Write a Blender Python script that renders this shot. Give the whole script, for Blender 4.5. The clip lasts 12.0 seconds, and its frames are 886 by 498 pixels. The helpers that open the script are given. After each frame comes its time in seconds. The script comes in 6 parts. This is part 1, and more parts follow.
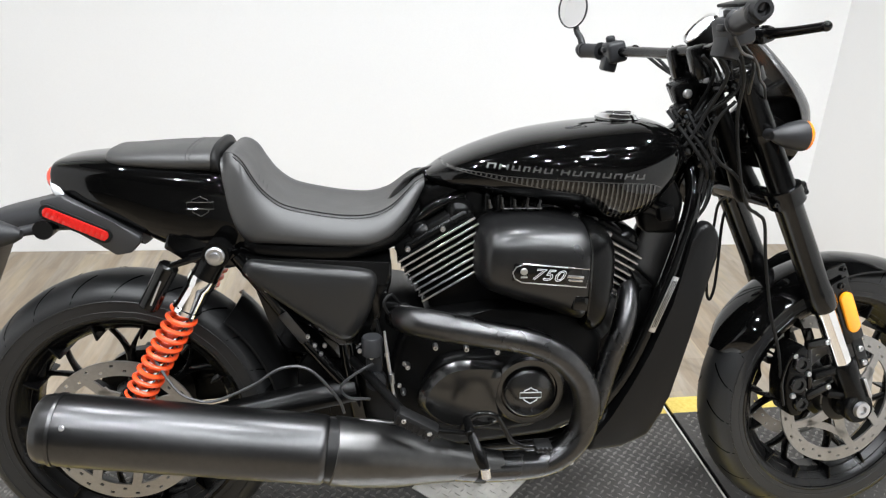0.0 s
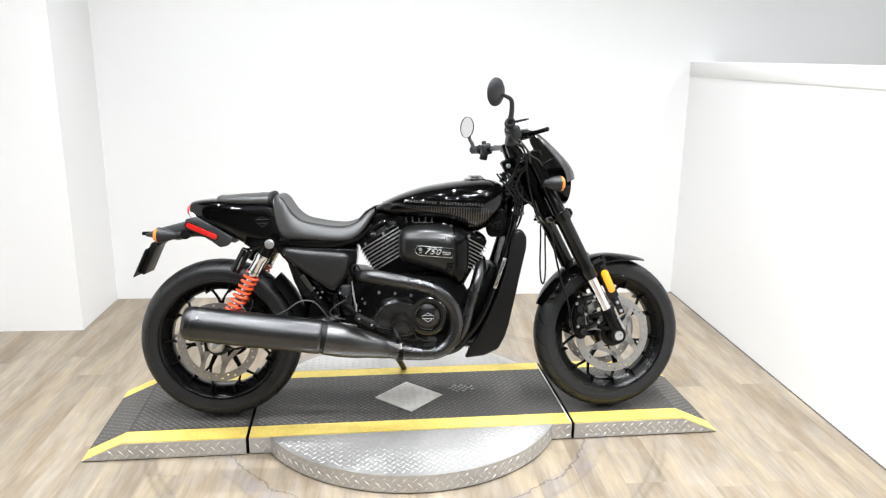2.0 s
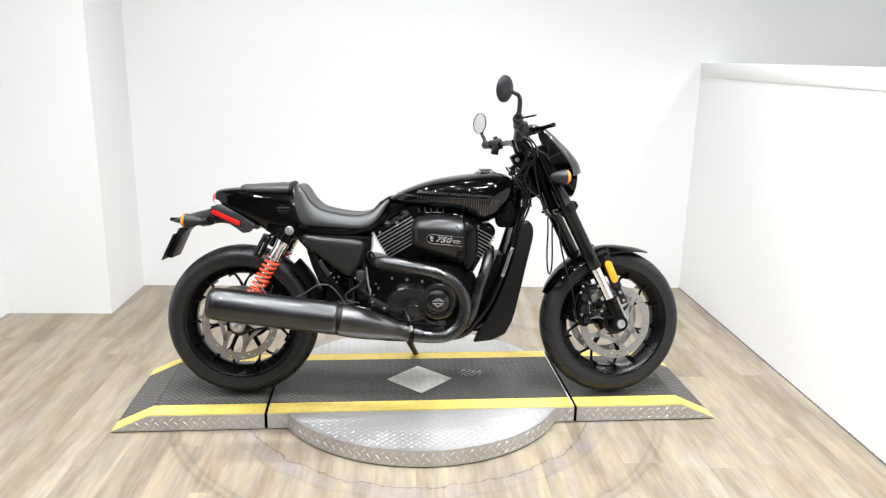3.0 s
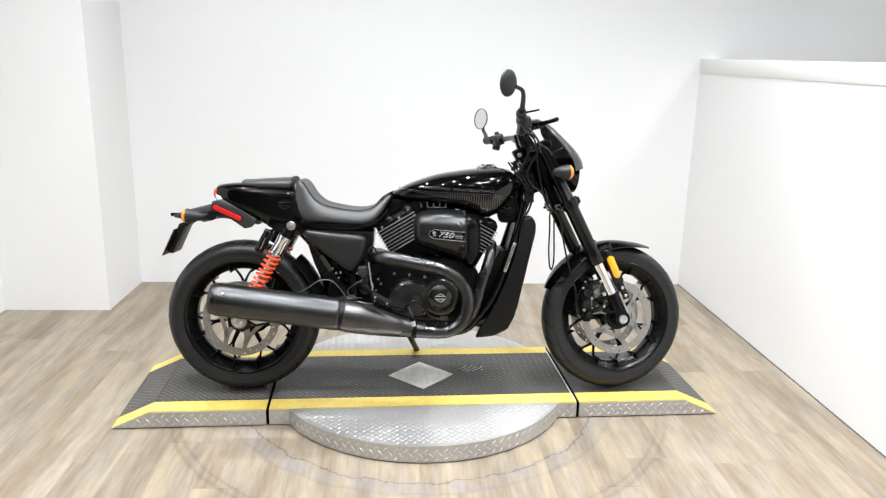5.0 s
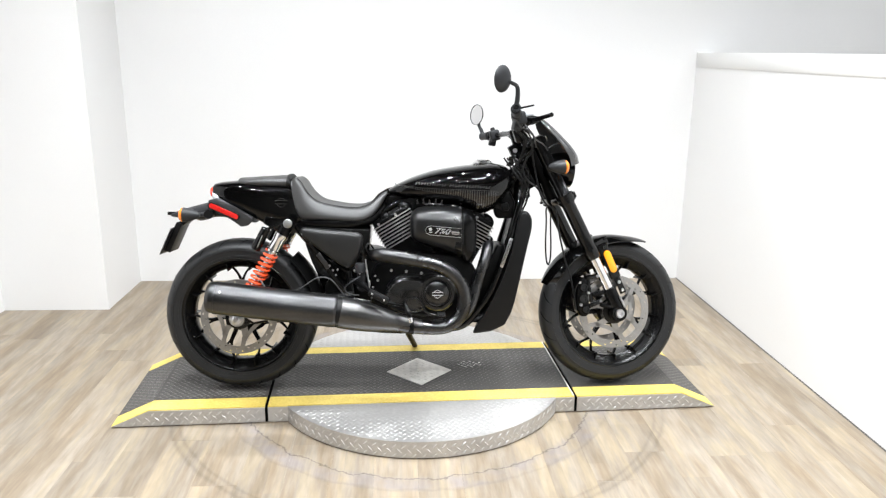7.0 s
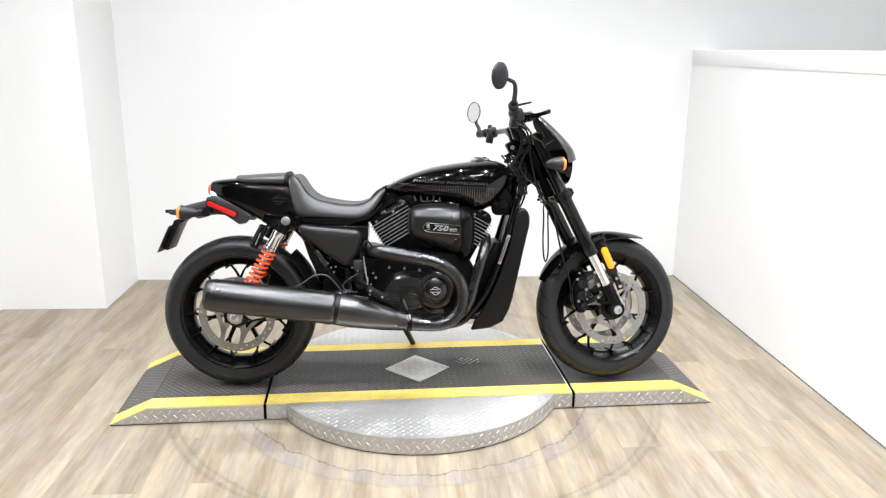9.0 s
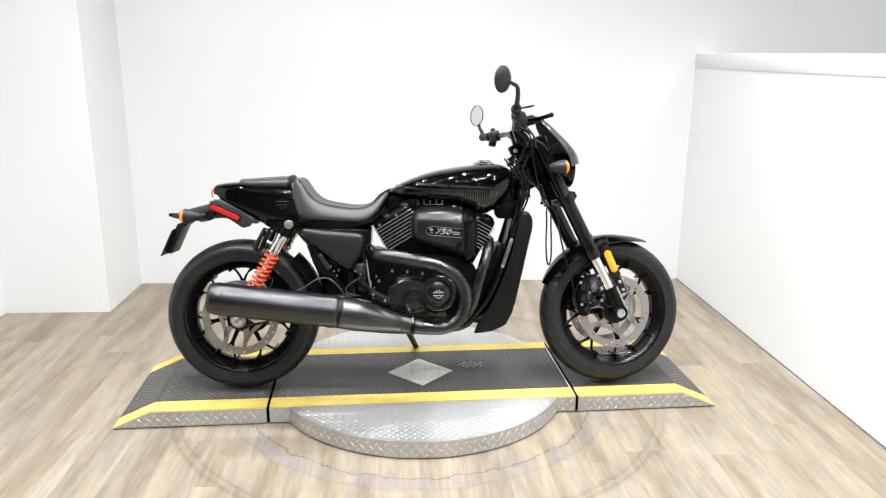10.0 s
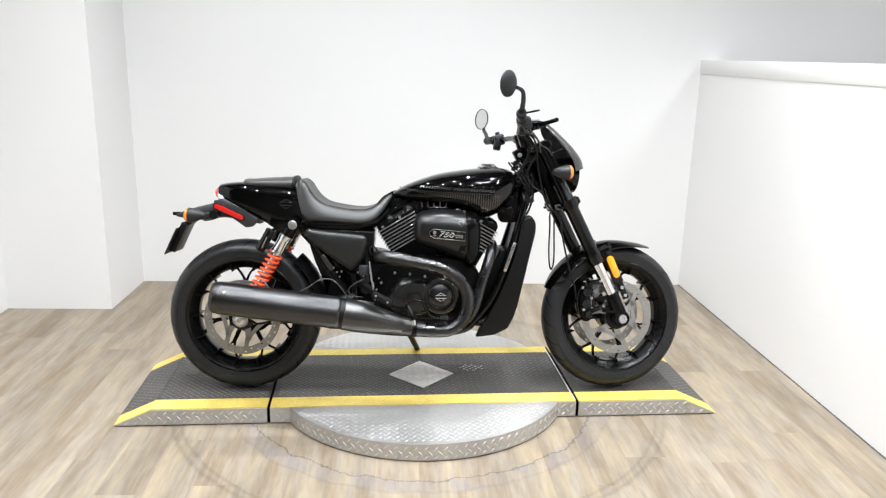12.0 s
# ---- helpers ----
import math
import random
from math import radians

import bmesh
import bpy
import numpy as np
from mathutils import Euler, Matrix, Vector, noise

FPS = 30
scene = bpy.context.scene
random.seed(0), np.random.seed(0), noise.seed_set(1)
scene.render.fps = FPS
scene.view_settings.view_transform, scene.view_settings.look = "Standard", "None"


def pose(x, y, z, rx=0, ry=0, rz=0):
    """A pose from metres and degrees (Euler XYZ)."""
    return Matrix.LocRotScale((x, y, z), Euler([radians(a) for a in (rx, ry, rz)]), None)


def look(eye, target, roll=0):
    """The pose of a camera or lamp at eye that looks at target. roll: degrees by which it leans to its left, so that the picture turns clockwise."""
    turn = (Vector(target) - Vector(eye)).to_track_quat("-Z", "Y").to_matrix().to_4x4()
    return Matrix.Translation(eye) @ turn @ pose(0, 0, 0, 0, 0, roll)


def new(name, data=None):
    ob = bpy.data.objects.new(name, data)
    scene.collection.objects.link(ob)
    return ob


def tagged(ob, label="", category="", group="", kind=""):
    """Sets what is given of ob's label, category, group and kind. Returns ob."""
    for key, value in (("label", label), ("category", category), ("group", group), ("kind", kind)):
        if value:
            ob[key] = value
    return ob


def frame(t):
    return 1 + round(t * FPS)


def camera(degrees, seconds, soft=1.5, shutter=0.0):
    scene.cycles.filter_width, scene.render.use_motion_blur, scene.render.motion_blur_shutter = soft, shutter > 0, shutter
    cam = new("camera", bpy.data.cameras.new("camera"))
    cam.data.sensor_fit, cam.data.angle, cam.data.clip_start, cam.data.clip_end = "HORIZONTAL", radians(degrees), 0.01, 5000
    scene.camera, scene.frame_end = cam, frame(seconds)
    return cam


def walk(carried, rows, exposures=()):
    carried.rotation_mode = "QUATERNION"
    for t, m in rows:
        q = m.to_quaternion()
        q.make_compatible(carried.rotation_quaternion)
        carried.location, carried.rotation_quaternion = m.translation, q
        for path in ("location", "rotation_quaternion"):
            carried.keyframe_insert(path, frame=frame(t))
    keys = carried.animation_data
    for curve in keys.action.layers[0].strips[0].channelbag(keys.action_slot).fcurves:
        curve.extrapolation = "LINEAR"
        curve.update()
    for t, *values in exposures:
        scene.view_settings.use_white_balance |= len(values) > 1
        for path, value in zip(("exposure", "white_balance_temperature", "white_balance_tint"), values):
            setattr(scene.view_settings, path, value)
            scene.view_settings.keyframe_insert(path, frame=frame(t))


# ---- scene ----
cam = camera(61.0, 12.0, soft=1.25)
PATH = [
    (0, (-0.247, -1.114, 1.335), (-0.038, 0.7, 0.52), 2.1),
    (0.3, (-0.259, -1.363, 1.339), (-0.005, 0.496, 0.648), 0.1),
    (0.5, (-0.255, -1.513, 1.384), (0.016, 0.335, 0.668), -1.0),
    (0.7, (-0.239, -1.66, 1.386), (-0.001, 0.209, 0.716), -1.9),
    (1, (-0.2, -1.896, 1.388), (-0.056, -0.005, 0.753), 0.1),
    (1.2, (-0.164, -2.034, 1.399), (-0.07, -0.136, 0.777), 0.5),
    (1.5, (-0.145, -2.256, 1.402), (-0.009, -0.325, 0.901), 1.2),
    (1.8, (-0.127, -2.449, 1.413), (0.039, -0.531, 0.874), 1.9),
    (2, (-0.093, -2.558, 1.437), (0.062, -0.628, 0.939), 0.7),
    (2.5, (-0.073, -2.707, 1.435), (0.018, -0.776, 0.921), 2.7),
    (3, (-0.068, -2.711, 1.432), (0.035, -0.778, 0.933), 1.2),
    (5, (-0.1, -2.703, 1.417), (0.019, -0.771, 0.914), 1.3),
    (5.5, (-0.098, -2.708, 1.417), (0.023, -0.775, 0.917), 1.1),
    (6, (-0.095, -2.712, 1.422), (0.028, -0.78, 0.918), 1.1),
    (6.5, (-0.084, -2.713, 1.412), (0.032, -0.782, 0.903), 0.8),
    (7, (-0.084, -2.71, 1.419), (0.033, -0.78, 0.906), 0.7),
    (9, (-0.091, -2.718, 1.411), (0.036, -0.79, 0.897), 0.6),
    (9.5, (-0.089, -2.717, 1.412), (0.043, -0.789, 0.898), 0.4),
    (10, (-0.089, -2.718, 1.41), (0.029, -0.786, 0.905), 0.5),
    (10.5, (-0.092, -2.719, 1.403), (0.038, -0.789, 0.894), 0.5),
    (11, (-0.089, -2.718, 1.416), (0.037, -0.789, 0.906), 0.8),
    (11.5, (-0.091, -2.722, 1.398), (0.036, -0.79, 0.894), 0.8),
    (12, (-0.095, -2.72, 1.416), (0.019, -0.787, 0.915), 1.4),
]
walk(cam, [(t, look(eye, target, roll)) for t, eye, target, roll in PATH], exposures=[(0.0, -0.11), (0.5, -0.11), (1.0, -0.02), (2.0, 0.05), (3.0, -0.01), (5.0, -0.08), (5.5, -0.08), (6.5, 0.02), (7.0, 0.05), (9.0, 0.06), (10.0, 0.0), (11.0, -0.1), (12.0, -0.12)])

# ---------------------------------------------------------------- light
world = bpy.data.worlds.new("room_world")
scene.world = world
world.use_nodes = True
world.node_tree.nodes["Background"].inputs["Color"].default_value = (0.9, 0.92, 1.0, 1)
world.node_tree.nodes["Background"].inputs["Strength"].default_value = 0.05
LAMP_COLOUR = (0.945, 0.98, 1.02)
SPOT_W, TUBE_W = 17.0, 12.0
# the three at y = -4.8 are added to brighten the unseen south wall
DOWNLIGHTS = [(-1.6, -1.9), (-0.55, -1.9), (0.5, -1.9), (1.5, -1.9), (-1.6, -0.3), (-0.5, -0.35), (0.65, -0.3), (1.10, -0.3), (-1.1, 0.75), (0.1, 0.75), (1.34, 0.45), (-0.6, -3.6), (0.9, -3.6), (3.2, 0.0), (2.8, 0.75), (-1.5, -4.8), (0.2, -4.8), (1.9, -4.8), (-1.05, -1.15), (1.25, -1.15), (0.05, -2.6)]
TUBES = [(0.55, -1.15, 0.6), (0.55, -1.40, 0.6)]

# ---------------------------------------------------------------- helpers
TAU = math.tau


def part(name, bm, material, parent, label="", m=None, smooth=True, sharp=38, kind=""):
    """Link a bmesh as one mesh object under parent."""
    me = bpy.data.meshes.new(name)
    bmesh.ops.recalc_face_normals(bm, faces=bm.faces)
    for f in bm.faces:
        f.smooth = smooth
    if smooth:
        lim = radians(sharp)
        for e in bm.edges:
            if len(e.link_faces) != 2 or e.calc_face_angle(0) > lim:
                e.smooth = False
    bm.to_mesh(me)
    bm.free()
    me.materials.append(material)
    ob = new(name, me)
    if parent is not None:
        ob.parent = parent
    if m is not None:
        ob.matrix_basis = m
    return tagged(ob, label, kind=kind)


def share(name, mesh, parent, m=None):
    ob = new(name, mesh)
    ob.parent = parent
    if m is not None:
        ob.matrix_basis = m
    return ob


def thing(name, label, category, group="", kind="", m=None):
    ob = new(name)
    if m is not None:
        ob.matrix_basis = m
    return tagged(ob, label, category, group, kind)


def spline(pts, n=6):
    """Catmull-Rom points through pts, n per span."""
    P = [Vector(p) for p in pts]
    P = [P[0] * 2 - P[1]] + P + [P[-1] * 2 - P[-2]]
    out = []
    for i in range(1, len(P) - 2):
        a, b, c, d = P[i - 1:i + 3]
        for k in range(n):
            t = k / n
            out.append(0.5 * ((2 * b) + (c - a) * t + (2 * a - 5 * b + 4 * c - d) * t * t + (3 * b - a - 3 * c + d) * t ** 3))
    out.append(P[-2])
    return out


def lerp_rows(rows, n):
    """Smoothly interpolated rows of numbers, n per span."""
    A = np.array(rows, float)
    A = np.vstack([2 * A[0] - A[1], A, 2 * A[-1] - A[-2]])
    out = []
    for i in range(1, len(A) - 2):
        a, b, c, d = A[i - 1:i + 3]
        for k in range(n):
            t = k / n
            out.append(0.5 * ((2 * b) + (c - a) * t + (2 * a - 5 * b + 4 * c - d) * t * t + (3 * b - a - 3 * c + d) * t ** 3))
    out.append(A[-2])
    return out


def bridge(bm, rings, cap=True, loop=False):
    n = len(rings[0])
    pairs = list(zip(rings, rings[1:])) + ([(rings[-1], rings[0])] if loop else [])
    for a, b in pairs:
        for i in range(n):
            j = (i + 1) % n
            vs = [a[i], a[j], b[j], b[i]]
            vs = [v for k, v in enumerate(vs) if v not in vs[:k]]
            if len(vs) > 2:
                bm.faces.new(vs)
    if cap and not loop:
        for r in (rings[0], rings[-1]):
            if len(set(r)) > 2:
                bm.faces.new(r)


def tube(bm, pts, r, seg=12, n=0, loop=False, flat=1.0):
    """A round tube along pts; r a number or one for each point; n > 0 smooths the path."""
    P = [Vector(p) for p in pts]
    rs = list(r) if isinstance(r, (list, tuple)) else [r] * len(P)
    if n:
        rows = lerp_rows([(*p, q) for p, q in zip(P, rs)], n)
        P, rs = [Vector(w[:3]) for w in rows], [w[3] for w in rows]
    rings, up = [], None
    for i, p in enumerate(P):
        a = P[i - 1] if i else (P[-1] if loop else p)
        b = P[(i + 1) % len(P)] if (i < len(P) - 1 or loop) else p
        d = (b - a).normalized()
        if up is None:
            up = d.orthogonal().normalized()
        up = (up - d * up.dot(d)).normalized()
        side = d.cross(up)
        rings.append([bm.verts.new(p + (up * math.cos(TAU * k / seg) + side * math.sin(TAU * k / seg) * flat) * rs[i]) for k in range(seg)])
    bridge(bm, rings, loop=loop)


def lathe(bm, prof, o=(0, 0, 0), d=(0, 1, 0), seg=32, loop=False):
    """Turn (along, radius) rows round the axis d through o. loop closes the profile on itself."""
    o, d = Vector(o), Vector(d).normalized()
    u = Vector((1, 0, 0)) if abs(d.x) < 0.9 else Vector((0, 0, 1))
    u = (u - d * u.dot(d)).normalized()
    w = d.cross(u)
    rings = []
    for a, r in prof:
        if r < 1e-6:
            v = bm.verts.new(o + d * a)
            rings.append([v] * seg)
        else:
            rings.append([bm.verts.new(o + d * a + (u * math.cos(TAU * k / seg) + w * math.sin(TAU * k / seg)) * r) for k in range(seg)])
    bridge(bm, rings, loop=loop)


def sloft(bm, rows, n=28, e=2.4, sub=5):
    """Loft of superellipse sections across x: rows of (x, y, half width, bottom, top)."""
    if sub:
        rows = lerp_rows(rows, sub)
    rings = []
    for x, y, hw, zb, zt in rows:
        ring = []
        for k in range(n):
            a = TAU * k / n
            c, s = math.cos(a), math.sin(a)
            ring.append(bm.verts.new((x, y + hw * math.copysign(abs(c) ** (2 / e), c), (zb + zt) / 2 + (zt - zb) / 2 * math.copysign(abs(s) ** (2 / e), s))))
        rings.append(ring)
    bridge(bm, rings)


def prism(bm, poly, y0, y1, bev=0.0, seg=2, taper=1.0):
    """A polygon in x, z drawn out from y0 to y1; taper scales the y1 end about its middle."""
    cx, cz = sum(p[0] for p in poly) / len(poly), sum(p[1] for p in poly) / len(poly)
    a = [bm.verts.new((x, y0, z)) for x, z in poly]
    b = [bm.verts.new((cx + (x - cx) * taper, y1, cz + (z - cz) * taper)) for x, z in poly]
    n0 = set(bm.edges)
    bridge(bm, [a, b])
    if bev:
        es = [e for e in bm.edges if e not in n0]
        bmesh.ops.bevel(bm, geom=es, offset=bev, segments=seg, affect="EDGES", profile=0.5, clamp_overlap=True)


def dome(bm, poly, levels, sub=2):
    """A polygon in x, z drawn out as rings of (y, scale) about its middle, its outline smoothed."""
    P = [Vector((x, 0, z)) for x, z in poly]
    for _ in range(sub):
        P = [q for i, p in enumerate(P) for q in (p * 0.75 + P[(i + 1) % len(P)] * 0.25, p * 0.25 + P[(i + 1) % len(P)] * 0.75)]
    c = sum(P, Vector()) / len(P)
    bridge(bm, [[bm.verts.new((c.x + (p.x - c.x) * k, y, c.z + (p.z - c.z) * k)) for p in P] for y, k in levels])


def block(bm, size, m=None, bev=0.0, seg=2):
    n0 = set(bm.edges)
    r = bmesh.ops.create_cube(bm, size=1, matrix=(m or Matrix()) @ Matrix.Diagonal((*size, 1)))
    if bev:
        es = [e for e in bm.edges if e not in n0]
        bmesh.ops.bevel(bm, geom=es, offset=bev, segments=seg, affect="EDGES", profile=0.5, clamp_overlap=True)
    return r


def strut(bm, a, b, w, h, bev=0.003):
    """A square bar from a to b."""
    a, b = Vector(a), Vector(b)
    q = (b - a).to_track_quat("Z", "Y").to_matrix().to_4x4()
    block(bm, (w, h, (b - a).length), Matrix.Translation((a + b) / 2) @ q, bev)


def ball(bm, c, r, sz=(1, 1, 1)):
    bmesh.ops.create_uvsphere(bm, u_segments=16, v_segments=10, radius=r, matrix=Matrix.Translation(c) @ Matrix.Diagonal((*sz, 1)))


def bolts(name, places, r, material, parent, label, d=(0, -1, 0), h=0.006, m=None):
    """Like bolts, each an object of its own on one mesh."""
    bm = bmesh.new()
    bolt(bm, (0, 0, 0), r, d, h)
    me = None
    for p in places:
        mm = (m or Matrix()) @ Matrix.Translation(p)
        if me is None:
            me = part(name, bm, material, parent, label, mm).data
        else:
            share(name, me, parent, mm)


def bolt(bm, c, r, d=(0, -1, 0), h=0.006):
    lathe(bm, [(0, r), (h * 0.75, r), (h, r * 0.8), (h, r * 0.45), (h * 0.6, r * 0.4), (h * 0.6, 0)], c, d, 12)


# ---------------------------------------------------------------- materials
def mat(name, base, rough=0.5, metal=0.0, var=0.12, scale=60.0, big=3.0, bump=0.05, dist=0.001, coat=0.0, rvar=0.12, tint=None, ior=1.5, spec=0.5):
    m = bpy.data.materials.new(name)
    m.use_nodes = True
    nt = m.node_tree
    N, Lk = nt.nodes, nt.links
    bs = N["Principled BSDF"]
    tc = N.new("ShaderNodeTexCoord")
    fine, wide = N.new("ShaderNodeTexNoise"), N.new("ShaderNodeTexNoise")
    fine.inputs["Scale"].default_value, fine.inputs["Detail"].default_value = scale, 5
    wide.inputs["Scale"].default_value, wide.inputs["Detail"].default_value = big, 4
    for t in (fine, wide):
        Lk.new(tc.outputs["Object"], t.inputs["Vector"])
    add = N.new("ShaderNodeMath")
    add.operation = "ADD"
    Lk.new(fine.outputs["Fac"], add.inputs[0])
    Lk.new(wide.outputs["Fac"], add.inputs[1])
    half = N.new("ShaderNodeMath")
    half.operation = "MULTIPLY"
    half.inputs[1].default_value = 0.5
    Lk.new(add.outputs[0], half.inputs[0])
    mr = N.new("ShaderNodeMapRange")
    mr.inputs["From Min"].default_value, mr.inputs["From Max"].default_value = 0.3, 0.7
    Lk.new(half.outputs[0], mr.inputs["Value"])
    mix = N.new("ShaderNodeMix")
    mix.data_type = "RGBA"
    lo = [c * (1 - var) for c in base]
    hi = list(tint) if tint else [min(1, c * (1 + var)) for c in base]
    mix.inputs[6].default_value, mix.inputs[7].default_value = (*lo, 1), (*hi, 1)
    Lk.new(mr.outputs["Result"], mix.inputs[0])
    Lk.new(mix.outputs[2], bs.inputs["Base Color"])
    rr = N.new("ShaderNodeMapRange")
    rr.inputs["From Min"].default_value, rr.inputs["From Max"].default_value = 0.3, 0.7
    rr.inputs["To Min"].default_value, rr.inputs["To Max"].default_value = max(0.02, rough - rvar * rough), min(1, rough + rvar * rough)
    Lk.new(wide.outputs["Fac"], rr.inputs["Value"])
    Lk.new(rr.outputs["Result"], bs.inputs["Roughness"])
    bs.inputs["Metallic"].default_value, bs.inputs["IOR"].default_value = metal, ior
    bs.inputs["Specular IOR Level"].default_value = spec
    bs.inputs["Coat Weight"].default_value, bs.inputs["Coat Roughness"].default_value = coat, 0.03
    if bump:
        bp = N.new("ShaderNodeBump")
        bp.inputs["Strength"].default_value, bp.inputs["Distance"].default_value = bump, dist
        Lk.new(fine.outputs["Fac"], bp.inputs["Height"])
        Lk.new(bp.outputs["Normal"], bs.inputs["Normal"])
    return m


def glowing(name, colour, strength):
    m = bpy.data.materials.new(name)
    m.use_nodes = True
    bs = m.node_tree.nodes["Principled BSDF"]
    bs.inputs["Base Color"].default_value = (*colour, 1)
    bs.inputs["Emission Color"].default_value = (*colour, 1)
    bs.inputs["Emission Strength"].default_value = strength
    return m


WALL = mat("wall_paint", (0.80, 0.797, 0.79), 0.55, var=0.02, scale=220, big=1.2, bump=0.12, dist=0.0006)
CEIL = mat("dark_ceiling_paint", (0.035, 0.035, 0.037), 0.8, var=0.02, scale=150, bump=0.1)
# greys of the surrounding walls stand in for how dim or bright they reflect
SHOW = mat("darkened_surround_paint", (0.16, 0.155, 0.15), 0.7, var=0.1, scale=80, bump=0.05)
PALE = mat("lightened_surround_paint", (0.34, 0.34, 0.335), 0.6, var=0.06, scale=80, bump=0.05)
RIMBLK = mat("satin_black_rim", (0.0022, 0.0022, 0.0023), 0.27, var=0.2, scale=300, bump=0.04, dist=0.0003, ior=1.36)
SCUFF = mat("scuffed_tread_metal", (0.48, 0.47, 0.45), 0.5, metal=0.3, var=0.35, scale=90, big=20, bump=0.3, dist=0.0008)
TRIM = mat("ledge_paint", (0.82, 0.815, 0.80), 0.35, var=0.02, scale=90, bump=0.04)
PAINT = mat("gloss_black_paint", (0.0014, 0.0014, 0.0014), 0.045, var=0.1, bump=0.0, rvar=0.2, ior=1.42)
SATIN = mat("satin_black_powder_coat", (0.0018, 0.0018, 0.0018), 0.26, var=0.2, scale=400, bump=0.05, dist=0.0003, ior=1.30, spec=0.4)
SEMI = mat("semi_gloss_black_metal", (0.0016, 0.0016, 0.0016), 0.17, var=0.2, scale=300, bump=0.04, dist=0.0003, coat=0.0, ior=1.4)
AIRBLK = mat("air_cleaner_black", (0.0055, 0.0055, 0.0056), 0.31, var=0.15, scale=500, bump=0.03, dist=0.0002, coat=0.0, ior=1.5)
COVER = mat("satin_black_cover", (0.009, 0.009, 0.009), 0.36, var=0.12, scale=700, bump=0.10, dist=0.0003, ior=1.5)
BOSS = mat("polished_black_case", (0.003, 0.003, 0.003), 0.22, var=0.15, scale=300, bump=0.02, dist=0.0002, ior=1.7, coat=0.0)
CASE = mat("matte_black_casting", (0.0026, 0.0026, 0.0026), 0.34, var=0.2, scale=500, bump=0.12, dist=0.0003, ior=1.24, spec=0.4)
BRAID = mat("braided_grey_hose", (0.07, 0.07, 0.072), 0.42, metal=0.5, var=0.35, scale=420, bump=0.4, dist=0.0006)
PANEL = mat("mid_grey_plastic", (0.024, 0.0245, 0.026), 0.42, var=0.12, scale=600, bump=0.12, dist=0.0003)
PLASTIC = mat("matte_black_plastic", (0.0045, 0.0045, 0.0046), 0.36, var=0.15, scale=700, bump=0.15, dist=0.0003, ior=1.3)
GREYPL = mat("dark_grey_plastic", (0.017, 0.0175, 0.019), 0.42, var=0.12, scale=600, bump=0.12, dist=0.0003, ior=1.4)
LEATHER = mat("black_vinyl", (0.026, 0.0256, 0.025), 0.46, var=0.18, scale=520, big=9, bump=0.3, dist=0.0005, ior=1.62)
RUBBER = mat("tyre_rubber", (0.0125, 0.0127, 0.0132), 0.44, var=0.2, scale=260, big=5, bump=0.15, dist=0.0005, ior=1.4)
GROOVE = mat("groove_shade_black", (0.0006, 0.0006, 0.0006), 0.9, var=0.1, bump=0.0, ior=1.03)
RUBBER2 = mat("black_rubber", (0.004, 0.004, 0.004), 0.5, var=0.15, scale=300, bump=0.15, dist=0.0005, ior=1.33)
MUFFLER = mat("black_ceramic_muffler", (0.075, 0.075, 0.076), 0.31, metal=1.0, var=0.10, scale=90, big=6, bump=0.03, dist=0.0004, rvar=0.10)
PIPE = mat("black_exhaust_pipe", (0.072, 0.072, 0.073), 0.29, metal=1.0, var=0.2, scale=90, big=8, bump=0.03, dist=0.0004, rvar=0.3)
CONEM = mat("heat_dulled_steel", (0.095, 0.094, 0.093), 0.33, metal=1.0, var=0.12, scale=60, big=9, bump=0.04, dist=0.0004, rvar=0.1)
CHROME = mat("chrome", (0.82, 0.82, 0.83), 0.08, metal=1.0, var=0.03, bump=0.0)
STEEL = mat("brushed_steel", (0.56, 0.56, 0.57), 0.30, metal=1.0, var=0.12, scale=180, bump=0.08, dist=0.0003)
DISCM = mat("brake_disc_steel", (0.31, 0.302, 0.29), 0.34, metal=0.85, var=0.12, scale=160, bump=0.08, dist=0.0003)
ALU = mat("machined_aluminium", (0.68, 0.68, 0.69), 0.28, metal=0.9, var=0.08, scale=240, bump=0.05, dist=0.0003)
ORANGE = mat("orange_enamel", (0.86, 0.085, 0.018), 0.28, var=0.08, scale=90, bump=0.02, coat=0.5)
AMBER = mat("amber_plastic", (0.95, 0.33, 0.010), 0.2, var=0.10, scale=300, bump=0.12, coat=0.6)
AMBER2 = mat("amber_lens", (0.85, 0.23, 0.012), 0.18, var=0.12, scale=200, bump=0.08, coat=0.7)
RED = mat("red_lens", (0.50, 0.012, 0.009), 0.2, var=0.18, scale=260, bump=0.10, coat=0.6)
REDLT = mat("red_tail_lens", (0.75, 0.05, 0.02), 0.12, var=0.12, scale=260, bump=0.03, coat=0.8)
CLEARL = mat("clear_lens_white", (0.75, 0.76, 0.78), 0.1, var=0.06, scale=200, bump=0.03, coat=0.8)
DECAL = mat("grey_decal", (0.040, 0.039, 0.038), 0.3, var=0.2, scale=200, bump=0.0, coat=0.8)
DECAL2 = mat("dim_grey_decal", (0.030, 0.029, 0.027), 0.25, var=0.2, scale=200, bump=0.0, coat=0.9)
WHITEL = mat("white_lettering", (0.55, 0.55, 0.56), 0.35, var=0.08, scale=300, bump=0.0)
MIRROR = mat("mirror_glass", (0.93, 0.93, 0.94), 0.03, metal=1.0, var=0.01, bump=0.0)
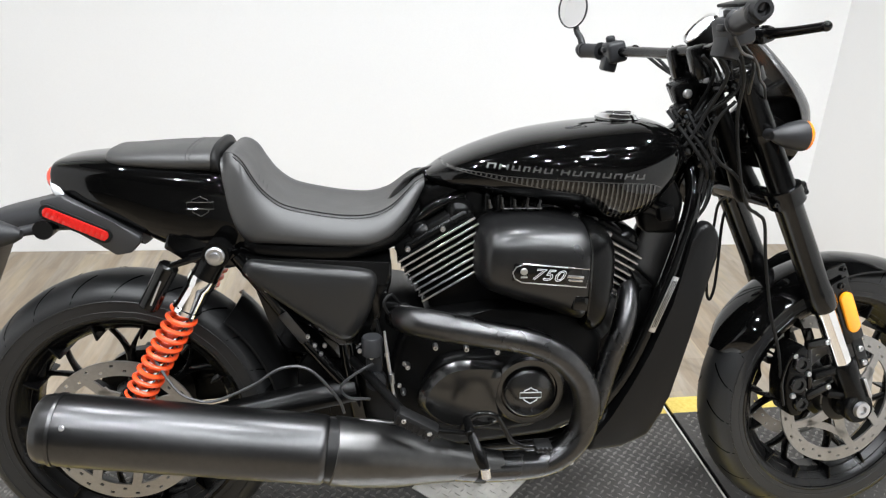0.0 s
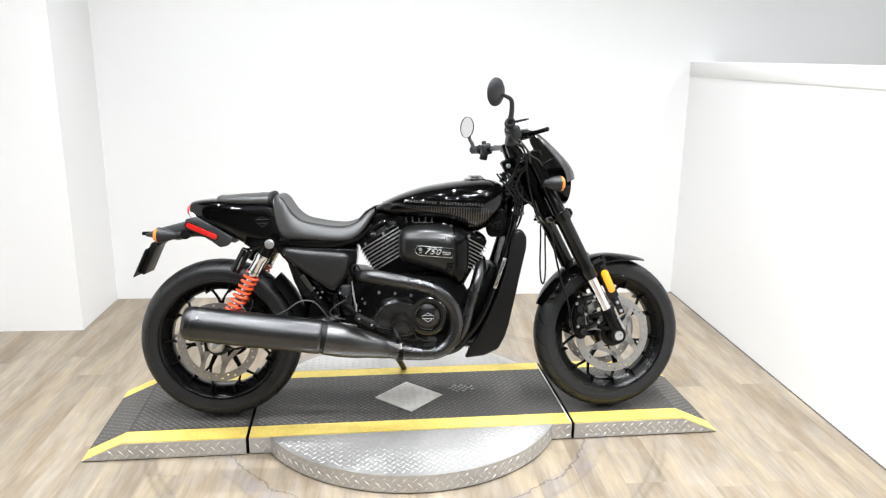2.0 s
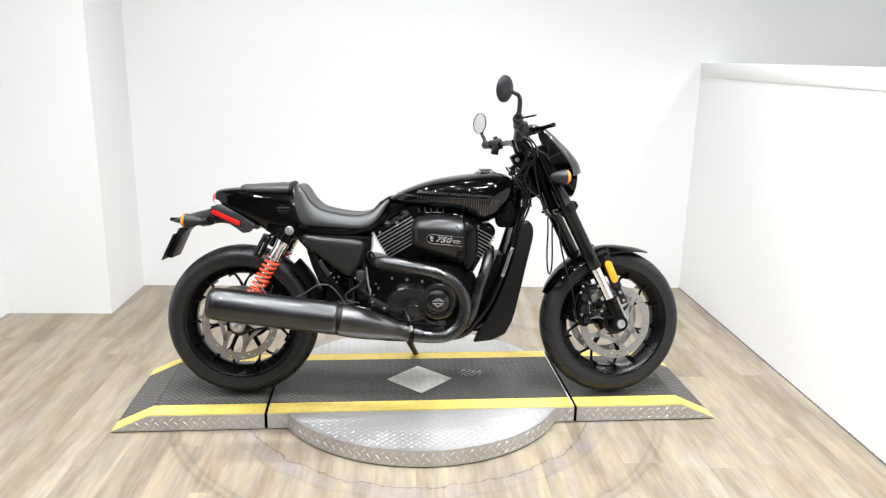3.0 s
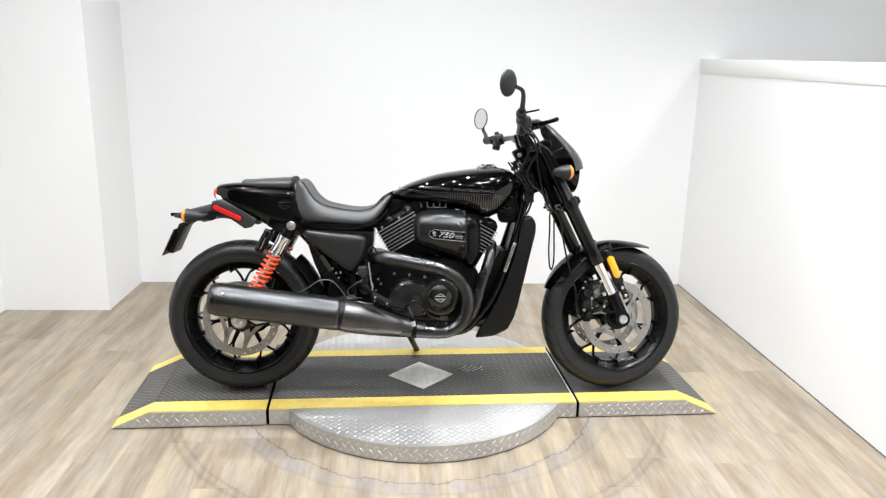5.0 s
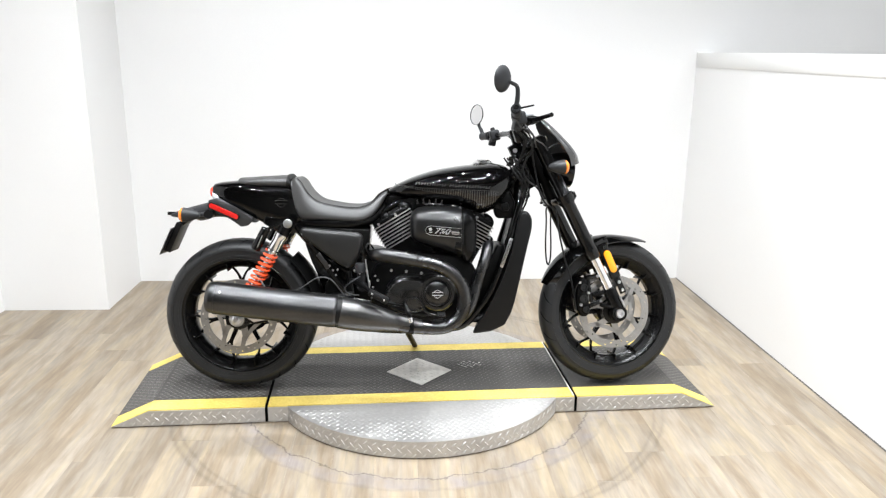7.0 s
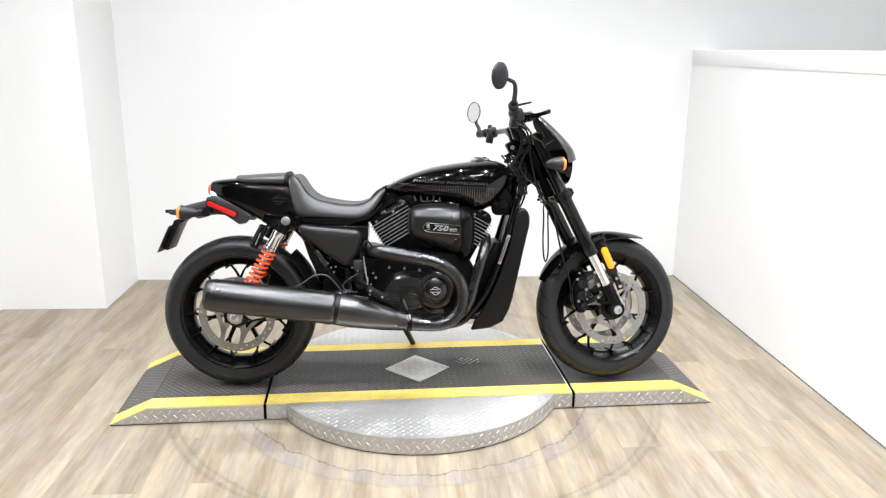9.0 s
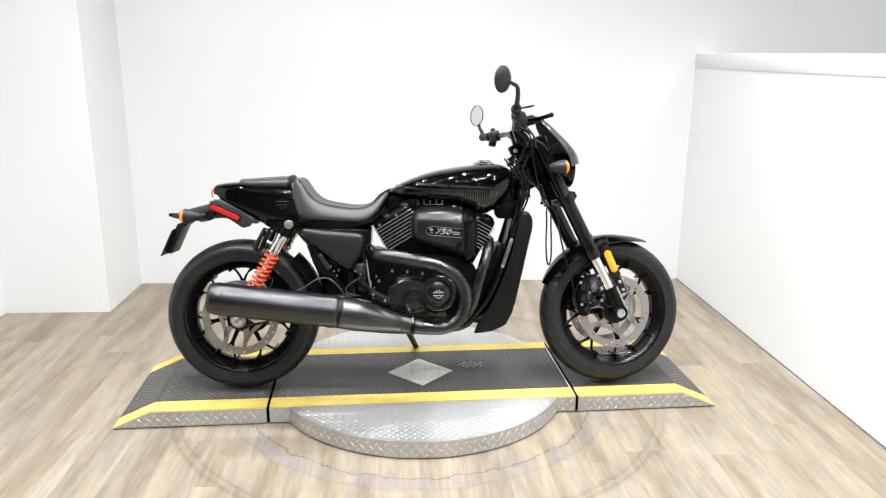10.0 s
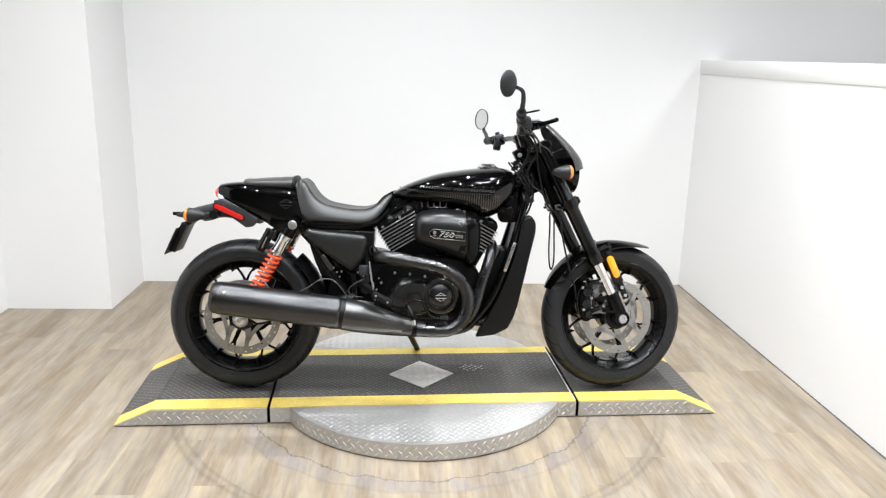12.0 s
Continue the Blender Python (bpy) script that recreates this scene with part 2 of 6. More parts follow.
YELLOW = mat("yellow_safety_paint", (0.74, 0.53, 0.08), 0.55, var=0.28, scale=120, big=7, bump=0.25, dist=0.0006, tint=(0.80, 0.63, 0.18))
BARE = mat("worn_bare_metal", (0.72, 0.70, 0.66), 0.42, metal=0.2, var=0.18, scale=45, big=6, bump=0.2, dist=0.0008, rvar=0.3)
PLATE = mat("diamond_plate_aluminium", (0.50, 0.49, 0.475), 0.42, metal=0.75, var=0.14, scale=70, big=4, bump=0.12, dist=0.0006, rvar=0.3)
LUG = mat("diamond_lug_aluminium", (0.56, 0.55, 0.54), 0.48, metal=0.65, var=0.10, scale=90, big=5, bump=0.06, dist=0.0004)
MATTOP = mat("black_antislip_coating", (0.032, 0.030, 0.028), 0.5, var=0.30, scale=160, big=3.2, bump=0.5, dist=0.001, tint=(0.060, 0.055, 0.050))
# same coating as the deck, with the sheen of the lugs put into its colour
MATLUG = mat("sheen_lightened_lug", (0.125, 0.117, 0.108), 0.38, var=0.25, scale=150, big=3, bump=0.2, dist=0.0006)
SCREEN = mat("smoked_black_screen", (0.06, 0.06, 0.06), 0.25, var=0.1, scale=400, bump=0.0)
SCREEN.node_tree.nodes["Principled BSDF"].inputs["Transmission Weight"].default_value = 0.25
DARKGAP = mat("dark_gap", (0.002, 0.002, 0.002), 0.9, var=0.2, bump=0.0, ior=1.1)
SILICON = mat("floor_seal_dark", (0.10, 0.095, 0.09), 0.7, var=0.2, bump=0.1)


def plank_material():
    """Pale streaked vinyl plank; colour by plank, long streaks, knots, and a worn ring left by the turntable."""
    m = bpy.data.materials.new("pale_oak_vinyl_plank")
    m.use_nodes = True
    N, Lk = m.node_tree.nodes, m.node_tree.links
    bs = N["Principled BSDF"]
    oi, geo = N.new("ShaderNodeObjectInfo"), N.new("ShaderNodeNewGeometry")
    shift = N.new("ShaderNodeVectorMath")
    shift.operation = "MULTIPLY_ADD"
    comb = N.new("ShaderNodeCombineXYZ")
    mul = N.new("ShaderNodeMath")
    mul.operation = "MULTIPLY"
    mul.inputs[1].default_value = 37.0
    Lk.new(oi.outputs["Random"], mul.inputs[0])
    Lk.new(mul.outputs[0], comb.inputs[2])
    Lk.new(geo.outputs["Position"], shift.inputs[0])
    shift.inputs[1].default_value = (8.0, 1.0, 1.0)
    Lk.new(comb.outputs[0], shift.inputs[2])
    streak, grain, patch = (N.new("ShaderNodeTexNoise") for _ in range(3))
    streak.inputs["Scale"].default_value, streak.inputs["Detail"].default_value, streak.inputs["Roughness"].default_value = 1.5, 5, 0.6
    grain.inputs["Scale"].default_value, grain.inputs["Detail"].default_value = 9.0, 6
    patch.inputs["Scale"].default_value, patch.inputs["Detail"].default_value = 0.55, 3
    for t in (streak, grain, patch):
        Lk.new(shift.outputs[0], t.inputs["Vector"])
    ramp = N.new("ShaderNodeValToRGB")
    cr = ramp.color_ramp
    cr.elements[0].position, cr.elements[0].color = 0.30, (0.238, 0.186, 0.131, 1)
    cr.elements[1].position, cr.elements[1].color = 0.72, (0.430, 0.366, 0.286, 1)
    for p, c in ((0.42, (0.292, 0.232, 0.164, 1)), (0.52, (0.346, 0.295, 0.234, 1)), (0.60, (0.399, 0.327, 0.228, 1))):
        e = cr.elements.new(p)
        e.color = c
    Lk.new(streak.outputs["Fac"], ramp.inputs[0])
    tone = N.new("ShaderNodeMapRange")
    tone.inputs["To Min"].default_value, tone.inputs["To Max"].default_value = 0.70, 0.84
    Lk.new(oi.outputs["Random"], tone.inputs["Value"])
    gr = N.new("ShaderNodeMapRange")
    gr.inputs["From Min"].default_value, gr.inputs["From Max"].default_value = 0.3, 0.7
    gr.inputs["To Min"].default_value, gr.inputs["To Max"].default_value = 0.86, 1.10
    Lk.new(grain.outputs["Fac"], gr.inputs["Value"])
    m1 = N.new("ShaderNodeMath")
    m1.operation = "MULTIPLY"
    Lk.new(tone.outputs["Result"], m1.inputs[0])
    Lk.new(gr.outputs["Result"], m1.inputs[1])
    # printed strips within a plank
    snap = N.new("ShaderNodeVectorMath")
    snap.operation = "SNAP"
    snap.inputs[1].default_value = (0.051, 0.47, 10.0)
    wv = N.new("ShaderNodeVectorMath")
    wv.operation = "ADD"
    wv.inputs[1].default_value = (10.02, 10.0, 0.5)
    Lk.new(geo.outputs["Position"], wv.inputs[0])
    cm = N.new("ShaderNodeCombineXYZ")
    Lk.new(oi.outputs["Random"], cm.inputs[1])
    wa = N.new("ShaderNodeVectorMath")
    wa.operation = "ADD"
    Lk.new(wv.outputs[0], wa.inputs[0])
    Lk.new(cm.outputs[0], wa.inputs[1])
    Lk.new(wa.outputs[0], snap.inputs[0])
    wn = N.new("ShaderNodeTexWhiteNoise")
    Lk.new(snap.outputs[0], wn.inputs["Vector"])
    st = N.new("ShaderNodeMapRange")
    st.inputs["To Min"].default_value, st.inputs["To Max"].default_value = 0.90, 1.07
    Lk.new(wn.outputs["Value"], st.inputs["Value"])
    m2 = N.new("ShaderNodeMath")
    m2.operation = "MULTIPLY"
    Lk.new(m1.outputs[0], m2.inputs[0])
    Lk.new(st.outputs["Result"], m2.inputs[1])
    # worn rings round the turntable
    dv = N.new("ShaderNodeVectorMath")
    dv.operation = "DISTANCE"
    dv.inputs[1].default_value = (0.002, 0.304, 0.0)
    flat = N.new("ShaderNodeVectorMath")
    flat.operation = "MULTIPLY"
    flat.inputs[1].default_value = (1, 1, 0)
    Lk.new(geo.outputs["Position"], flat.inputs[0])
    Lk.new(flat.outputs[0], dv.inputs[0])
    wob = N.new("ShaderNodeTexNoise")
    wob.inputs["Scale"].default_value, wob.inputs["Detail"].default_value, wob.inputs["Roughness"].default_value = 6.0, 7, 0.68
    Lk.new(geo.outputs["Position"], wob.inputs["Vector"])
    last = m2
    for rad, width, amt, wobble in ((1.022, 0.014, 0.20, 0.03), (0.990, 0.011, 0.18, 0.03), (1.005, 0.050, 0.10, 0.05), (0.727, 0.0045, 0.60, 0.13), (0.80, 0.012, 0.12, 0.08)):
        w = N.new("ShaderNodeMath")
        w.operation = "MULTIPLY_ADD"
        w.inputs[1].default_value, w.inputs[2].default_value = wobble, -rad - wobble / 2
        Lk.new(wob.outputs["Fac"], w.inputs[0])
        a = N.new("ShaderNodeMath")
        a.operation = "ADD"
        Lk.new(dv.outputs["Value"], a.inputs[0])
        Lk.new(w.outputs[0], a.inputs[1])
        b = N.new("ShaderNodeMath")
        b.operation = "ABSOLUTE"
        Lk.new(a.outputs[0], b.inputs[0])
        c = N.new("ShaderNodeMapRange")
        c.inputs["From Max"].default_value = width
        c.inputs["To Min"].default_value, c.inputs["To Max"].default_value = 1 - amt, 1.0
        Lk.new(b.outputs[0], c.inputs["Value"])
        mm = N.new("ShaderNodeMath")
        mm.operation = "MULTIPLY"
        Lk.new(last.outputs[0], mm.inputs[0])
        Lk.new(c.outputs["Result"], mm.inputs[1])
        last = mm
    vm = N.new("ShaderNodeVectorMath")
    vm.operation = "SCALE"
    warm = N.new("ShaderNodeMix")
    warm.data_type = "RGBA"
    warm.inputs[7].default_value = (0.36, 0.245, 0.125, 1)
    sep = N.new("ShaderNodeSeparateColor")
    Lk.new(wn.outputs["Color"], sep.inputs["Color"])
    wf = N.new("ShaderNodeMapRange")
    wf.inputs["From Min"].default_value = 0.25
    wf.inputs["To Max"].default_value = 0.20
    Lk.new(sep.outputs["Blue"], wf.inputs["Value"])
    Lk.new(wf.outputs["Result"], warm.inputs[0])
    Lk.new(ramp.outputs["Color"], warm.inputs[6])
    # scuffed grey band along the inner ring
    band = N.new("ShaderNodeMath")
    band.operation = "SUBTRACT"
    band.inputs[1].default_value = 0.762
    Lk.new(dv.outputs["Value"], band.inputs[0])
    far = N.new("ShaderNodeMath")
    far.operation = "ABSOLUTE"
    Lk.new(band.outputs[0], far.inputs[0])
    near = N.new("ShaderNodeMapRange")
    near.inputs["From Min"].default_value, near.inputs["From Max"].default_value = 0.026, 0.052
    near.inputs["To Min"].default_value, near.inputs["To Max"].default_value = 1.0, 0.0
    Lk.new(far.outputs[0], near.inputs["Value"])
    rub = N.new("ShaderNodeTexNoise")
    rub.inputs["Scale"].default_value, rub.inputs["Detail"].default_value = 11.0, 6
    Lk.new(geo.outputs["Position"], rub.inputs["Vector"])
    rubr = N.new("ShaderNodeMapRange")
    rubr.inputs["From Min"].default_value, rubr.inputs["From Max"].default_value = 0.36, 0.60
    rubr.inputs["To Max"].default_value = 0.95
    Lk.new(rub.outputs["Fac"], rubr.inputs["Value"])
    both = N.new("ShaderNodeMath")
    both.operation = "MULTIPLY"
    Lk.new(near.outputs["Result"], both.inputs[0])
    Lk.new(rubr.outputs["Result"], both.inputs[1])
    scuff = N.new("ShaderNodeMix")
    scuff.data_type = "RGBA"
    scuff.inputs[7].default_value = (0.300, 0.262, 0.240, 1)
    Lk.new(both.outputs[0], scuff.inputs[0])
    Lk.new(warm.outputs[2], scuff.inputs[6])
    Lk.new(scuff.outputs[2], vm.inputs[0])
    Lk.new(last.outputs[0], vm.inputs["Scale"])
    Lk.new(vm.outputs[0], bs.inputs["Base Color"])
    ro = N.new("ShaderNodeMapRange")
    ro.inputs["To Min"].default_value, ro.inputs["To Max"].default_value = 0.34, 0.55
    Lk.new(patch.outputs["Fac"], ro.inputs["Value"])
    Lk.new(ro.outputs["Result"], bs.inputs["Roughness"])
    bp = N.new("ShaderNodeBump")
    bp.inputs["Strength"].default_value, bp.inputs["Distance"].default_value = 0.15, 0.001
    Lk.new(grain.outputs["Fac"], bp.inputs["Height"])
    Lk.new(bp.outputs["Normal"], bs.inputs["Normal"])
    return m


PLANK = plank_material()

# ---------------------------------------------------------------- the room
XR, YB, XL, YA, XJ = 1.715, 1.875, -2.255, 1.342, -1.692   # right wall, back wall, far left wall, jutting wall and its corner
TOP = 3.2


def slab(name, x0, x1, y0, y1, z0, z1, material, label, category, bev=0.0):
    bm = bmesh.new()
    block(bm, (x1 - x0, y1 - y0, z1 - z0), pose((x0 + x1) / 2, (y0 + y1) / 2, (z0 + z1) / 2), bev)
    return tagged(part(name, bm, material, None, sharp=30), label, category, kind="structure")


slab("wall_north", XJ, 4.6, YB, YB + 0.14, -0.02, TOP, WALL, "plain white painted back wall behind the motorcycle", "wall")
bm = bmesh.new()
poly = [(XL - 0.14, YA), (XJ, YA), (XJ, YB + 0.14), (XL - 0.14, YB + 0.14)]
rings = [[bm.verts.new((x, y, z)) for x, y in poly] for z in (-0.02, TOP)]
bridge(bm, rings)
tagged(part("wall_pier", bm, WALL, None, sharp=30), "white painted wall pier jutting into the corner", "wall", kind="structure")
slab("wall_west", XL - 0.14, XL, -1.5, YA, -0.02, TOP, WALL, "plain white painted side wall", "wall")
# west and south walls are added out of view to shape the bike's reflections
slab("wall_west_far", -5.14, -5.0, -5.74, -1.36, -0.02, TOP, SHOW, "added unseen far wall, darkened for reflections", "wall")
slab("wall_west_return", -5.0, XL - 0.14, -1.5, -1.36, -0.02, TOP, SHOW, "added unseen return wall, darkened for reflections", "wall")
slab("wall_south", -5.0, 4.6, -5.74, -5.6, -0.02, TOP, PALE, "added unseen wall behind the camera, lightened for reflections", "wall")
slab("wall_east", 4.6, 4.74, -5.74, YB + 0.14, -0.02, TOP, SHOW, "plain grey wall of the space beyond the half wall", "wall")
slab("half_wall", XR, XR + 0.12, -3.2, YB, -0.02, 1.335, WALL, "white painted half wall beside the platform", "wall")
bm = bmesh.new()
block(bm, (0.128, YB + 3.22, 0.085), pose(XR + 0.06, (YB - 3.22) / 2, 1.3775), 0.004)
tagged(part("ledge", bm, TRIM, None), "white painted wooden cap on the half wall", "ledge", kind="structure")
slab("ceiling", -5.14, 4.74, -5.74, YB + 0.14, TOP, TOP + 0.12, CEIL, "plain dark painted ceiling", "ceiling")
floor = slab("floor", -5.14, 4.74, -5.74, YB + 0.14, -0.14, -0.012, SILICON, "pale oak vinyl plank floor with worn rings", "floor")

bm = bmesh.new()
block(bm, (0.005, YB + 3.2, 0.004), pose(XR - 0.0025, (YB - 3.2) / 2, 0.0015))
tagged(part("trim", bm, SILICON, None), "thin dark seal along the foot of the half wall", "floor seal", kind="structure")

# ceiling lamps: round downlights and two long tubes, as the tank mirrors them, plus an added row by the south wall
def downlight(x, y):
    lamp = thing("ceiling_downlight", "small round white recessed ceiling downlight", "ceiling light", "ceiling downlights", m=pose(x, y, TOP))
    bm = bmesh.new()
    lathe(bm, [(0, 0.075), (-0.012, 0.072), (-0.012, 0.046), (-0.004, 0.042), (-0.004, 0)], (0, 0, 0), (0, 0, 1), 24)
    part("trim_ring", bm, TRIM, lamp)
    bm = bmesh.new()
    lathe(bm, [(-0.007, 0.040), (-0.012, 0.034), (-0.012, 0)], (0, 0, 0), (0, 0, 1), 24)
    part("diffuser", bm, GLOW_SPOT, lamp)
    d = bpy.data.lights.new("downlight_lamp", "AREA")
    d.shape, d.size, d.energy, d.color = "DISK", 0.07, SPOT_W, LAMP_COLOUR
    d.spread = radians(130)
    new("downlight_lamp", d).matrix_basis = pose(x, y, TOP - 0.02)


def tube_light(x, y, length):
    lamp = thing("ceiling_tube_light", "long white tube light fixed to the ceiling", "ceiling light", "ceiling tube lights", m=pose(x, y, TOP))
    bm = bmesh.new()
    block(bm, (length, 0.12, 0.04), pose(0, 0, -0.02), 0.006)
    part("housing", bm, TRIM, lamp)
    bm = bmesh.new()
    block(bm, (length - 0.04, 0.09, 0.012), pose(0, 0, -0.0465), 0.003)
    part("diffuser", bm, GLOW_TUBE, lamp)
    d = bpy.data.lights.new("tube_lamp", "AREA")
    d.shape, d.size, d.size_y, d.energy, d.color = "RECTANGLE", length - 0.05, 0.09, TUBE_W, LAMP_COLOUR
    new("tube_lamp", d).matrix_basis = pose(x, y, TOP - 0.06)


GLOW_SPOT, GLOW_TUBE = glowing("downlight_glow", LAMP_COLOUR, 60.0), glowing("tube_glow", LAMP_COLOUR, 12.0)
for x, y in DOWNLIGHTS:
    downlight(x, y)
for x, y, l in TUBES:
    tube_light(x, y, l)

# ---------------------------------------------------------------- the platform
PLAT = pose(0.0136, 0.0214, 0, 0, 0, 2.28)
H, VF, VB = 0.070, -0.003, 0.583        # deck height, front and back edge
UE, UT, US = 1.203, 1.060, 0.6155        # ramp foot, ramp top, seam


def deck_z(u):
    a = abs(u)
    return H if a < UT else 0.006 + (H - 0.006) * max(0.0, (UE - a) / (UE - UT))


def lug(bm, c, along, across, normal, a=0.012, b=0.0036, h=0.0020):
    pts = [bm.verts.new(c + along * a), bm.verts.new(c + across * b), bm.verts.new(c - along * a), bm.verts.new(c - across * b)]
    top = [bm.verts.new(c + along * a * 0.45 + normal * h), bm.verts.new(c - along * a * 0.45 + normal * h)]
    for f in ((pts[0], pts[1], top[0]), (pts[1], top[1], top[0]), (pts[1], pts[2], top[1]), (pts[2], pts[3], top[1]), (pts[3], top[0], top[1]), (pts[3], pts[0], top[0])):
        bm.faces.new(f)


def weave(w, h, d):
    """Places of tread plate lugs on a w by h field: a lattice laid at 45 degrees, turned by quarter turns."""
    k = d / math.sqrt(2)
    n = int((w + h) / k) + 2
    for i in range(n):
        for j in range(-n, n):
            x, y = (i + j) * k, (i - j) * k
            if -1e-6 <= x <= w and -1e-6 <= y <= h:
                yield x, y, (i + j) % 2 == 0


def lug_field(bm, o, du, dv, normal, w, h, d, keep, a=0.012, b=0.0036, lift=None, tall=0.0020):
    """Raised tread lugs over a field; keep gives each one's size, 0 for none."""
    o, du, dv, normal = Vector(o), Vector(du), Vector(dv), Vector(normal)
    p, q = (du + dv).normalized(), (du - dv).normalized()
    for x, y, turned in weave(w, h, d):
        c = o + du * x + dv * y
        k = float(keep(c))
        if k < 0.2:
            continue
        if lift:
            c = Vector((c.x, c.y, lift(c)))
        lug(bm, c, *((p, q) if turned else (q, p)), normal, a * (0.6 + 0.4 * k), b * k, tall * k)


def flat_prism(bm, poly, z0, z1, bev=0.0):
    n0 = set(bm.edges)
    bridge(bm, [[bm.verts.new((x, y, z)) for x, y in poly] for z in (z0, z1)])
    if bev:
        bmesh.ops.bevel(bm, geom=[e for e in bm.edges if e not in n0], offset=bev, segments=1, affect="EDGES")


WORN = (0.225, 0.345)


def platform_section(u0, u1, label):
    sec = thing("platform_section", label, "platform", "display platform sections", m=PLAT)
    xs = [u0] + ([-UT] if u0 < -UT else []) + ([UT] if u1 > UT else []) + [u1]
    top = [(u, deck_z(u)) for u in xs]
    poly = [(u0, 0.004), *top, (u1, 0.004)]
    if abs(deck_z(u0) - 0.006) < 1e-3:
        poly = poly[1:]
    if abs(deck_z(u1) - 0.006) < 1e-3:
        poly = poly[:-1]
    foot = [(p[0], 0.004) for p in (poly[0], poly[-1])]
    body = [foot[0], *[p for p in poly if p[1] > 0.005], foot[1]]
    body = [p for k, p in enumerate(body) if k == 0 or p != body[k - 1]]
    for name, v0, v1, material, lab in (("deck", VF + 0.082, VB - 0.072, MATTOP, "black anti-slip coated deck"), ("stripe", VF, VF + 0.082, YELLOW, "yellow safety stripe"), ("stripe", VB - 0.072, VB, YELLOW, "yellow safety stripe")):
        bm = bmesh.new()
        prism(bm, body, v0, v1)
        part(name, bm, material, sec, lab, sharp=10)
    bm = bmesh.new()
    face = [(u, max(0.005, z - 0.004)) for u, z in body]
    prism(bm, face, VF - 0.004, VF)
    part("side_plate", bm, PLATE, sec, "bare aluminium diamond plate side", sharp=10)
    bm = bmesh.new()
    prism(bm, face, VB, VB + 0.004)
    part("side_plate", bm, PLATE, sec, "bare aluminium diamond plate side", sharp=10)
    bm = bmesh.new()
    lo, hi = u0 + 0.012, u1 - 0.012
    keep = lambda c: lo < c.x < hi and abs(c.x) < UT - 0.006 and math.hypot((c.x - WORN[0]) / 0.055, (c.y - WORN[1]) / 0.03) > 1 and (abs(c.x) / 0.146 + abs(c.y - 0.283) / 0.146) > 1.05
    bald = lambda c: max(0.0, min(1.0, 1.2 - (c.y - VF - 0.08) / 0.20)) * max(0.0, min(1.0, (c.x - 0.05) / 0.20))
    depth = VB - VF - 0.182
    lug_field(bm, (lo, VF + 0.094, H), (1, 0, 0), (0, 1, 0), (0, 0, 1), hi - lo, depth, 0.0190, lambda c: keep(c) * (1 - 0.75 * bald(c)), 0.0110, 0.0046, lambda c: deck_z(c.x))
    if u1 > UT or u0 < -UT:
        s, dx, dz = (1 if u1 > UT else -1), UE - UT, H - 0.006
        ln = math.hypot(dx, dz)
        lug_field(bm, (s * (UT + 0.008), VF + 0.094, H - 0.008 * dz / dx), (s * dx / ln, 0, -dz / ln), (0, 1, 0), (s * dz / ln, 0, dx / ln), ln - 0.022, depth, 0.0190, lambda c: 1, 0.0110, 0.0046)
    part("tread_pattern", bm, MATLUG, sec, "raised tread lugs, lightened for their sheen", smooth=False, kind="stuff")
    bm = bmesh.new()
    lug_field(bm, (lo, VF - 0.004, 0.014), (1, 0, 0), (0, 0, 1), (0, -1, 0), hi - lo, 0.044, 0.0255, lambda c: lo < c.x < hi and c.z < deck_z(c.x) - 0.012 and abs(c.x) > 0.53, 0.0130, 0.0034)
    if len(bm.verts):
        part("plate_pattern", bm, LUG, sec, "raised bare aluminium lugs", smooth=False, kind="stuff")
    else:
        bm.free()
    return sec


platform_section(-UE, -US - 0.006, "ramped end section of a low black platform with yellow edges")
mid = platform_section(-US + 0.006, US - 0.006, "flat middle section of a low black platform with metal diamond")
platform_section(US + 0.006, UE, "ramped end section of a low black platform with yellow edges")
for s in (-1, 1):
    bm = bmesh.new()
    block(bm, (0.0116, VB - VF, H - 0.010), pose(s * US, (VB + VF) / 2, H / 2))
    part("joint", bm, DARKGAP, mid, "dark joint between platform sections")
bm = bmesh.new()
block(bm, (0.004, VB - VF - 0.01, 0.003), pose(US - 0.0085, (VB + VF) / 2, H + 0.0012))
part("joint_edge", bm, BARE, mid, "worn bare metal edge along the joint")
bm = bmesh.new()
flat_prism(bm, [(-0.141, 0.283), (0, 0.142), (0.141, 0.283), (0, 0.424)], H - 0.002, H + 0.0032, 0.0008)
part("diamond_inlay", bm, BARE, mid, "worn bare metal diamond inlay", sharp=20)
bm = bmesh.new()
lug_field(bm, (-0.134, 0.149, H + 0.0032), (1, 0, 0), (0, 1, 0), (0, 0, 1), 0.268, 0.268, 0.0200, lambda c: abs(c.x) + abs(c.y - 0.283) < 0.126, 0.0106, 0.0030)
part("inlay_pattern", bm, BARE, mid, "low raised lugs of the inlay", smooth=False, kind="stuff")
bm = bmesh.new()
lug_field(bm, (WORN[0] - 0.06, WORN[1] - 0.04, H), (1, 0, 0), (0, 1, 0), (0, 0, 1), 0.12, 0.08, 0.0190, lambda c: math.hypot((c.x - WORN[0]) / 0.055, (c.y - WORN[1]) / 0.03) <= 1, 0.0108, 0.0042)
part("worn_tread", bm, SCUFF, mid, "tread lugs worn to bare metal", smooth=False, kind="stuff")

# turntable disc under the platform, showing in front and behind
turn = thing("turntable", "round aluminium diamond plate turntable under the platform", "turntable", m=PLAT)
RD, VC = 0.607, 0.283


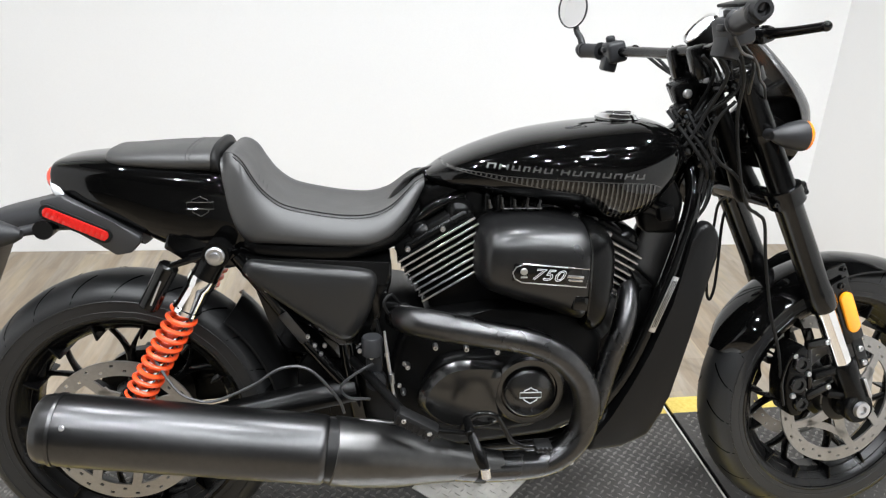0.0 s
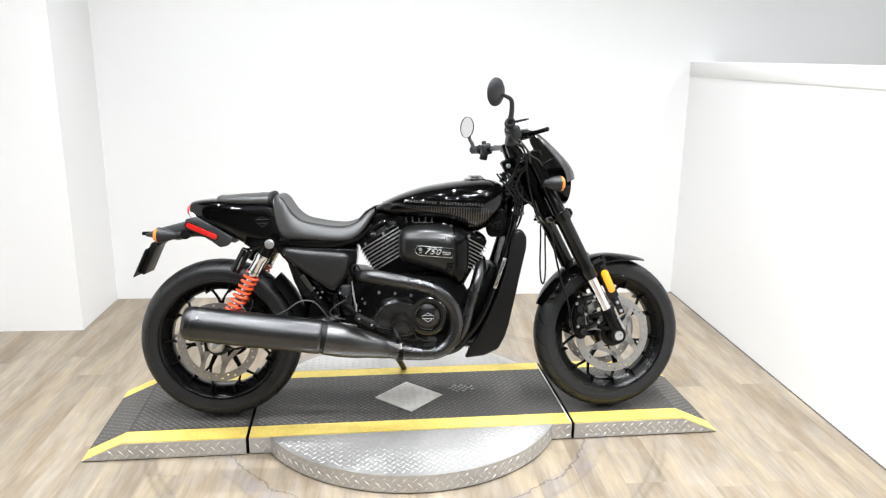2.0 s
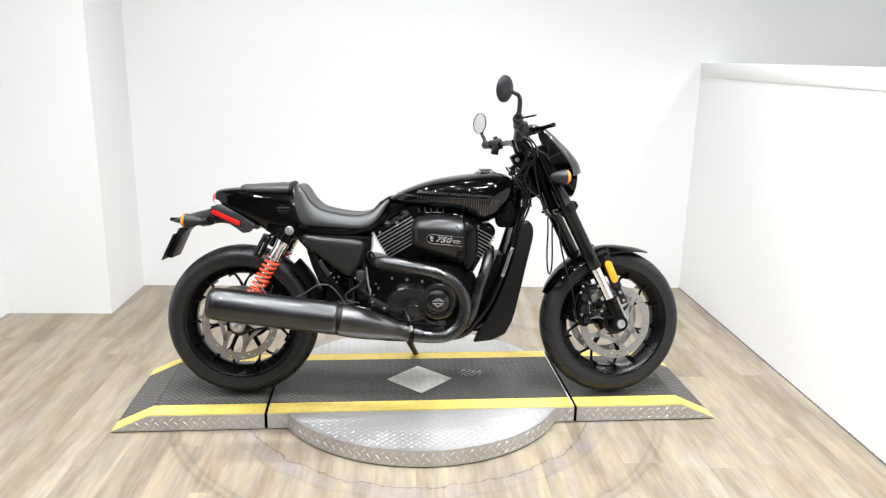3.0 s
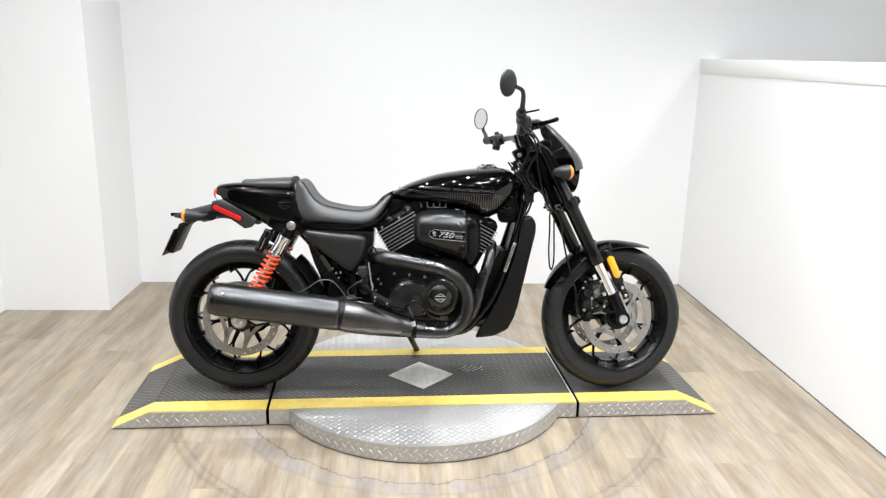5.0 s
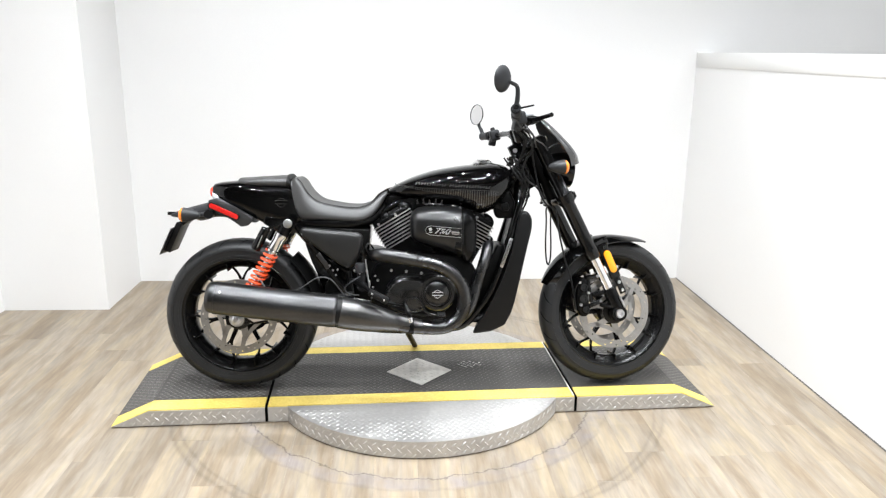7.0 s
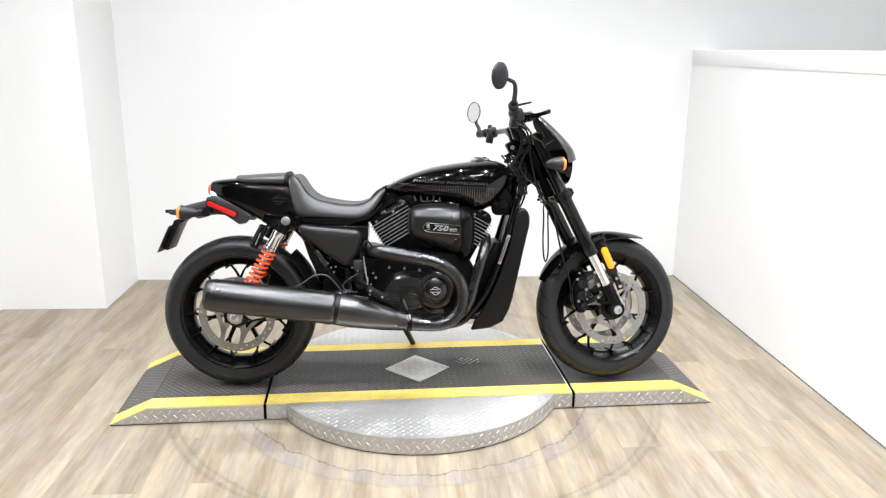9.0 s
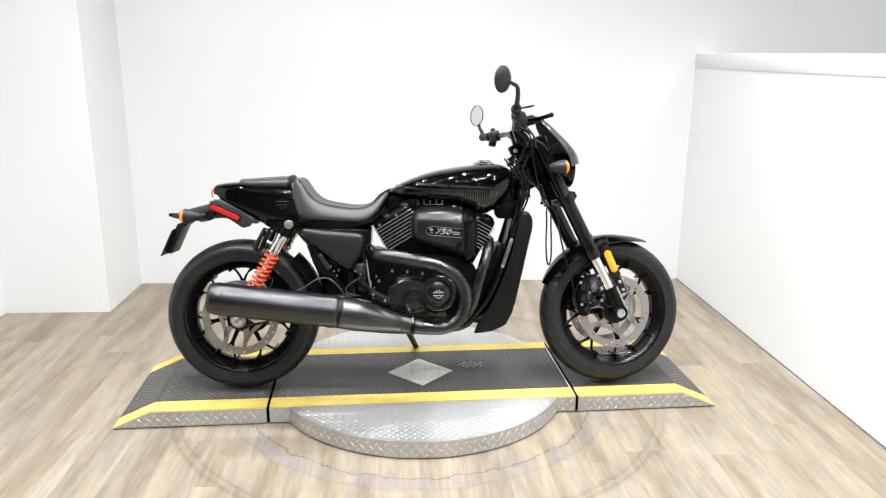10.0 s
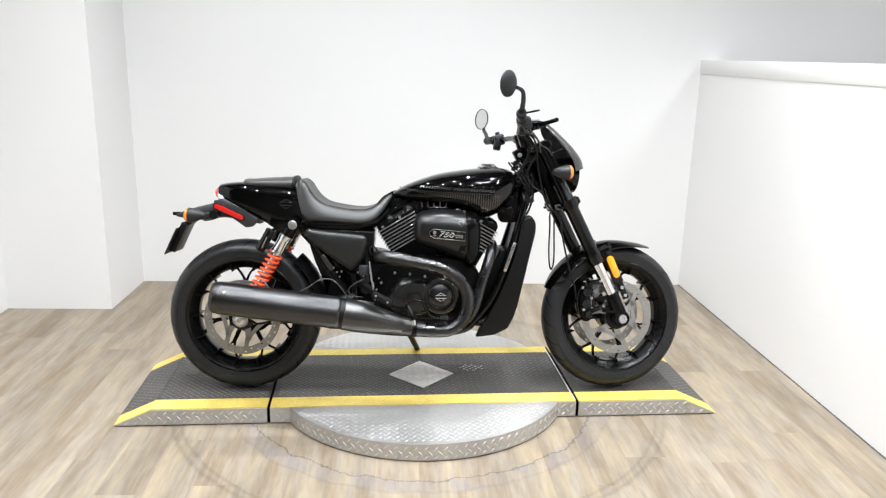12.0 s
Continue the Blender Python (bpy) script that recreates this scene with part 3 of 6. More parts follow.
def arc_poly(v_cut, sign, r):
    half = math.acos(max(-1, min(1, (VC - v_cut) * sign / r)))
    return [(r * math.sin(-half + 2 * half * k / 48), VC - sign * r * math.cos(-half + 2 * half * k / 48)) for k in range(49)]


for v_cut, sign in ((VF - 0.0045, 1), (VB + 0.0045, -1)):
    bm = bmesh.new()
    flat_prism(bm, arc_poly(v_cut, sign, RD), 0.005, H - 0.001)
    part("disc_plate", bm, PLATE, turn, sharp=30)
    bm = bmesh.new()
    y0 = VC - RD if sign > 0 else v_cut + 0.012
    inside = lambda c: math.hypot(c.x, c.y - VC) < RD - 0.016 and (c.y < v_cut - 0.012 if sign > 0 else c.y > v_cut + 0.012)
    worn = lambda c: math.exp(-((c.x + 0.02) / 0.25) ** 4 - ((c.y - v_cut) / 0.15) ** 4) if sign > 0 else 0.0
    lug_field(bm, (-RD, y0, H - 0.001), (1, 0, 0), (0, 1, 0), (0, 0, 1), 2 * RD, 0.30, 0.0215, lambda c: inside(c) * (1 - 1.05 * worn(c)), 0.0116, 0.0031)
    part("plate_pattern", bm, LUG, turn, "raised bare aluminium lugs", smooth=False, kind="stuff")
bm = bmesh.new()
half = math.acos((VC - VF) / RD)
for x, z, turned in weave(2 * half * RD - 0.04, 0.044, 0.0255):
    a = -half + (x + 0.02) / RD
    nrm = Vector((math.sin(a), -math.cos(a), 0))
    tan = Vector((math.cos(a), math.sin(a), 0))
    p, q = (tan + Vector((0, 0, 1))).normalized(), (tan - Vector((0, 0, 1))).normalized()
    lug(bm, Vector((0, VC, 0.014 + z)) + nrm * RD, *((p, q) if turned else (q, p)), nrm, 0.0130, 0.0034, 0.0020)
part("plate_pattern", bm, LUG, turn, "raised bare aluminium lugs", smooth=False, kind="stuff")
# shade beneath the rim, made by a near-black recessed disc
bm = bmesh.new()
lathe(bm, [(0.0, RD - 0.02), (0.0055, RD - 0.02), (0.0055, 0.0)], (0, VC, 0), (0, 0, 1), 48)
part("rim_shade_disc", bm, DARKGAP, turn, "black disc giving the shade under the rim")

# ---------------------------------------------------------------- the motorcycle
# its own axes: x ahead from under the rear axle, y to its left, z up from the deck
BIKE = pose(-0.725, 0.218, H + 0.003, 0, 0, -0.8) @ pose(0, 0, 0, -7.4, 0, 0)
bike = thing("motorcycle", "gloss black street motorcycle with orange rear shock springs", "motorcycle", m=BIKE)
RAKE, STEER = radians(28.2), radians(8.6)
HEAD = Vector((1.105, 0, 0.985))
AX = Vector((-math.sin(RAKE), 0, math.cos(RAKE)))
TURN = Matrix.Translation(HEAD) @ Matrix.Rotation(STEER, 4, AX) @ Matrix.Translation(-HEAD)


# wheels --------------------------------------------------------
def tyre_profile(R, w, rim):
    """(along, radius) rows of a closed tyre section."""
    out = []
    h = R - rim
    for k in range(25):
        a = math.pi * (k / 24)
        y = -math.cos(a) * w / 2
        s = math.sin(a)
        out.append((y * (1.0 if s > 0.35 else 0.86 + 0.4 * s), rim + h * (s ** 0.62)))
    out += [(w * 0.36, rim - 0.004), (-w * 0.36, rim - 0.004)]
    return out


def brake_disc(bm, r0, r1, y, th=0.0045, n=36):
    """A drilled ring: every sector has one square-cut hole."""
    rad = [r0, r0 + (r1 - r0) * 0.24, r0 + (r1 - r0) * 0.40, r0 + (r1 - r0) * 0.60, r0 + (r1 - r0) * 0.76, r1]
    for side in (-1, 1):
        grid = [[bm.verts.new((r * math.cos(TAU * k / (3 * n)), y + side * th / 2, r * math.sin(TAU * k / (3 * n)))) for k in range(3 * n)] for r in rad]
        if side < 0:
            front = grid
            continue
        for i in range(5):
            for k in range(3 * n):
                hole = (k % 3 == 1) and ((i == 1 and (k // 3) % 2 == 0) or (i == 3 and (k // 3) % 2 == 1))
                j = (k + 1) % (3 * n)
                ring = [(i, k), (i, j), (i + 1, j), (i + 1, k)]
                if hole:
                    for a, b in zip(ring, ring[1:] + ring[:1]):
                        bm.faces.new([front[a[0]][a[1]], front[b[0]][b[1]], grid[b[0]][b[1]], grid[a[0]][a[1]]])
                else:
                    bm.faces.new([front[a][b] for a, b in ring])
                    bm.faces.new([grid[a][b] for a, b in ring])
        for i in (0, 5):
            for k in range(3 * n):
                j = (k + 1) % (3 * n)
                bm.faces.new([front[i][k], front[i][j], grid[i][j], grid[i][k]])


def disc_carrier(bm, r_in, r_out, y, arms=3, th=0.005, phase=0.0):
    """Hub ring and open claws, each of two legs and a curved outer bar."""
    lathe(bm, [(y - th / 2, r_in), (y - th / 2, r_in + 0.020), (y + th / 2, r_in + 0.020), (y + th / 2, r_in)], (0, 0, 0), (0, 1, 0), 40, loop=True)

    def flat_bar(rows):
        rings_ = []
        for i, (r, a, w) in enumerate(rows):
            p = Vector((r * math.cos(a), 0, r * math.sin(a)))
            q = rows[min(i + 1, len(rows) - 1)]
            o = rows[max(i - 1, 0)]
            d = Vector((q[0] * math.cos(q[1]) - o[0] * math.cos(o[1]), 0, q[0] * math.sin(q[1]) - o[0] * math.sin(o[1]))).normalized()
            n = Vector((-d.z, 0, d.x)) * w / 2
            rings_.append([bm.verts.new(p + n * k + Vector((0, y + yy, 0))) for k, yy in ((-1, -th / 2), (1, -th / 2), (1, th / 2), (-1, th / 2))])
        bridge(bm, rings_)

    half = 0.60
    for k in range(arms):
        c = phase + TAU * k / arms
        rm = r_in + (r_out - r_in) * 0.66
        for s in (-1, 1):
            flat_bar([(r_in + 0.006 + (rm - r_in) * t, c + s * (0.34 + (half - 0.34) * t ** 0.8), 0.027 - 0.007 * t) for t in (0, 0.25, 0.5, 0.75, 1.0)])
            flat_bar([(rm - 0.004 + (r_out + 0.012 - rm) * t, c + s * (half + 0.16 * t), 0.019 - 0.003 * t) for t in (0, 0.5, 1.0)])
        flat_bar([(rm - 0.020 * math.cos((t * 2 - 1) * 1.5), c + (t * 2 - 1) * half, 0.015) for t in [j / 10 for j in range(11)]])


def wheel(name, label, R, w, rimr, m, discs, disc_r, spoke_n=7, phase=0.0, claw=0.0):
    bm = bmesh.new()
    hw = w * 0.40
    lathe(bm, [(-hw, rimr + 0.006), (-hw - 0.004, rimr + 0.002), (-hw, rimr - 0.009), (-hw * 0.90, rimr - 0.013), (-hw * 0.66, rimr - 0.028), (-hw * 0.34, rimr - 0.040), (hw * 0.34, rimr - 0.040), (hw * 0.66, rimr - 0.028), (hw * 0.90, rimr - 0.013), (hw, rimr - 0.009), (hw + 0.004, rimr + 0.002), (hw, rimr + 0.006), (hw * 0.6, rimr - 0.004), (-hw * 0.6, rimr - 0.004)], seg=72, loop=True)
    wh = part(name, bm, RIMBLK, bike, label, m)
    for s in (-1, 1):
        bm = bmesh.new()
        lathe(bm, [(s * (hw + 0.003), rimr + 0.004), (s * (hw + 0.0055), rimr + 0.0005), (s * (hw + 0.004), rimr - 0.004), (s * (hw - 0.002), rimr - 0.006)], seg=72, loop=True)
        part("rim_lip", bm, SEMI, wh, "semi gloss black rim edge")
    for s, yy, rr in ((-1, 0.80, 0.0175), (-1, 0.55, 0.031), (1, 0.80, 0.0175), (1, 0.55, 0.031)):
        bm = bmesh.new()
        tube(bm, [((rimr - rr) * math.cos(TAU * k / 72), s * hw * yy, (rimr - rr) * math.sin(TAU * k / 72)) for k in range(72)], 0.0016, 6, loop=True)
        part("rim_ridge", bm, SEMI, wh)
    bm = bmesh.new()
    lathe(bm, tyre_profile(R, w, rimr), seg=96, loop=True)
    ty = part("tyre", bm, RUBBER, wh, "black road tyre with fine grooves")
    for rr, s in ((rimr + 0.012, -1), (rimr + 0.034, -1), (rimr + 0.012, 1), (rimr + 0.034, 1)):
        q = ((rr - rimr) / (R - rimr)) ** (1 / 0.62)
        yy = s * math.sqrt(1 - q * q) * w / 2 * (1.0 if q > 0.35 else 0.86 + 0.4 * q)
        bm = bmesh.new()
        tube(bm, [(rr * math.cos(TAU * k / 72), yy, rr * math.sin(TAU * k / 72)) for k in range(72)], 0.0013, 6, loop=True)
        part("sidewall_rib", bm, RUBBER, wh)
    # slanting tread grooves, laid on as slim black strips that carry the recess shade
    bm = bmesh.new()
    n = 22
    for k in range(n):
        for side in (-1, 1):
            prev = []
            for s in range(6):
                t = s / 5
                yy = side * w * (0.14 + 0.325 * t)
                a = TAU * (k + (0.5 if side > 0 else 0)) / n + 0.16 * t
                f = math.sqrt(max(0, 1 - (2 * yy / w) ** 2))
                rr = rimr + (R - rimr) * f ** 0.62 + 0.0009
                da = 0.0021 / R * (1.5 - t)
                prev.append([bm.verts.new((rr * math.cos(a + q * da), yy, rr * math.sin(a + q * da))) for q in (-1, 1)])
            for a_, b_ in zip(prev, prev[1:]):
                bm.faces.new([a_[0], a_[1], b_[1], b_[0]])
    part("tread_groove", bm, GROOVE, wh, "black strips standing for shaded tread grooves", kind="stuff")
    bm = bmesh.new()
    lathe(bm, [(-w * 0.36, 0.018), (-w * 0.36, 0.040), (-w * 0.22, 0.060), (w * 0.22, 0.060), (w * 0.36, 0.040), (w * 0.36, 0.018)], seg=32)
    part("hub", bm, SATIN, wh)
    # forked spokes, built once and turned
    bm = bmesh.new()
    ex = ((-1, -0.6), (-0.5, -1), (0.5, -1), (1, -0.6), (1, 0.6), (0.5, 1), (-0.5, 1), (-1, 0.6))
    split, end, spread = 0.128, rimr - 0.030, math.pi / (2 * spoke_n)
    for br in (0, -1, 1):
        rings_ = []
        for s in range(9):
            t = s / 8
            r = 0.034 + (split + 0.006 - 0.034) * t if br == 0 else split + (end - split) * t
            a = br * (0.018 + (spread - 0.018) * t ** 1.25)
            wd = 0.0100 - 0.0030 * t if br == 0 else 0.0054 - 0.0012 * math.sin(math.pi * t)
            dp = 0.015 - 0.004 * t if br == 0 else 0.011 - 0.003 * t
            c, s_ = math.cos(a), math.sin(a)
            rings_.append([bm.verts.new((r * c - s_ * wd * q, dp * yq, r * s_ + c * wd * q)) for q, yq in ex])
        bridge(bm, rings_)
        if br:
            block(bm, (0.030, w * 0.74, 0.0050), Matrix.Rotation(-br * spread, 4, "Y") @ pose(rimr - 0.032, 0, 0), 0.002)
    first = part("spoke", bm, SATIN, wh, m=Matrix.Rotation(phase, 4, "Y"))
    for k in range(1, spoke_n):
        share("spoke", first.data, wh, Matrix.Rotation(phase + TAU * k / spoke_n, 4, "Y"))
    for y in discs:
        bm = bmesh.new()
        brake_disc(bm, disc_r - 0.030, disc_r, y)
        bd = part("brake_disc", bm, DISCM, wh, "drilled steel brake disc", smooth=False)
        if y < 0:
            bm = bmesh.new()
            disc_carrier(bm, 0.030, disc_r - 0.028, y, 3, phase=claw)
            part("disc_carrier", bm, DISCM, wh, "silver disc carrier with swept arms")
        s = 1 if y > 0 else -1
        bm = bmesh.new()
        lathe(bm, [(abs(y) - 0.03, 0.0), (abs(y) - 0.03, 0.05), (abs(y) + 0.004, 0.050), (abs(y) + 0.008, 0.044), (abs(y) + 0.008, 0)], (0, 0, 0), (0, s, 0), 28)
        part("hub_flange", bm, RIMBLK, wh, "black hub flange")
    return wh


AXLE = Vector((0.009, -0.028, 0.301))
rear = wheel("rear_wheel", "black alloy rear wheel", 0.304, 0.152, 0.230, Matrix.Translation(AXLE), (-0.088,), 0.150, phase=0.2, claw=-0.75)
FW = Vector((1.518, 0, 0.300))
front = wheel("front_wheel", "black alloy front wheel", 0.300, 0.118, 0.230, TURN @ Matrix.Translation(FW), (-0.066, 0.066), 0.150, phase=0.35, claw=-1.95)
bm = bmesh.new()
lathe(bm, [(0.075, 0.0), (0.075, 0.10), (0.10, 0.10), (0.10, 0.0)], seg=40)
part("drive_pulley", bm, SATIN, rear, "black belt pulley")

# axle ends and calipers
bm = bmesh.new()
lathe(bm, [(-0.155, 0), (-0.155, 0.010), (-0.150, 0.017), (-0.140, 0.017), (-0.138, 0.024), (-0.132, 0.024), (-0.132, 0)], AXLE, seg=6)
lathe(bm, [(-0.130, 0), (-0.130, 0.030), (-0.118, 0.034), (-0.095, 0.034), (-0.095, 0)], AXLE, seg=24)
part("axle_nut", bm, STEEL, bike, "silver rear axle nut")
bm = bmesh.new()
prism(bm, [(0.030, 0.300), (0.07, 0.276), (0.128, 0.286), (0.14, 0.32), (0.10, 0.35), (0.05, 0.330)], -0.152, -0.124, 0.006)
cal = part("rear_caliper", bm, SATIN, bike, "black rear brake caliper")
bm = bmesh.new()
prism(bm, [(0.046, 0.306), (0.074, 0.288), (0.118, 0.296), (0.124, 0.312), (0.09, 0.318)], -0.1585, -0.1525, 0.002)
part("caliper_cover", bm, STEEL, cal, "silver caliper plate")

# swingarm and belt side
bm = bmesh.new()
for y in (-0.138, 0.112):
    tube(bm, [(-0.03, y, 0.302), (0.10, y, 0.322), (0.26, y * 0.98, 0.352), (0.46, y * 0.9, 0.392)], [0.020, 0.024, 0.028, 0.030], 12, 3, flat=0.62)
    block(bm, (0.085, 0.022, 0.052), pose(0.005, y, 0.302, 0, -6, 0), 0.006)
tube(bm, [(0.30, -0.11, 0.355), (0.30, 0.11, 0.355)], 0.026, 12)
part("swingarm", bm, SATIN, bike, "black tubular swingarm")
bm = bmesh.new()
for z in (0.222, 0.394):
    strut(bm, (0.0, 0.088, z), (0.52, 0.088, 0.308 + (z - 0.308) * 0.45), 0.024, 0.005, 0.001)
part("drive_belt", bm, RUBBER2, bike, "black toothed drive belt")

bm = bmesh.new()
prism(bm, [(0.02, 0.395), (0.10, 0.425), (0.30, 0.435), (0.46, 0.42), (0.46, 0.32), (0.25, 0.262), (0.09, 0.245), (0.03, 0.27)], 0.106, 0.112, 0.002)
part("belt_guard", bm, PLASTIC, bike, "black belt guard")

# rear mudguard ahead of and over the tyre
bm = bmesh.new()
pts = []
for k in range(15):
    a = radians(-4 + 52 * k / 14)
    pts.append((AXLE.x + 0.334 * math.cos(a), AXLE.z + 0.334 * math.sin(a)))
rings = []
for x, z in pts:
    d = Vector((x - AXLE.x, 0, z - AXLE.z)).normalized()
    ring = [Vector((x, y + AXLE.y, z)) - d * (0.028 * (abs(y) / 0.085) ** 2.5) for y in (-0.085, -0.06, -0.03, 0, 0.03, 0.06, 0.085)]
    rings.append([bm.verts.new(p) for p in ring] + [bm.verts.new(p - d * 0.004) for p in reversed(ring)])
bridge(bm, rings)
part("rear_mudguard", bm, PLASTIC, bike, "black inner rear mudguard")


# front mudguard -------------------------------------------------
def mudguard(a0, a1, r, half, name, material, parent, label):
    bm = bmesh.new()
    rings = []
    n = 26
    for k in range(n + 1):
        t = k / n
        a = radians(a0 + (a1 - a0) * t)
        w = half * (1 - 0.55 * max(0, (abs(t - 0.5) - 0.36) / 0.14) ** 2)
        d = Vector((math.cos(a), 0, math.sin(a)))
        base = d * (r + 0.012 * max(0, 0.18 - t) / 0.18)
        ring = []
        for j in range(9):
            q = -1 + j / 4
            ring.append(base + Vector((0, w * q, 0)) - d * (0.006 + 0.032 * min(1.0, t / 0.45) ** 0.9) * abs(q) ** 2.6)
        rings.append([bm.verts.new(p) for p in ring] + [bm.verts.new(p * 1.0 - d * 0.0045) for p in reversed(ring)])
    bridge(bm, rings)
    return part(name, bm, material, parent, label, TURN @ Matrix.Translation(FW))


fender = mudguard(62, 158, 0.316, 0.074, "front_mudguard", PAINT, bike, "short gloss black front mudguard")
for y in (-1, 1):
    bm = bmesh.new()
    prism(bm, [(-0.135, 0.275), (-0.09, 0.302), (-0.045, 0.314), (-0.03, 0.285), (-0.06, 0.262), (-0.11, 0.252)], y * 0.072, y * 0.080, 0.004)
    part("mudguard_bracket", bm, PAINT, fender, "gloss black mudguard bracket")
    bolts("bracket_bolt", [(bx, y * 0.080, bz) for bx, bz in ((-0.115, 0.268), (-0.09, 0.282), (-0.05, 0.302))], 0.006, SEMI, fender, "black bolt", (0, y, 0))

# fork -----------------------------------------------------------
FORK = radians(27.0)
DN = Vector((math.sin(FORK), 0, -math.cos(FORK)))
FT = Vector((1.170, 0, 1.005))


def fork_leg(y, label):
    o = FT + Vector((0, y, 0))
    bm = bmesh.new()
    lathe(bm, [(-0.004, 0), (-0.004, 0.018), (0.002, 0.026), (0.265, 0.0265), (0.270, 0.030), (0.292, 0.030), (0.298, 0.0275), (0.488, 0.0275), (0.496, 0.030), (0.532, 0.030), (0.540, 0.026), (0.540, 0)], o, DN, 28)
    leg = part("fork_leg", bm, SEMI, bike, label, TURN)
    bm = bmesh.new()
    lathe(bm, [(0.53, 0.0), (0.53, 0.0205), (0.70, 0.0205), (0.70, 0)], o, DN, 28)
    part("chrome_tube", bm, CHROME, leg, "bright chrome inner fork tube")
    bm = bmesh.new()
    lathe(bm, [(0.676, 0.0), (0.676, 0.0235), (0.684, 0.0275), (0.74, 0.0265), (0.785, 0.0285), (0.80, 0.024), (0.80, 0)], o, DN, 24)
    s = 1 if y > 0 else -1
    axis_c = FW + Vector((0, y, 0))
    lathe(bm, [(-0.026, 0), (-0.026, 0.030), (-0.020, 0.034), (0.020, 0.034), (0.026, 0.030), (0.026, 0)], axis_c, (0, 1, 0), 28)
    # caliper lugs behind the leg
    a = o + DN * 0.69
    strut(bm, a, a + Vector((-0.075, 0, -0.015)), 0.022, 0.016)
    strut(bm, o + DN * 0.77, o + DN * 0.77 + Vector((-0.075, 0, 0.015)), 0.022, 0.016)
    part("fork_bottom", bm, SATIN, leg, "black cast fork bottom")
    bm = bmesh.new()
    strut(bm, o + DN * 0.722 + Vector((0.020, s * 0.022, 0.008)), o + DN * 0.772 + Vector((0.020, s * 0.022, 0.008)), 0.010, 0.008, 0.002)
    part("fork_facet", bm, STEEL, leg, "bright strip on the fork bottom")
    bm = bmesh.new()
    lathe(bm, [(s * 0.026, 0), (s * 0.026, 0.019), (s * 0.034, 0.017), (s * 0.034, 0.009), (s * 0.028, 0.008), (s * 0.028, 0)], axis_c, (0, 1, 0), 20)
    part("axle_end", bm, STEEL, leg, "silver hollow axle end")
    # bracket and amber reflector ahead of the leg
    c = Vector((1.488, s * 0.086, 0.507))
    R = Matrix.Translation(c) @ Matrix.Rotation(-RAKE + 0.06, 4, "Y")
    bm = bmesh.new()
    block(bm, (0.043, 0.006, 0.150), R @ pose(-0.001, 0, 0.004), 0.002)
    block(bm, (0.026, 0.005, 0.075), R @ pose(0.002, 0, -0.105), 0.002)
    part("reflector_bracket", bm, SEMI, leg, "black bracket with bolts")
    bolts("bracket_bolt", [R @ Vector((0.0, s * 0.003, 0.066))], 0.0075, SEMI, leg, "black bolt", (0, s, 0))
    bolts("bracket_bolt", [R @ Vector((0.002, s * 0.003, dz)) for dz in (-0.092, -0.128)], 0.0068, STEEL, leg, "silver bolt", (0, s, 0))
    bm = bmesh.new()
    cap = [(0.015 * math.cos(a), 0.0335 * (1 if math.sin(a) > 0 else -1) + 0.015 * math.sin(a)) for a in [TAU * (k + 0.5) / 20 for k in range(20)]]
    prism(bm, cap, s * 0.0035, s * 0.0115, 0.002, 2)
    bmesh.ops.transform(bm, matrix=R @ pose(0.001, 0, 0.002), verts=bm.verts)
    part("reflector", bm, AMBER, leg, "oblong amber side reflector")
    return leg


fork_leg(-0.100, "black fork leg with chrome tube and amber reflector")
fork_leg(0.100, "black fork leg with chrome tube and amber reflector")

for d, t, bw in ((0.018, 0.020, 0.066), (0.270, 0.030, 0.040)):
    bm = bmesh.new()
    c = FT + DN * d
    R = TURN @ Matrix.Translation(c) @ Matrix.Rotation(-FORK, 4, "Y")
    block(bm, (bw, 0.205, t), R @ pose(-0.018, 0, 0), 0.010, 3)
    for y in (-0.1, 0.1):
        lathe(bm, [(-t / 2 - 0.002, 0.026), (-t / 2 - 0.002, 0.037), (t / 2 + 0.002, 0.037), (t / 2 + 0.002, 0.026)], R @ Vector((0, y, 0)), R.to_3x3() @ Vector((0, 0, 1)), 24, loop=True)
        bolt(bm, R @ Vector((-0.036, y * 1.18, 0)), 0.006, R.to_3x3() @ Vector((0, -1 if y < 0 else 1, 0)))
        if d > 0.1:
            for k in (-1, 1):
                block(bm, (0.018, 0.012, t * 0.8), R @ pose(0.034, y + k * 0.009, 0), 0.003)
                bolt(bm, R @ Vector((0.034, y * 1.16, k * 0.008)), 0.0055, R.to_3x3() @ Vector((0, -1 if y < 0 else 1, 0)), 0.005)
    part("triple_clamp", bm, SEMI, bike, "black fork clamp")
bm = bmesh.new()
lathe(bm, [(0.02, 0.0), (0.02, 0.024), (0.10, 0.020), (0.20, 0.022), (0.275, 0.030), (0.290, 0.026), (0.295, 0)], FT + Vector((-0.018, 0, 0)), DN, 20)
block(bm, (0.045, 0.120, 0.070), Matrix.Translation(FT + DN * 0.175 + Vector((0.020, 0, 0))) @ Matrix.Rotation(-FORK, 4, "Y"), 0.012, 2)
part("steering_stem", bm, CASE, bike, "black steering stem with horn bracket", TURN)

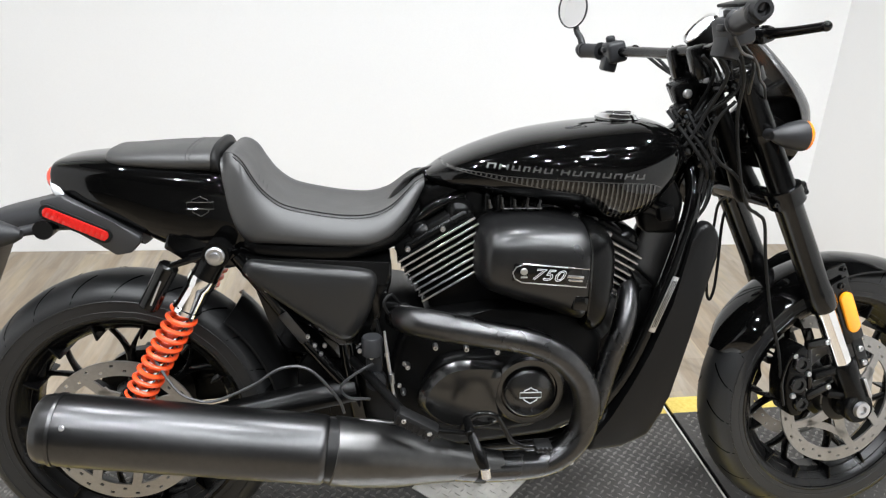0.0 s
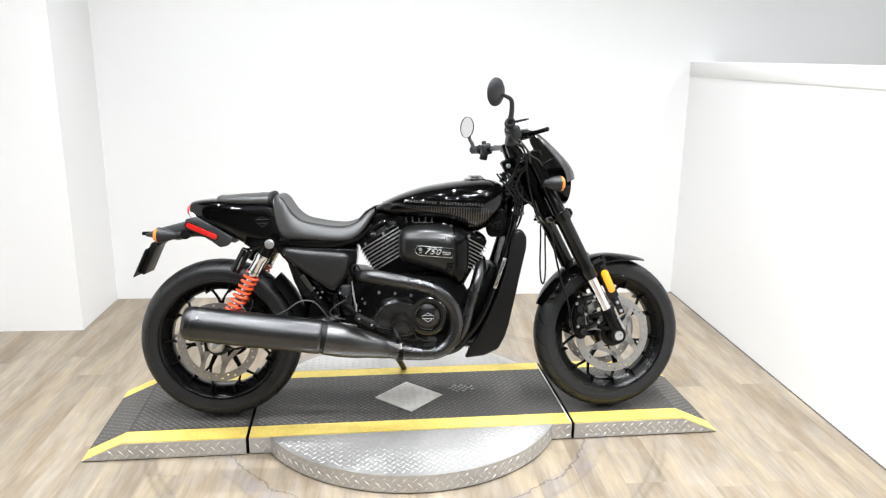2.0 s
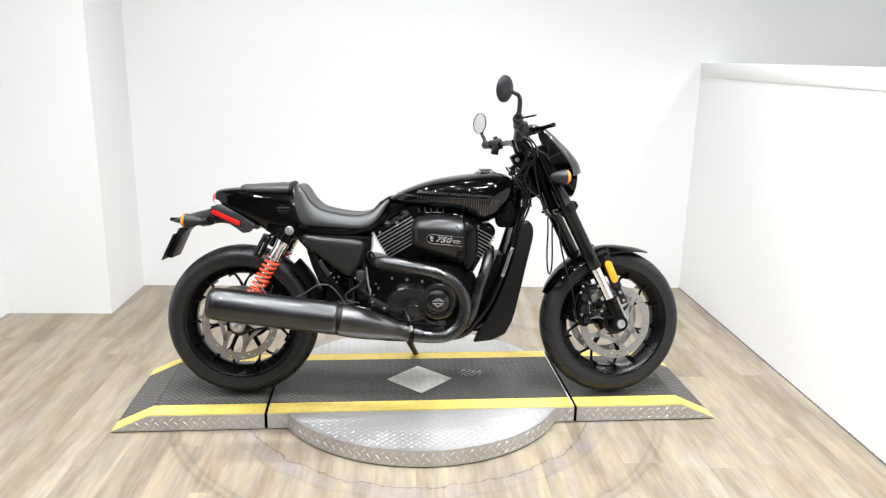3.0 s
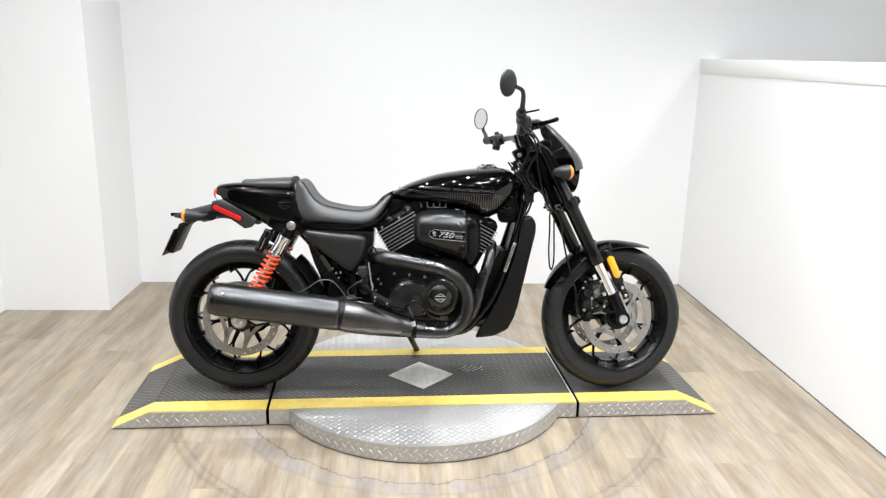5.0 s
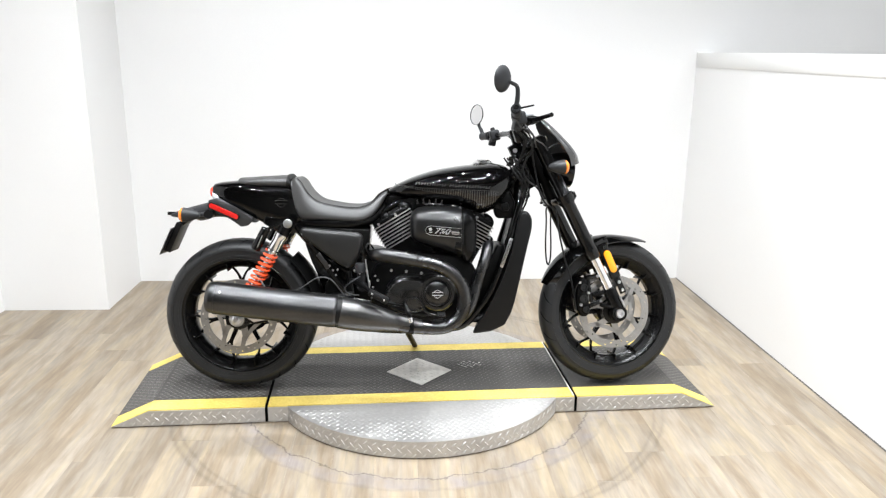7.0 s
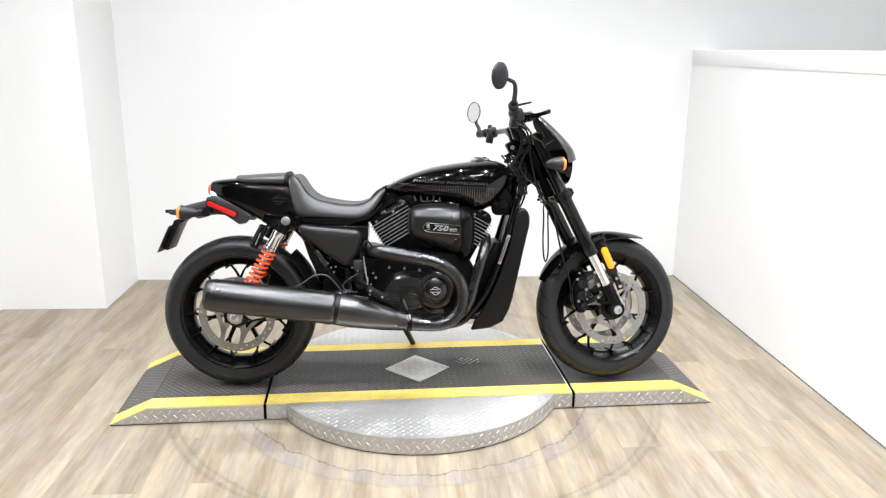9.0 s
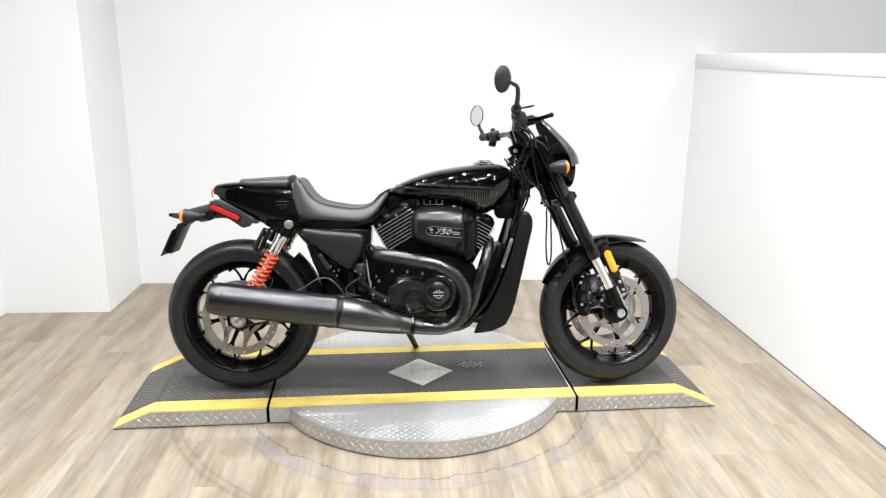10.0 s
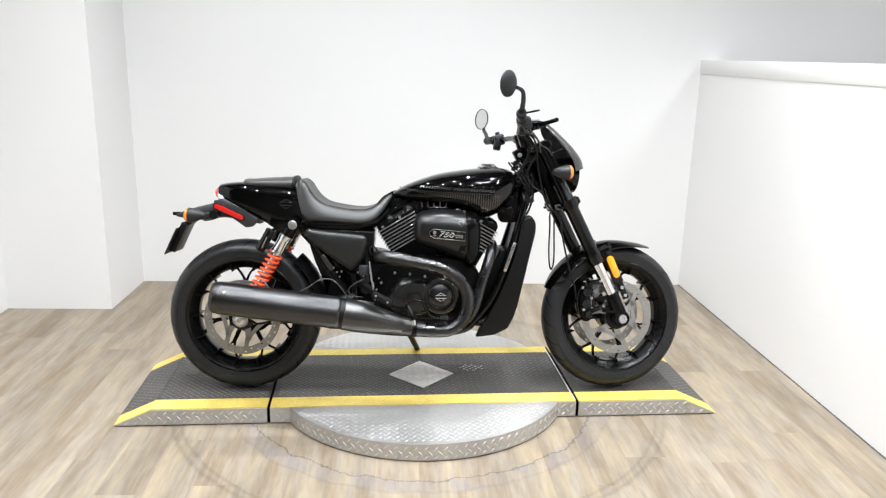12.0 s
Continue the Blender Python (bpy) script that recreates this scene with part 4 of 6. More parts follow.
def shield(bm, o, k, r):
    """Plain outline of a bar over a small shield."""
    for pts, shut in (([(-0.0205, 0.0055), (0.0205, 0.0055), (0.0205, -0.0055), (-0.0205, -0.0055)], True),
                      ([(-0.013, 0.0060), (-0.012, 0.0095), (-0.004, 0.0125), (0, 0.0155), (0.004, 0.0125), (0.012, 0.0095), (0.013, 0.0060)], False),
                      ([(-0.013, -0.0060), (-0.012, -0.0105), (0, -0.0175), (0.012, -0.0105), (0.013, -0.0060)], False)):
        tube(bm, [(o[0] + x * k, o[1], o[2] + z * k) for x, z in pts], r, 6, loop=shut)


# tank, seat, tail ------------------------------------------------
TANK = [(0.6, 0, 0.03, 0.788, 0.803), (0.61, 0, 0.05, 0.78, 0.809), (0.64, 0, 0.078, 0.772, 0.827), (0.7, 0, 0.104, 0.76, 0.853), (0.78, 0, 0.128, 0.746, 0.879), (0.86, 0, 0.144, 0.738, 0.894),
        (0.92, 0, 0.15, 0.716, 0.902), (0.97, 0, 0.149, 0.706, 0.907), (1.02, 0, 0.141, 0.722, 0.909), (1.062, 0, 0.124, 0.766, 0.902), (1.088, 0, 0.1, 0.808, 0.885), (1.104, 0, 0.07, 0.836, 0.869)]
TE = 2.6
bm = bmesh.new()
sloft(bm, TANK, 40, TE, 6)
tank = part("fuel_tank", bm, PAINT, bike, "gloss black teardrop fuel tank with grey ribbed graphic")


def tank_y(x, z, off=0.0012):
    """Near-side surface of the tank at x, z."""
    rows = np.array(lerp_rows(TANK, 8))
    hw, zb, zt = (np.interp(x, rows[:, 0], rows[:, k]) for k in (2, 3, 4))
    s = max(-1.0, min(1.0, (z - (zb + zt) / 2) / ((zt - zb) / 2)))
    return -hw * max(0.0, 1 - abs(s) ** TE) ** (1 / TE) - off


def skin_strip(bm, a, b, w, n=6):
    """A slim band on the tank from a to b (x, z), w wide."""
    ax, az = a
    bx, bz = b
    ln = math.hypot(bx - ax, bz - az)
    nx, nz = -(bz - az) / ln * w / 2, (bx - ax) / ln * w / 2
    prev = None
    for k in range(n + 1):
        t = k / n
        x, z = ax + (bx - ax) * t, az + (bz - az) * t
        cur = [bm.verts.new((x + q * nx, tank_y(x + q * nx, z + q * nz), z + q * nz)) for q in (-1, 1)]
        if prev:
            bm.faces.new([prev[0], prev[1], cur[1], cur[0]])
        prev = cur


UP = [(0.625, 0.8235), (0.649, 0.8205), (0.743, 0.812), (0.848, 0.809), (0.955, 0.806), (1.012, 0.8035), (1.034, 0.796)]
LO = [(0.625, 0.8220), (0.649, 0.8180), (0.743, 0.802), (0.828, 0.789), (0.886, 0.782), (0.908, 0.766), (0.930, 0.742), (0.965, 0.731), (0.998, 0.738), (1.020, 0.758), (1.034, 0.787)]
up = lambda x: float(np.interp(x, [p[0] for p in UP], [p[1] for p in UP]))
lo = lambda x: float(np.interp(x, [p[0] for p in LO], [p[1] for p in LO]))
bm = bmesh.new()
x = 0.66
while x < 1.025:
    skin_strip(bm, (x, lo(x) + 0.0015), (x + 0.001, up(x) - 0.0015), 0.0034, 5)
    x += 0.0092
part("tank_graphic", bm, DECAL2, tank, "dim grey ribbed wing graphic")
for edge in (UP, LO):
    bm = bmesh.new()
    prev = None
    for k in range(61):
        x = edge[0][0] + (edge[-1][0] - edge[0][0]) * k / 60
        z = float(np.interp(x, [p[0] for p in edge], [p[1] for p in edge]))
        cur = [bm.verts.new((x, tank_y(x, z + q), z + q)) for q in (-0.0009, 0.0009)]
        if prev:
            bm.faces.new([prev[0], prev[1], cur[1], cur[0]])
        prev = cur
    part("graphic_outline", bm, DECAL2, tank, "thin grey outline")
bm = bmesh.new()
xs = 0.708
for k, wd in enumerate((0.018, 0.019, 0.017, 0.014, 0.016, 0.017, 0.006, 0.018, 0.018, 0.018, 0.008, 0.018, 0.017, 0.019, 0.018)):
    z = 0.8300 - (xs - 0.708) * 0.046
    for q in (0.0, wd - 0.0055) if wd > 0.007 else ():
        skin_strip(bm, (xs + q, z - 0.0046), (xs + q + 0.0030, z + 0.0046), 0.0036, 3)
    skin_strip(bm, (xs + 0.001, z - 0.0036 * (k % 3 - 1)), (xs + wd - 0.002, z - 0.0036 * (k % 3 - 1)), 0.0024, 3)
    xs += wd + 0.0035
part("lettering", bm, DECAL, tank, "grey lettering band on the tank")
bm = bmesh.new()
lathe(bm, [(0.0, 0.0), (0.0, 0.045), (0.005, 0.046), (0.007, 0.040), (0.012, 0.036), (0.0135, 0.030), (0.0125, 0.012), (0.0125, 0)], (0.982, 0, 0.905), (0.03, 0, 1), 36)
block(bm, (0.052, 0.010, 0.006), pose(0.982, 0, 0.9195), 0.002)
part("filler_cap", bm, CHROME, tank, "polished metal filler cap")

# rows of x, middle height, seam height, skirt foot, half width at the seam and at the foot
SEAT = [(0.221, 0.844, 0.842, 0.824, 0.068, 0.104), (0.231, 0.850, 0.848, 0.764, 0.090, 0.117), (0.245, 0.846, 0.846, 0.730, 0.101, 0.126), (0.262, 0.826, 0.832, 0.708, 0.108, 0.134), (0.280, 0.799, 0.803, 0.701, 0.112, 0.140),
        (0.300, 0.775, 0.778, 0.699, 0.114, 0.144), (0.334, 0.751, 0.755, 0.696, 0.116, 0.147), (0.392, 0.737, 0.742, 0.692, 0.116, 0.148), (0.446, 0.730, 0.735, 0.689, 0.114, 0.146), (0.492, 0.731, 0.736, 0.689, 0.108, 0.140),
        (0.528, 0.744, 0.749, 0.702, 0.098, 0.128), (0.555, 0.766, 0.771, 0.726, 0.085, 0.111), (0.576, 0.786, 0.789, 0.756, 0.068, 0.090), (0.594, 0.797, 0.797, 0.784, 0.045, 0.064)]


def seat_half(zc, zs, zb, ws, wb):
    """Half section of the seat from its middle line round to its underside, as (across, height)."""
    h = zs - zb
    return [(0.0, zc), (ws * 0.35, zc + (zs - zc) * 0.10), (ws * 0.65, zc + (zs - zc) * 0.40), (ws * 0.88, zc + (zs - zc) * 0.95), (ws * 0.975, zs + 0.0012), (ws, zs - 0.0012), (ws * 1.035 + 0.001, zs - 0.003),
            (ws + (wb - ws) * 0.52, zs - h * 0.22), (ws + (wb - ws) * 0.80, zs - h * 0.48), (ws + (wb - ws) * 0.97, zs - h * 0.76), (wb, zb + h * 0.06), (wb * 0.985, zb - h * 0.05), (wb * 0.94, zb - h * 0.12), (wb * 0.5, zb - h * 0.14)]


bm = bmesh.new()
rings = []
for x, *row in lerp_rows(SEAT, 4):
    half = seat_half(*row)
    rings.append([bm.verts.new((x, -y, z)) for y, z in half] + [bm.verts.new((x, y, z)) for y, z in reversed(half[1:])])
bridge(bm, rings)
seat = part("seat", bm, LEATHER, bike, "black stitched vinyl solo seat", sharp=60)
bm = bmesh.new()
SEATL = lerp_rows(SEAT, 4)
for k in (0.985, 1.045):
    tube(bm, [(x, -ws * k, zs + (0.0012 if k < 1 else -0.0032)) for x, zc, zs, zb, ws, wb in SEATL[8:-3]], 0.0011, 6)
part("seat_piping", bm, RUBBER2, seat, "double stitched seam")
bm = bmesh.new()
for x0 in (0.288, 0.295, 0.302):
    pts = []
    for k in range(6):
        t = k / 5
        x, q = x0 - 0.006 * t, 0.96 - 0.55 * t
        zc, zs, ws = (float(np.interp(x, [r[0] for r in SEATL], [r[j] for r in SEATL])) for j in (1, 2, 4))
        pts.append((x, -ws * q, zc + (zs - zc) * q ** 3 + 0.0006))
    tube(bm, pts, 0.0009, 5)
part("seat_pleat", bm, LEATHER, seat, "stitched pleats at the back of the seat")
bm = bmesh.new()
sloft(bm, [(0.258, 0, 0.118, 0.664, 0.70), (0.30, 0, 0.136, 0.652, 0.70), (0.45, 0, 0.138, 0.645, 0.70), (0.54, 0, 0.10, 0.662, 0.72), (0.585, 0, 0.07, 0.70, 0.76)], 24, 3, 4)
part("seat_pan", bm, SATIN, bike, "black seat base")

TAIL = [(-0.092, 0, 0.060, 0.758, 0.815), (-0.084, 0, 0.074, 0.752, 0.824), (-0.04, 0, 0.088, 0.735, 0.8315), (0.03, 0, 0.100, 0.706, 0.836), (0.10, 0, 0.108, 0.668, 0.834), (0.17, 0, 0.114, 0.640, 0.832), (0.225, 0, 0.118, 0.636, 0.822), (0.27, 0, 0.116, 0.645, 0.78), (0.288, 0, 0.108, 0.660, 0.74)]
bm = bmesh.new()
sloft(bm, TAIL, 48, 3.6, 5)
tail = part("tail_section", bm, PAINT, bike, "gloss black tail section")
bm = bmesh.new()
sloft(bm, [(0.004, 0, 0.030, 0.818, 0.836), (0.012, 0, 0.070, 0.815, 0.846), (0.04, 0, 0.088, 0.812, 0.847), (0.10, 0, 0.098, 0.808, 0.852), (0.16, 0, 0.104, 0.806, 0.855), (0.200, 0, 0.106, 0.806, 0.857), (0.207, 0, 0.104, 0.808, 0.855)], 32, 2.6, 4)
pad = part("seat_cowl", bm, LEATHER, bike, "black vinyl covered rear seat cowl")
bm = bmesh.new()
sloft(bm, [(0.203, 0, 0.105, 0.80, 0.857), (0.206, 0, 0.1075, 0.80, 0.862), (0.213, 0, 0.1075, 0.80, 0.861), (0.218, 0, 0.105, 0.80, 0.850)], 32, 2.6, 2)
part("seat_strap", bm, RUBBER2, bike, "black strap between seat and cowl")
bm = bmesh.new()
for x in (0.160, 0.168):
    arc = [math.pi * k / 24 for k in range(1, 24)]
    tube(bm, [(x, -0.1045 * math.copysign(abs(math.cos(a)) ** (2 / 2.6), math.cos(a)), 0.8305 + 0.0249 * math.sin(a) ** (2 / 2.6)) for a in arc], 0.0009, 6)
part("cowl_seam", bm, LEATHER, pad, "double seam across the cowl", kind="stuff")
# shield badge on the tail, as plain shapes
bm = bmesh.new()
shield(bm, (0.184, -0.1165, 0.755), 1.15, 0.0008)
part("tail_badge", bm, DECAL2, tail, "grey shield badge")

# tail lamp
bm = bmesh.new()
sloft(bm, [(-0.110, 0, 0.034, 0.776, 0.803), (-0.104, 0, 0.050, 0.768, 0.810), (-0.094, 0, 0.058, 0.762, 0.812), (-0.085, 0, 0.060, 0.760, 0.812)], 24, 2.6, 3)
lamp = part("tail_light", bm, REDLT, bike, "red tail light")
bm = bmesh.new()
sloft(bm, [(-0.093, 0, 0.066, 0.757, 0.803), (-0.084, 0, 0.078, 0.752, 0.800), (-0.070, 0, 0.084, 0.748, 0.792), (-0.064, 0, 0.084, 0.748, 0.780)], 24, 2.6, 3)
part("tail_light_side", bm, CLEARL, lamp, "clear white lens at the side of the tail light")

# number plate carrier, side reflector, plate
bm = bmesh.new()
rows = [(-0.262, 0, 0.045, 0.690, 0.704), (-0.215, 0, 0.060, 0.682, 0.722), (-0.14, 0, 0.070, 0.678, 0.742), (-0.075, 0, 0.082, 0.690, 0.758), (0.0, 0, 0.090, 0.680, 0.735), (0.07, 0, 0.092, 0.668, 0.70)]
sloft(bm, rows, 20, 3.2, 4)
carrier = part("plate_carrier", bm, GREYPL, bike, "dark grey plastic number plate carrier")
bm = bmesh.new()
prism(bm, [(-0.100, 0.762), (-0.060, 0.771), (0.02, 0.724), (0.072, 0.694), (0.068, 0.680), (0.052, 0.662), (0.024, 0.657), (-0.012, 0.684), (-0.098, 0.738)], -0.105, -0.088, 0.005)
part("reflector_panel", bm, PANEL, carrier, "mid grey reflector panel")
bm = bmesh.new()
R = pose(-0.040, -0.1065, 0.7185, 0, 24.5, 0)
cap = [(0.052 * (1 if math.cos(a) > 0 else -1) + 0.0145 * math.cos(a), 0.0145 * math.sin(a)) for a in [TAU * (k + 0.5) / 20 for k in range(20)]]
prism(bm, cap, -0.0015, 0.0025, 0.0006, 1)
bmesh.ops.transform(bm, matrix=R, verts=bm.verts)
part("reflector_bezel", bm, RUBBER2, carrier, "black reflector surround")
bm = bmesh.new()
cap = [(0.0505 * (1 if math.cos(a) > 0 else -1) + 0.0098 * math.cos(a), 0.0098 * math.sin(a)) for a in [TAU * (k + 0.5) / 20 for k in range(20)]]
prism(bm, cap, -0.003, 0.003, 0.0012, 2)
bmesh.ops.transform(bm, matrix=R, verts=bm.verts)
for k in range(12):
    strut(bm, R @ Vector((-0.055 + 0.01 * k, -0.0028, -0.0085)), R @ Vector((-0.055 + 0.01 * k, -0.0028, 0.0085)), 0.0016, 0.004, 0)
part("side_reflector", bm, RED, carrier, "long ribbed red side reflector")
bm = bmesh.new()
R = pose(-0.270, 0, 0.604, 0, 25, 0)
block(bm, (0.024, 0.12, 0.125), R @ pose(0.012, 0, 0.012), 0.004)
strut(bm, (-0.19, 0, 0.69), (-0.240, 0, 0.650), 0.09, 0.02)
part("plate_holder", bm, PLASTIC, carrier, "black plate holder")
bm = bmesh.new()
block(bm, (0.003, 0.185, 0.115), R @ pose(-0.001, 0, -0.008), 0.001)
pl = part("number_plate", bm, GREYPL, carrier, "dark blank number plate")
bm = bmesh.new()
block(bm, (0.036, 0.010, 0.014), pose(-0.262, -0.03, 0.703), 0.003)
part("plate_lamp", bm, PLASTIC, carrier, "small plate lamp")


def turn_signal(name, c, d, stem, m, label):
    """Bullet lamp with an amber lens; c centre, d way that it looks, stem its mount."""
    bm = bmesh.new()
    c, d = Vector(c), Vector(d).normalized()
    lathe(bm, [(-0.052, 0.0), (-0.051, 0.008), (-0.040, 0.015), (-0.018, 0.0235), (0.006, 0.0285), (0.012, 0.0288), (0.012, 0.0)], c, d, 28)
    tube(bm, [c - d * 0.030, Vector(stem)], [0.009, 0.011], 10)
    sig = part(name, bm, GREYPL, bike, label, m)
    bm = bmesh.new()
    lathe(bm, [(0.010, 0.0), (0.010, 0.0275), (0.018, 0.0275), (0.026, 0.020), (0.029, 0)], c, d, 28)
    part("signal_lens", bm, AMBER2, sig, "amber lens")
    return sig


for y in (-1, 1):
    turn_signal("rear_turn_signal", (-0.178, y * 0.118 - 0.010, 0.698 - y * 0.008), (-1, 0, 0.02), (-0.085, y * 0.05, 0.706), None, "black bullet turn signal with amber lens")
    bm = bmesh.new()
    lathe(bm, [(0, 0), (0, 0.016), (0.05, 0.018), (0.05, 0)], (-0.10, y * 0.055, 0.706), (0, y, 0), 16)
    part("signal_mount", bm, PLASTIC, bike, "black rear signal mount")
    turn_signal("front_turn_signal", (1.251, y * 0.168, 0.886), (1, 0, 0), (1.222, y * 0.125, 0.886), TURN, "black bullet turn signal with amber lens")
    bm = bmesh.new()
    lathe(bm, [(0.128, 0.0262), (0.128, 0.0305), (0.143, 0.0305), (0.143, 0.0262)], FT + Vector((0, y * 0.1, 0)), DN, 24, loop=True)
    strut(bm, (1.232, y * 0.128, 0.885), (1.246, y * 0.15, 0.886), 0.016, 0.014, 0.004)
    part("signal_clamp", bm, SEMI, bike, "black signal clamp on the fork leg", TURN)

# side cover
bm = bmesh.new()
sc = [(0.252, 0.634), (0.264, 0.660), (0.300, 0.657), (0.392, 0.649), (0.470, 0.642), (0.500, 0.634), (0.504, 0.606), (0.492, 0.560), (0.470, 0.512), (0.444, 0.494), (0.412, 0.512), (0.330, 0.572)]
dome(bm, sc, [(-0.112, 1.0), (-0.140, 1.0), (-0.147, 0.985), (-0.152, 0.955), (-0.156, 0.90), (-0.1595, 0.70), (-0.1615, 0.40), (-0.162, 0.08)], 1)
part("side_cover", bm, COVER, bike, "satin black side cover")
bm = bmesh.new()
prism(bm, [(p[0], p[1]) for p in sc], 0.158, 0.10, 0.012, 2, 1.0)
part("side_cover", bm, COVER, bike, "satin black side cover")
bm = bmesh.new()
prism(bm, [(0.250, 0.664), (0.530, 0.652), (0.530, 0.610), (0.508, 0.545), (0.474, 0.484), (0.428, 0.482), (0.340, 0.548), (0.252, 0.626)], -0.134, -0.08, 0.006)
part("cover_surround", bm, SEMI, bike, "gloss black panel round the side cover")
bm = bmesh.new()
prism(bm, [(0.258, 0.66), (0.53, 0.655), (0.525, 0.58), (0.50, 0.50), (0.44, 0.44), (0.385, 0.452), (0.320, 0.466), (0.299, 0.52), (0.277, 0.587)], -0.116, 0.10, 0.01)
part("battery_box", bm, SEMI, bike, "black box behind the side covers")


# shocks -----------------------------------------------------------
def shock(y, label):
    top, bot = Vector((0.217, y, 0.677)), Vector((0.020, y, 0.336))
    d = (bot - top).normalized()
    L = (bot - top).length
    bm = bmesh.new()
    lathe(bm, [(-0.02, 0), (-0.02, 0.020), (0.012, 0.023), (0.052, 0.0245), (0.052, 0)], top, d, 24)
    lathe(bm, [(-0.02, 0.0), (-0.02, 0.024), (0.02, 0.024), (0.02, 0)], top + Vector((0, 0, 0)), (0, 1, 0), 24)
    sh = part("shock_absorber", bm, SATIN, bike, label)
    bm = bmesh.new()
    lathe(bm, [(L - 0.07, 0), (L - 0.07, 0.030), (L - 0.055, 0.031), (L - 0.03, 0.018), (L + 0.015, 0.018), (L + 0.015, 0)], top, d, 24)
    part("spring_seat", bm, SATIN, sh, "black lower spring seat and eye")
    bm = bmesh.new()
    lathe(bm, [(0.05, 0.0), (0.05, 0.0255), (0.068, 0.0265), (0.072, 0.0245), (0.118, 0.0245), (0.120, 0.0265), (0.128, 0.0265), (0.128, 0)], top, d, 24)
    lathe(bm, [(0.11, 0.0), (0.11, 0.0135), (L - 0.05, 0.0135), (L - 0.05, 0)], top, d, 20)
    part("shock_body", bm, CHROME, sh, "chrome shock body")
    bm = bmesh.new()
    u = d.orthogonal().normalized()
    w = d.cross(u)
    turns, s0, s1 = 10.3, 0.128, L - 0.062
    pts = []
    for k in range(int(turns * 20) + 1):
        a = TAU * k / 20
        pts.append(top + d * (s0 + (s1 - s0) * k / (turns * 20)) + (u * math.cos(a) + w * math.sin(a)) * 0.0245)
    tube(bm, pts, 0.0048, 8)
    part("coil_spring", bm, ORANGE, sh, "bright orange coil spring")
    s = -1 if y < 0 else 1
    bm = bmesh.new()
    lathe(bm, [(0.012, 0), (0.012, 0.0170), (0.024, 0.0170), (0.0265, 0.0145), (0.0265, 0.009), (0.031, 0.0085), (0.0315, 0.0065), (0.0315, 0)], top, (0, s, 0), 24)
    part("shock_bolt", bm, STEEL, sh, "silver shock bolt")
    # piggyback reservoir
    a, b = top + Vector((-0.084, s * 0.004, -0.020)), top + Vector((-0.132, s * 0.004, -0.108))
    bm = bmesh.new()
    dd = (b - a).normalized()
    lathe(bm, [(0.0, 0), (0.0, 0.015), (0.004, 0.0185), (0.090, 0.0185), (0.094, 0.015), (0.094, 0)], a, dd, 24)
    strut(bm, a + dd * 0.004, top + Vector((-0.005, 0, 0.002)), 0.020, 0.010)
    part("reservoir", bm, SEMI, sh, "black piggyback reservoir")
    # bright vertical highlight of the reservoir, laid on as a thin silver strip
    bm = bmesh.new()
    block(bm, (0.003, 0.0012, 0.050), Matrix.Translation(a + dd * 0.055 + Vector((0.003, s * 0.0188, 0))) @ Matrix.Rotation(math.atan2(0.045, 0.1), 4, "Y"), 0.0004)
    part("reservoir_highlight", bm, ALU, sh, "silver strip standing for the reservoir's highlight")
    return sh


shock(-0.154, "rear shock absorber with orange spring and black reservoir")
shock(0.154, "rear shock absorber with orange spring and black reservoir")

# rear frame gusset behind the shock mount, and the far hanger
bm = bmesh.new()
prism(bm, [(0.110, 0.672), (0.140, 0.655), (0.180, 0.636), (0.225, 0.632), (0.262, 0.640), (0.262, 0.690), (0.120, 0.700)], -0.112, 0.112, 0.006)
prism(bm, [(0.180, 0.640), (0.262, 0.645), (0.270, 0.600), (0.300, 0.540), (0.285, 0.520), (0.245, 0.580)], 0.085, 0.112, 0.004)
part("frame_gusset", bm, PAINT, bike, "gloss black rear frame gusset")

# frame -------------------------------------------------------------
bm = bmesh.new()
tube(bm, [(1.085, 0, 0.855), (0.98, 0, 0.83), (0.80, 0, 0.815), (0.60, 0, 0.785), (0.52, 0, 0.70)], 0.022, 14, 4)
for s in (-1, 1):
    tube(bm, [(1.118, s * 0.03, 0.86), (1.122, s * 0.085, 0.765), (1.088, s * 0.105, 0.63), (1.040, s * 0.108, 0.48), (1.000, s * 0.108, 0.385), (0.945, s * 0.108, 0.31), (0.895, s * 0.108, 0.262), (0.80, s * 0.108, 0.248), (0.60, s * 0.115, 0.248), (0.49, s * 0.118, 0.275), (0.455, s * 0.12, 0.40), (0.43, s * 0.11, 0.56), (0.37, s * 0.10, 0.645), (0.25, s * 0.10, 0.672)], 0.0165, 12, 4)
    tube(bm, [(0.70, s * 0.05, 0.772), (0.614, s * 0.06, 0.740), (0.545, s * 0.065, 0.697), (0.42, s * 0.07, 0.695), (0.22, s * 0.08, 0.695), (0.05, s * 0.06, 0.71)], 0.012, 10, 3)
    tube(bm, [(0.245, s * 0.132, 0.665), (0.305, s * 0.134, 0.585), (0.37, s * 0.13, 0.490), (0.448, s * 0.122, 0.385)], 0.0135, 10, 3)
    tube(bm, [(1.062, s * 0.095, 0.745), (0.95, s * 0.06, 0.785), (0.84, s * 0.03, 0.80)], 0.010, 10, 3)
lathe(bm, [(-0.105, 0.0), (-0.105, 0.030), (0.085, 0.030), (0.085, 0)], HEAD + AX * -0.085, AX, 20)
part("frame", bm, PAINT, bike, "gloss black tubular steel frame")
bm = bmesh.new()
strut(bm, (0.327, -0.153, 0.558), (0.368, -0.151, 0.500), 0.004, 0.018, 0.0015)
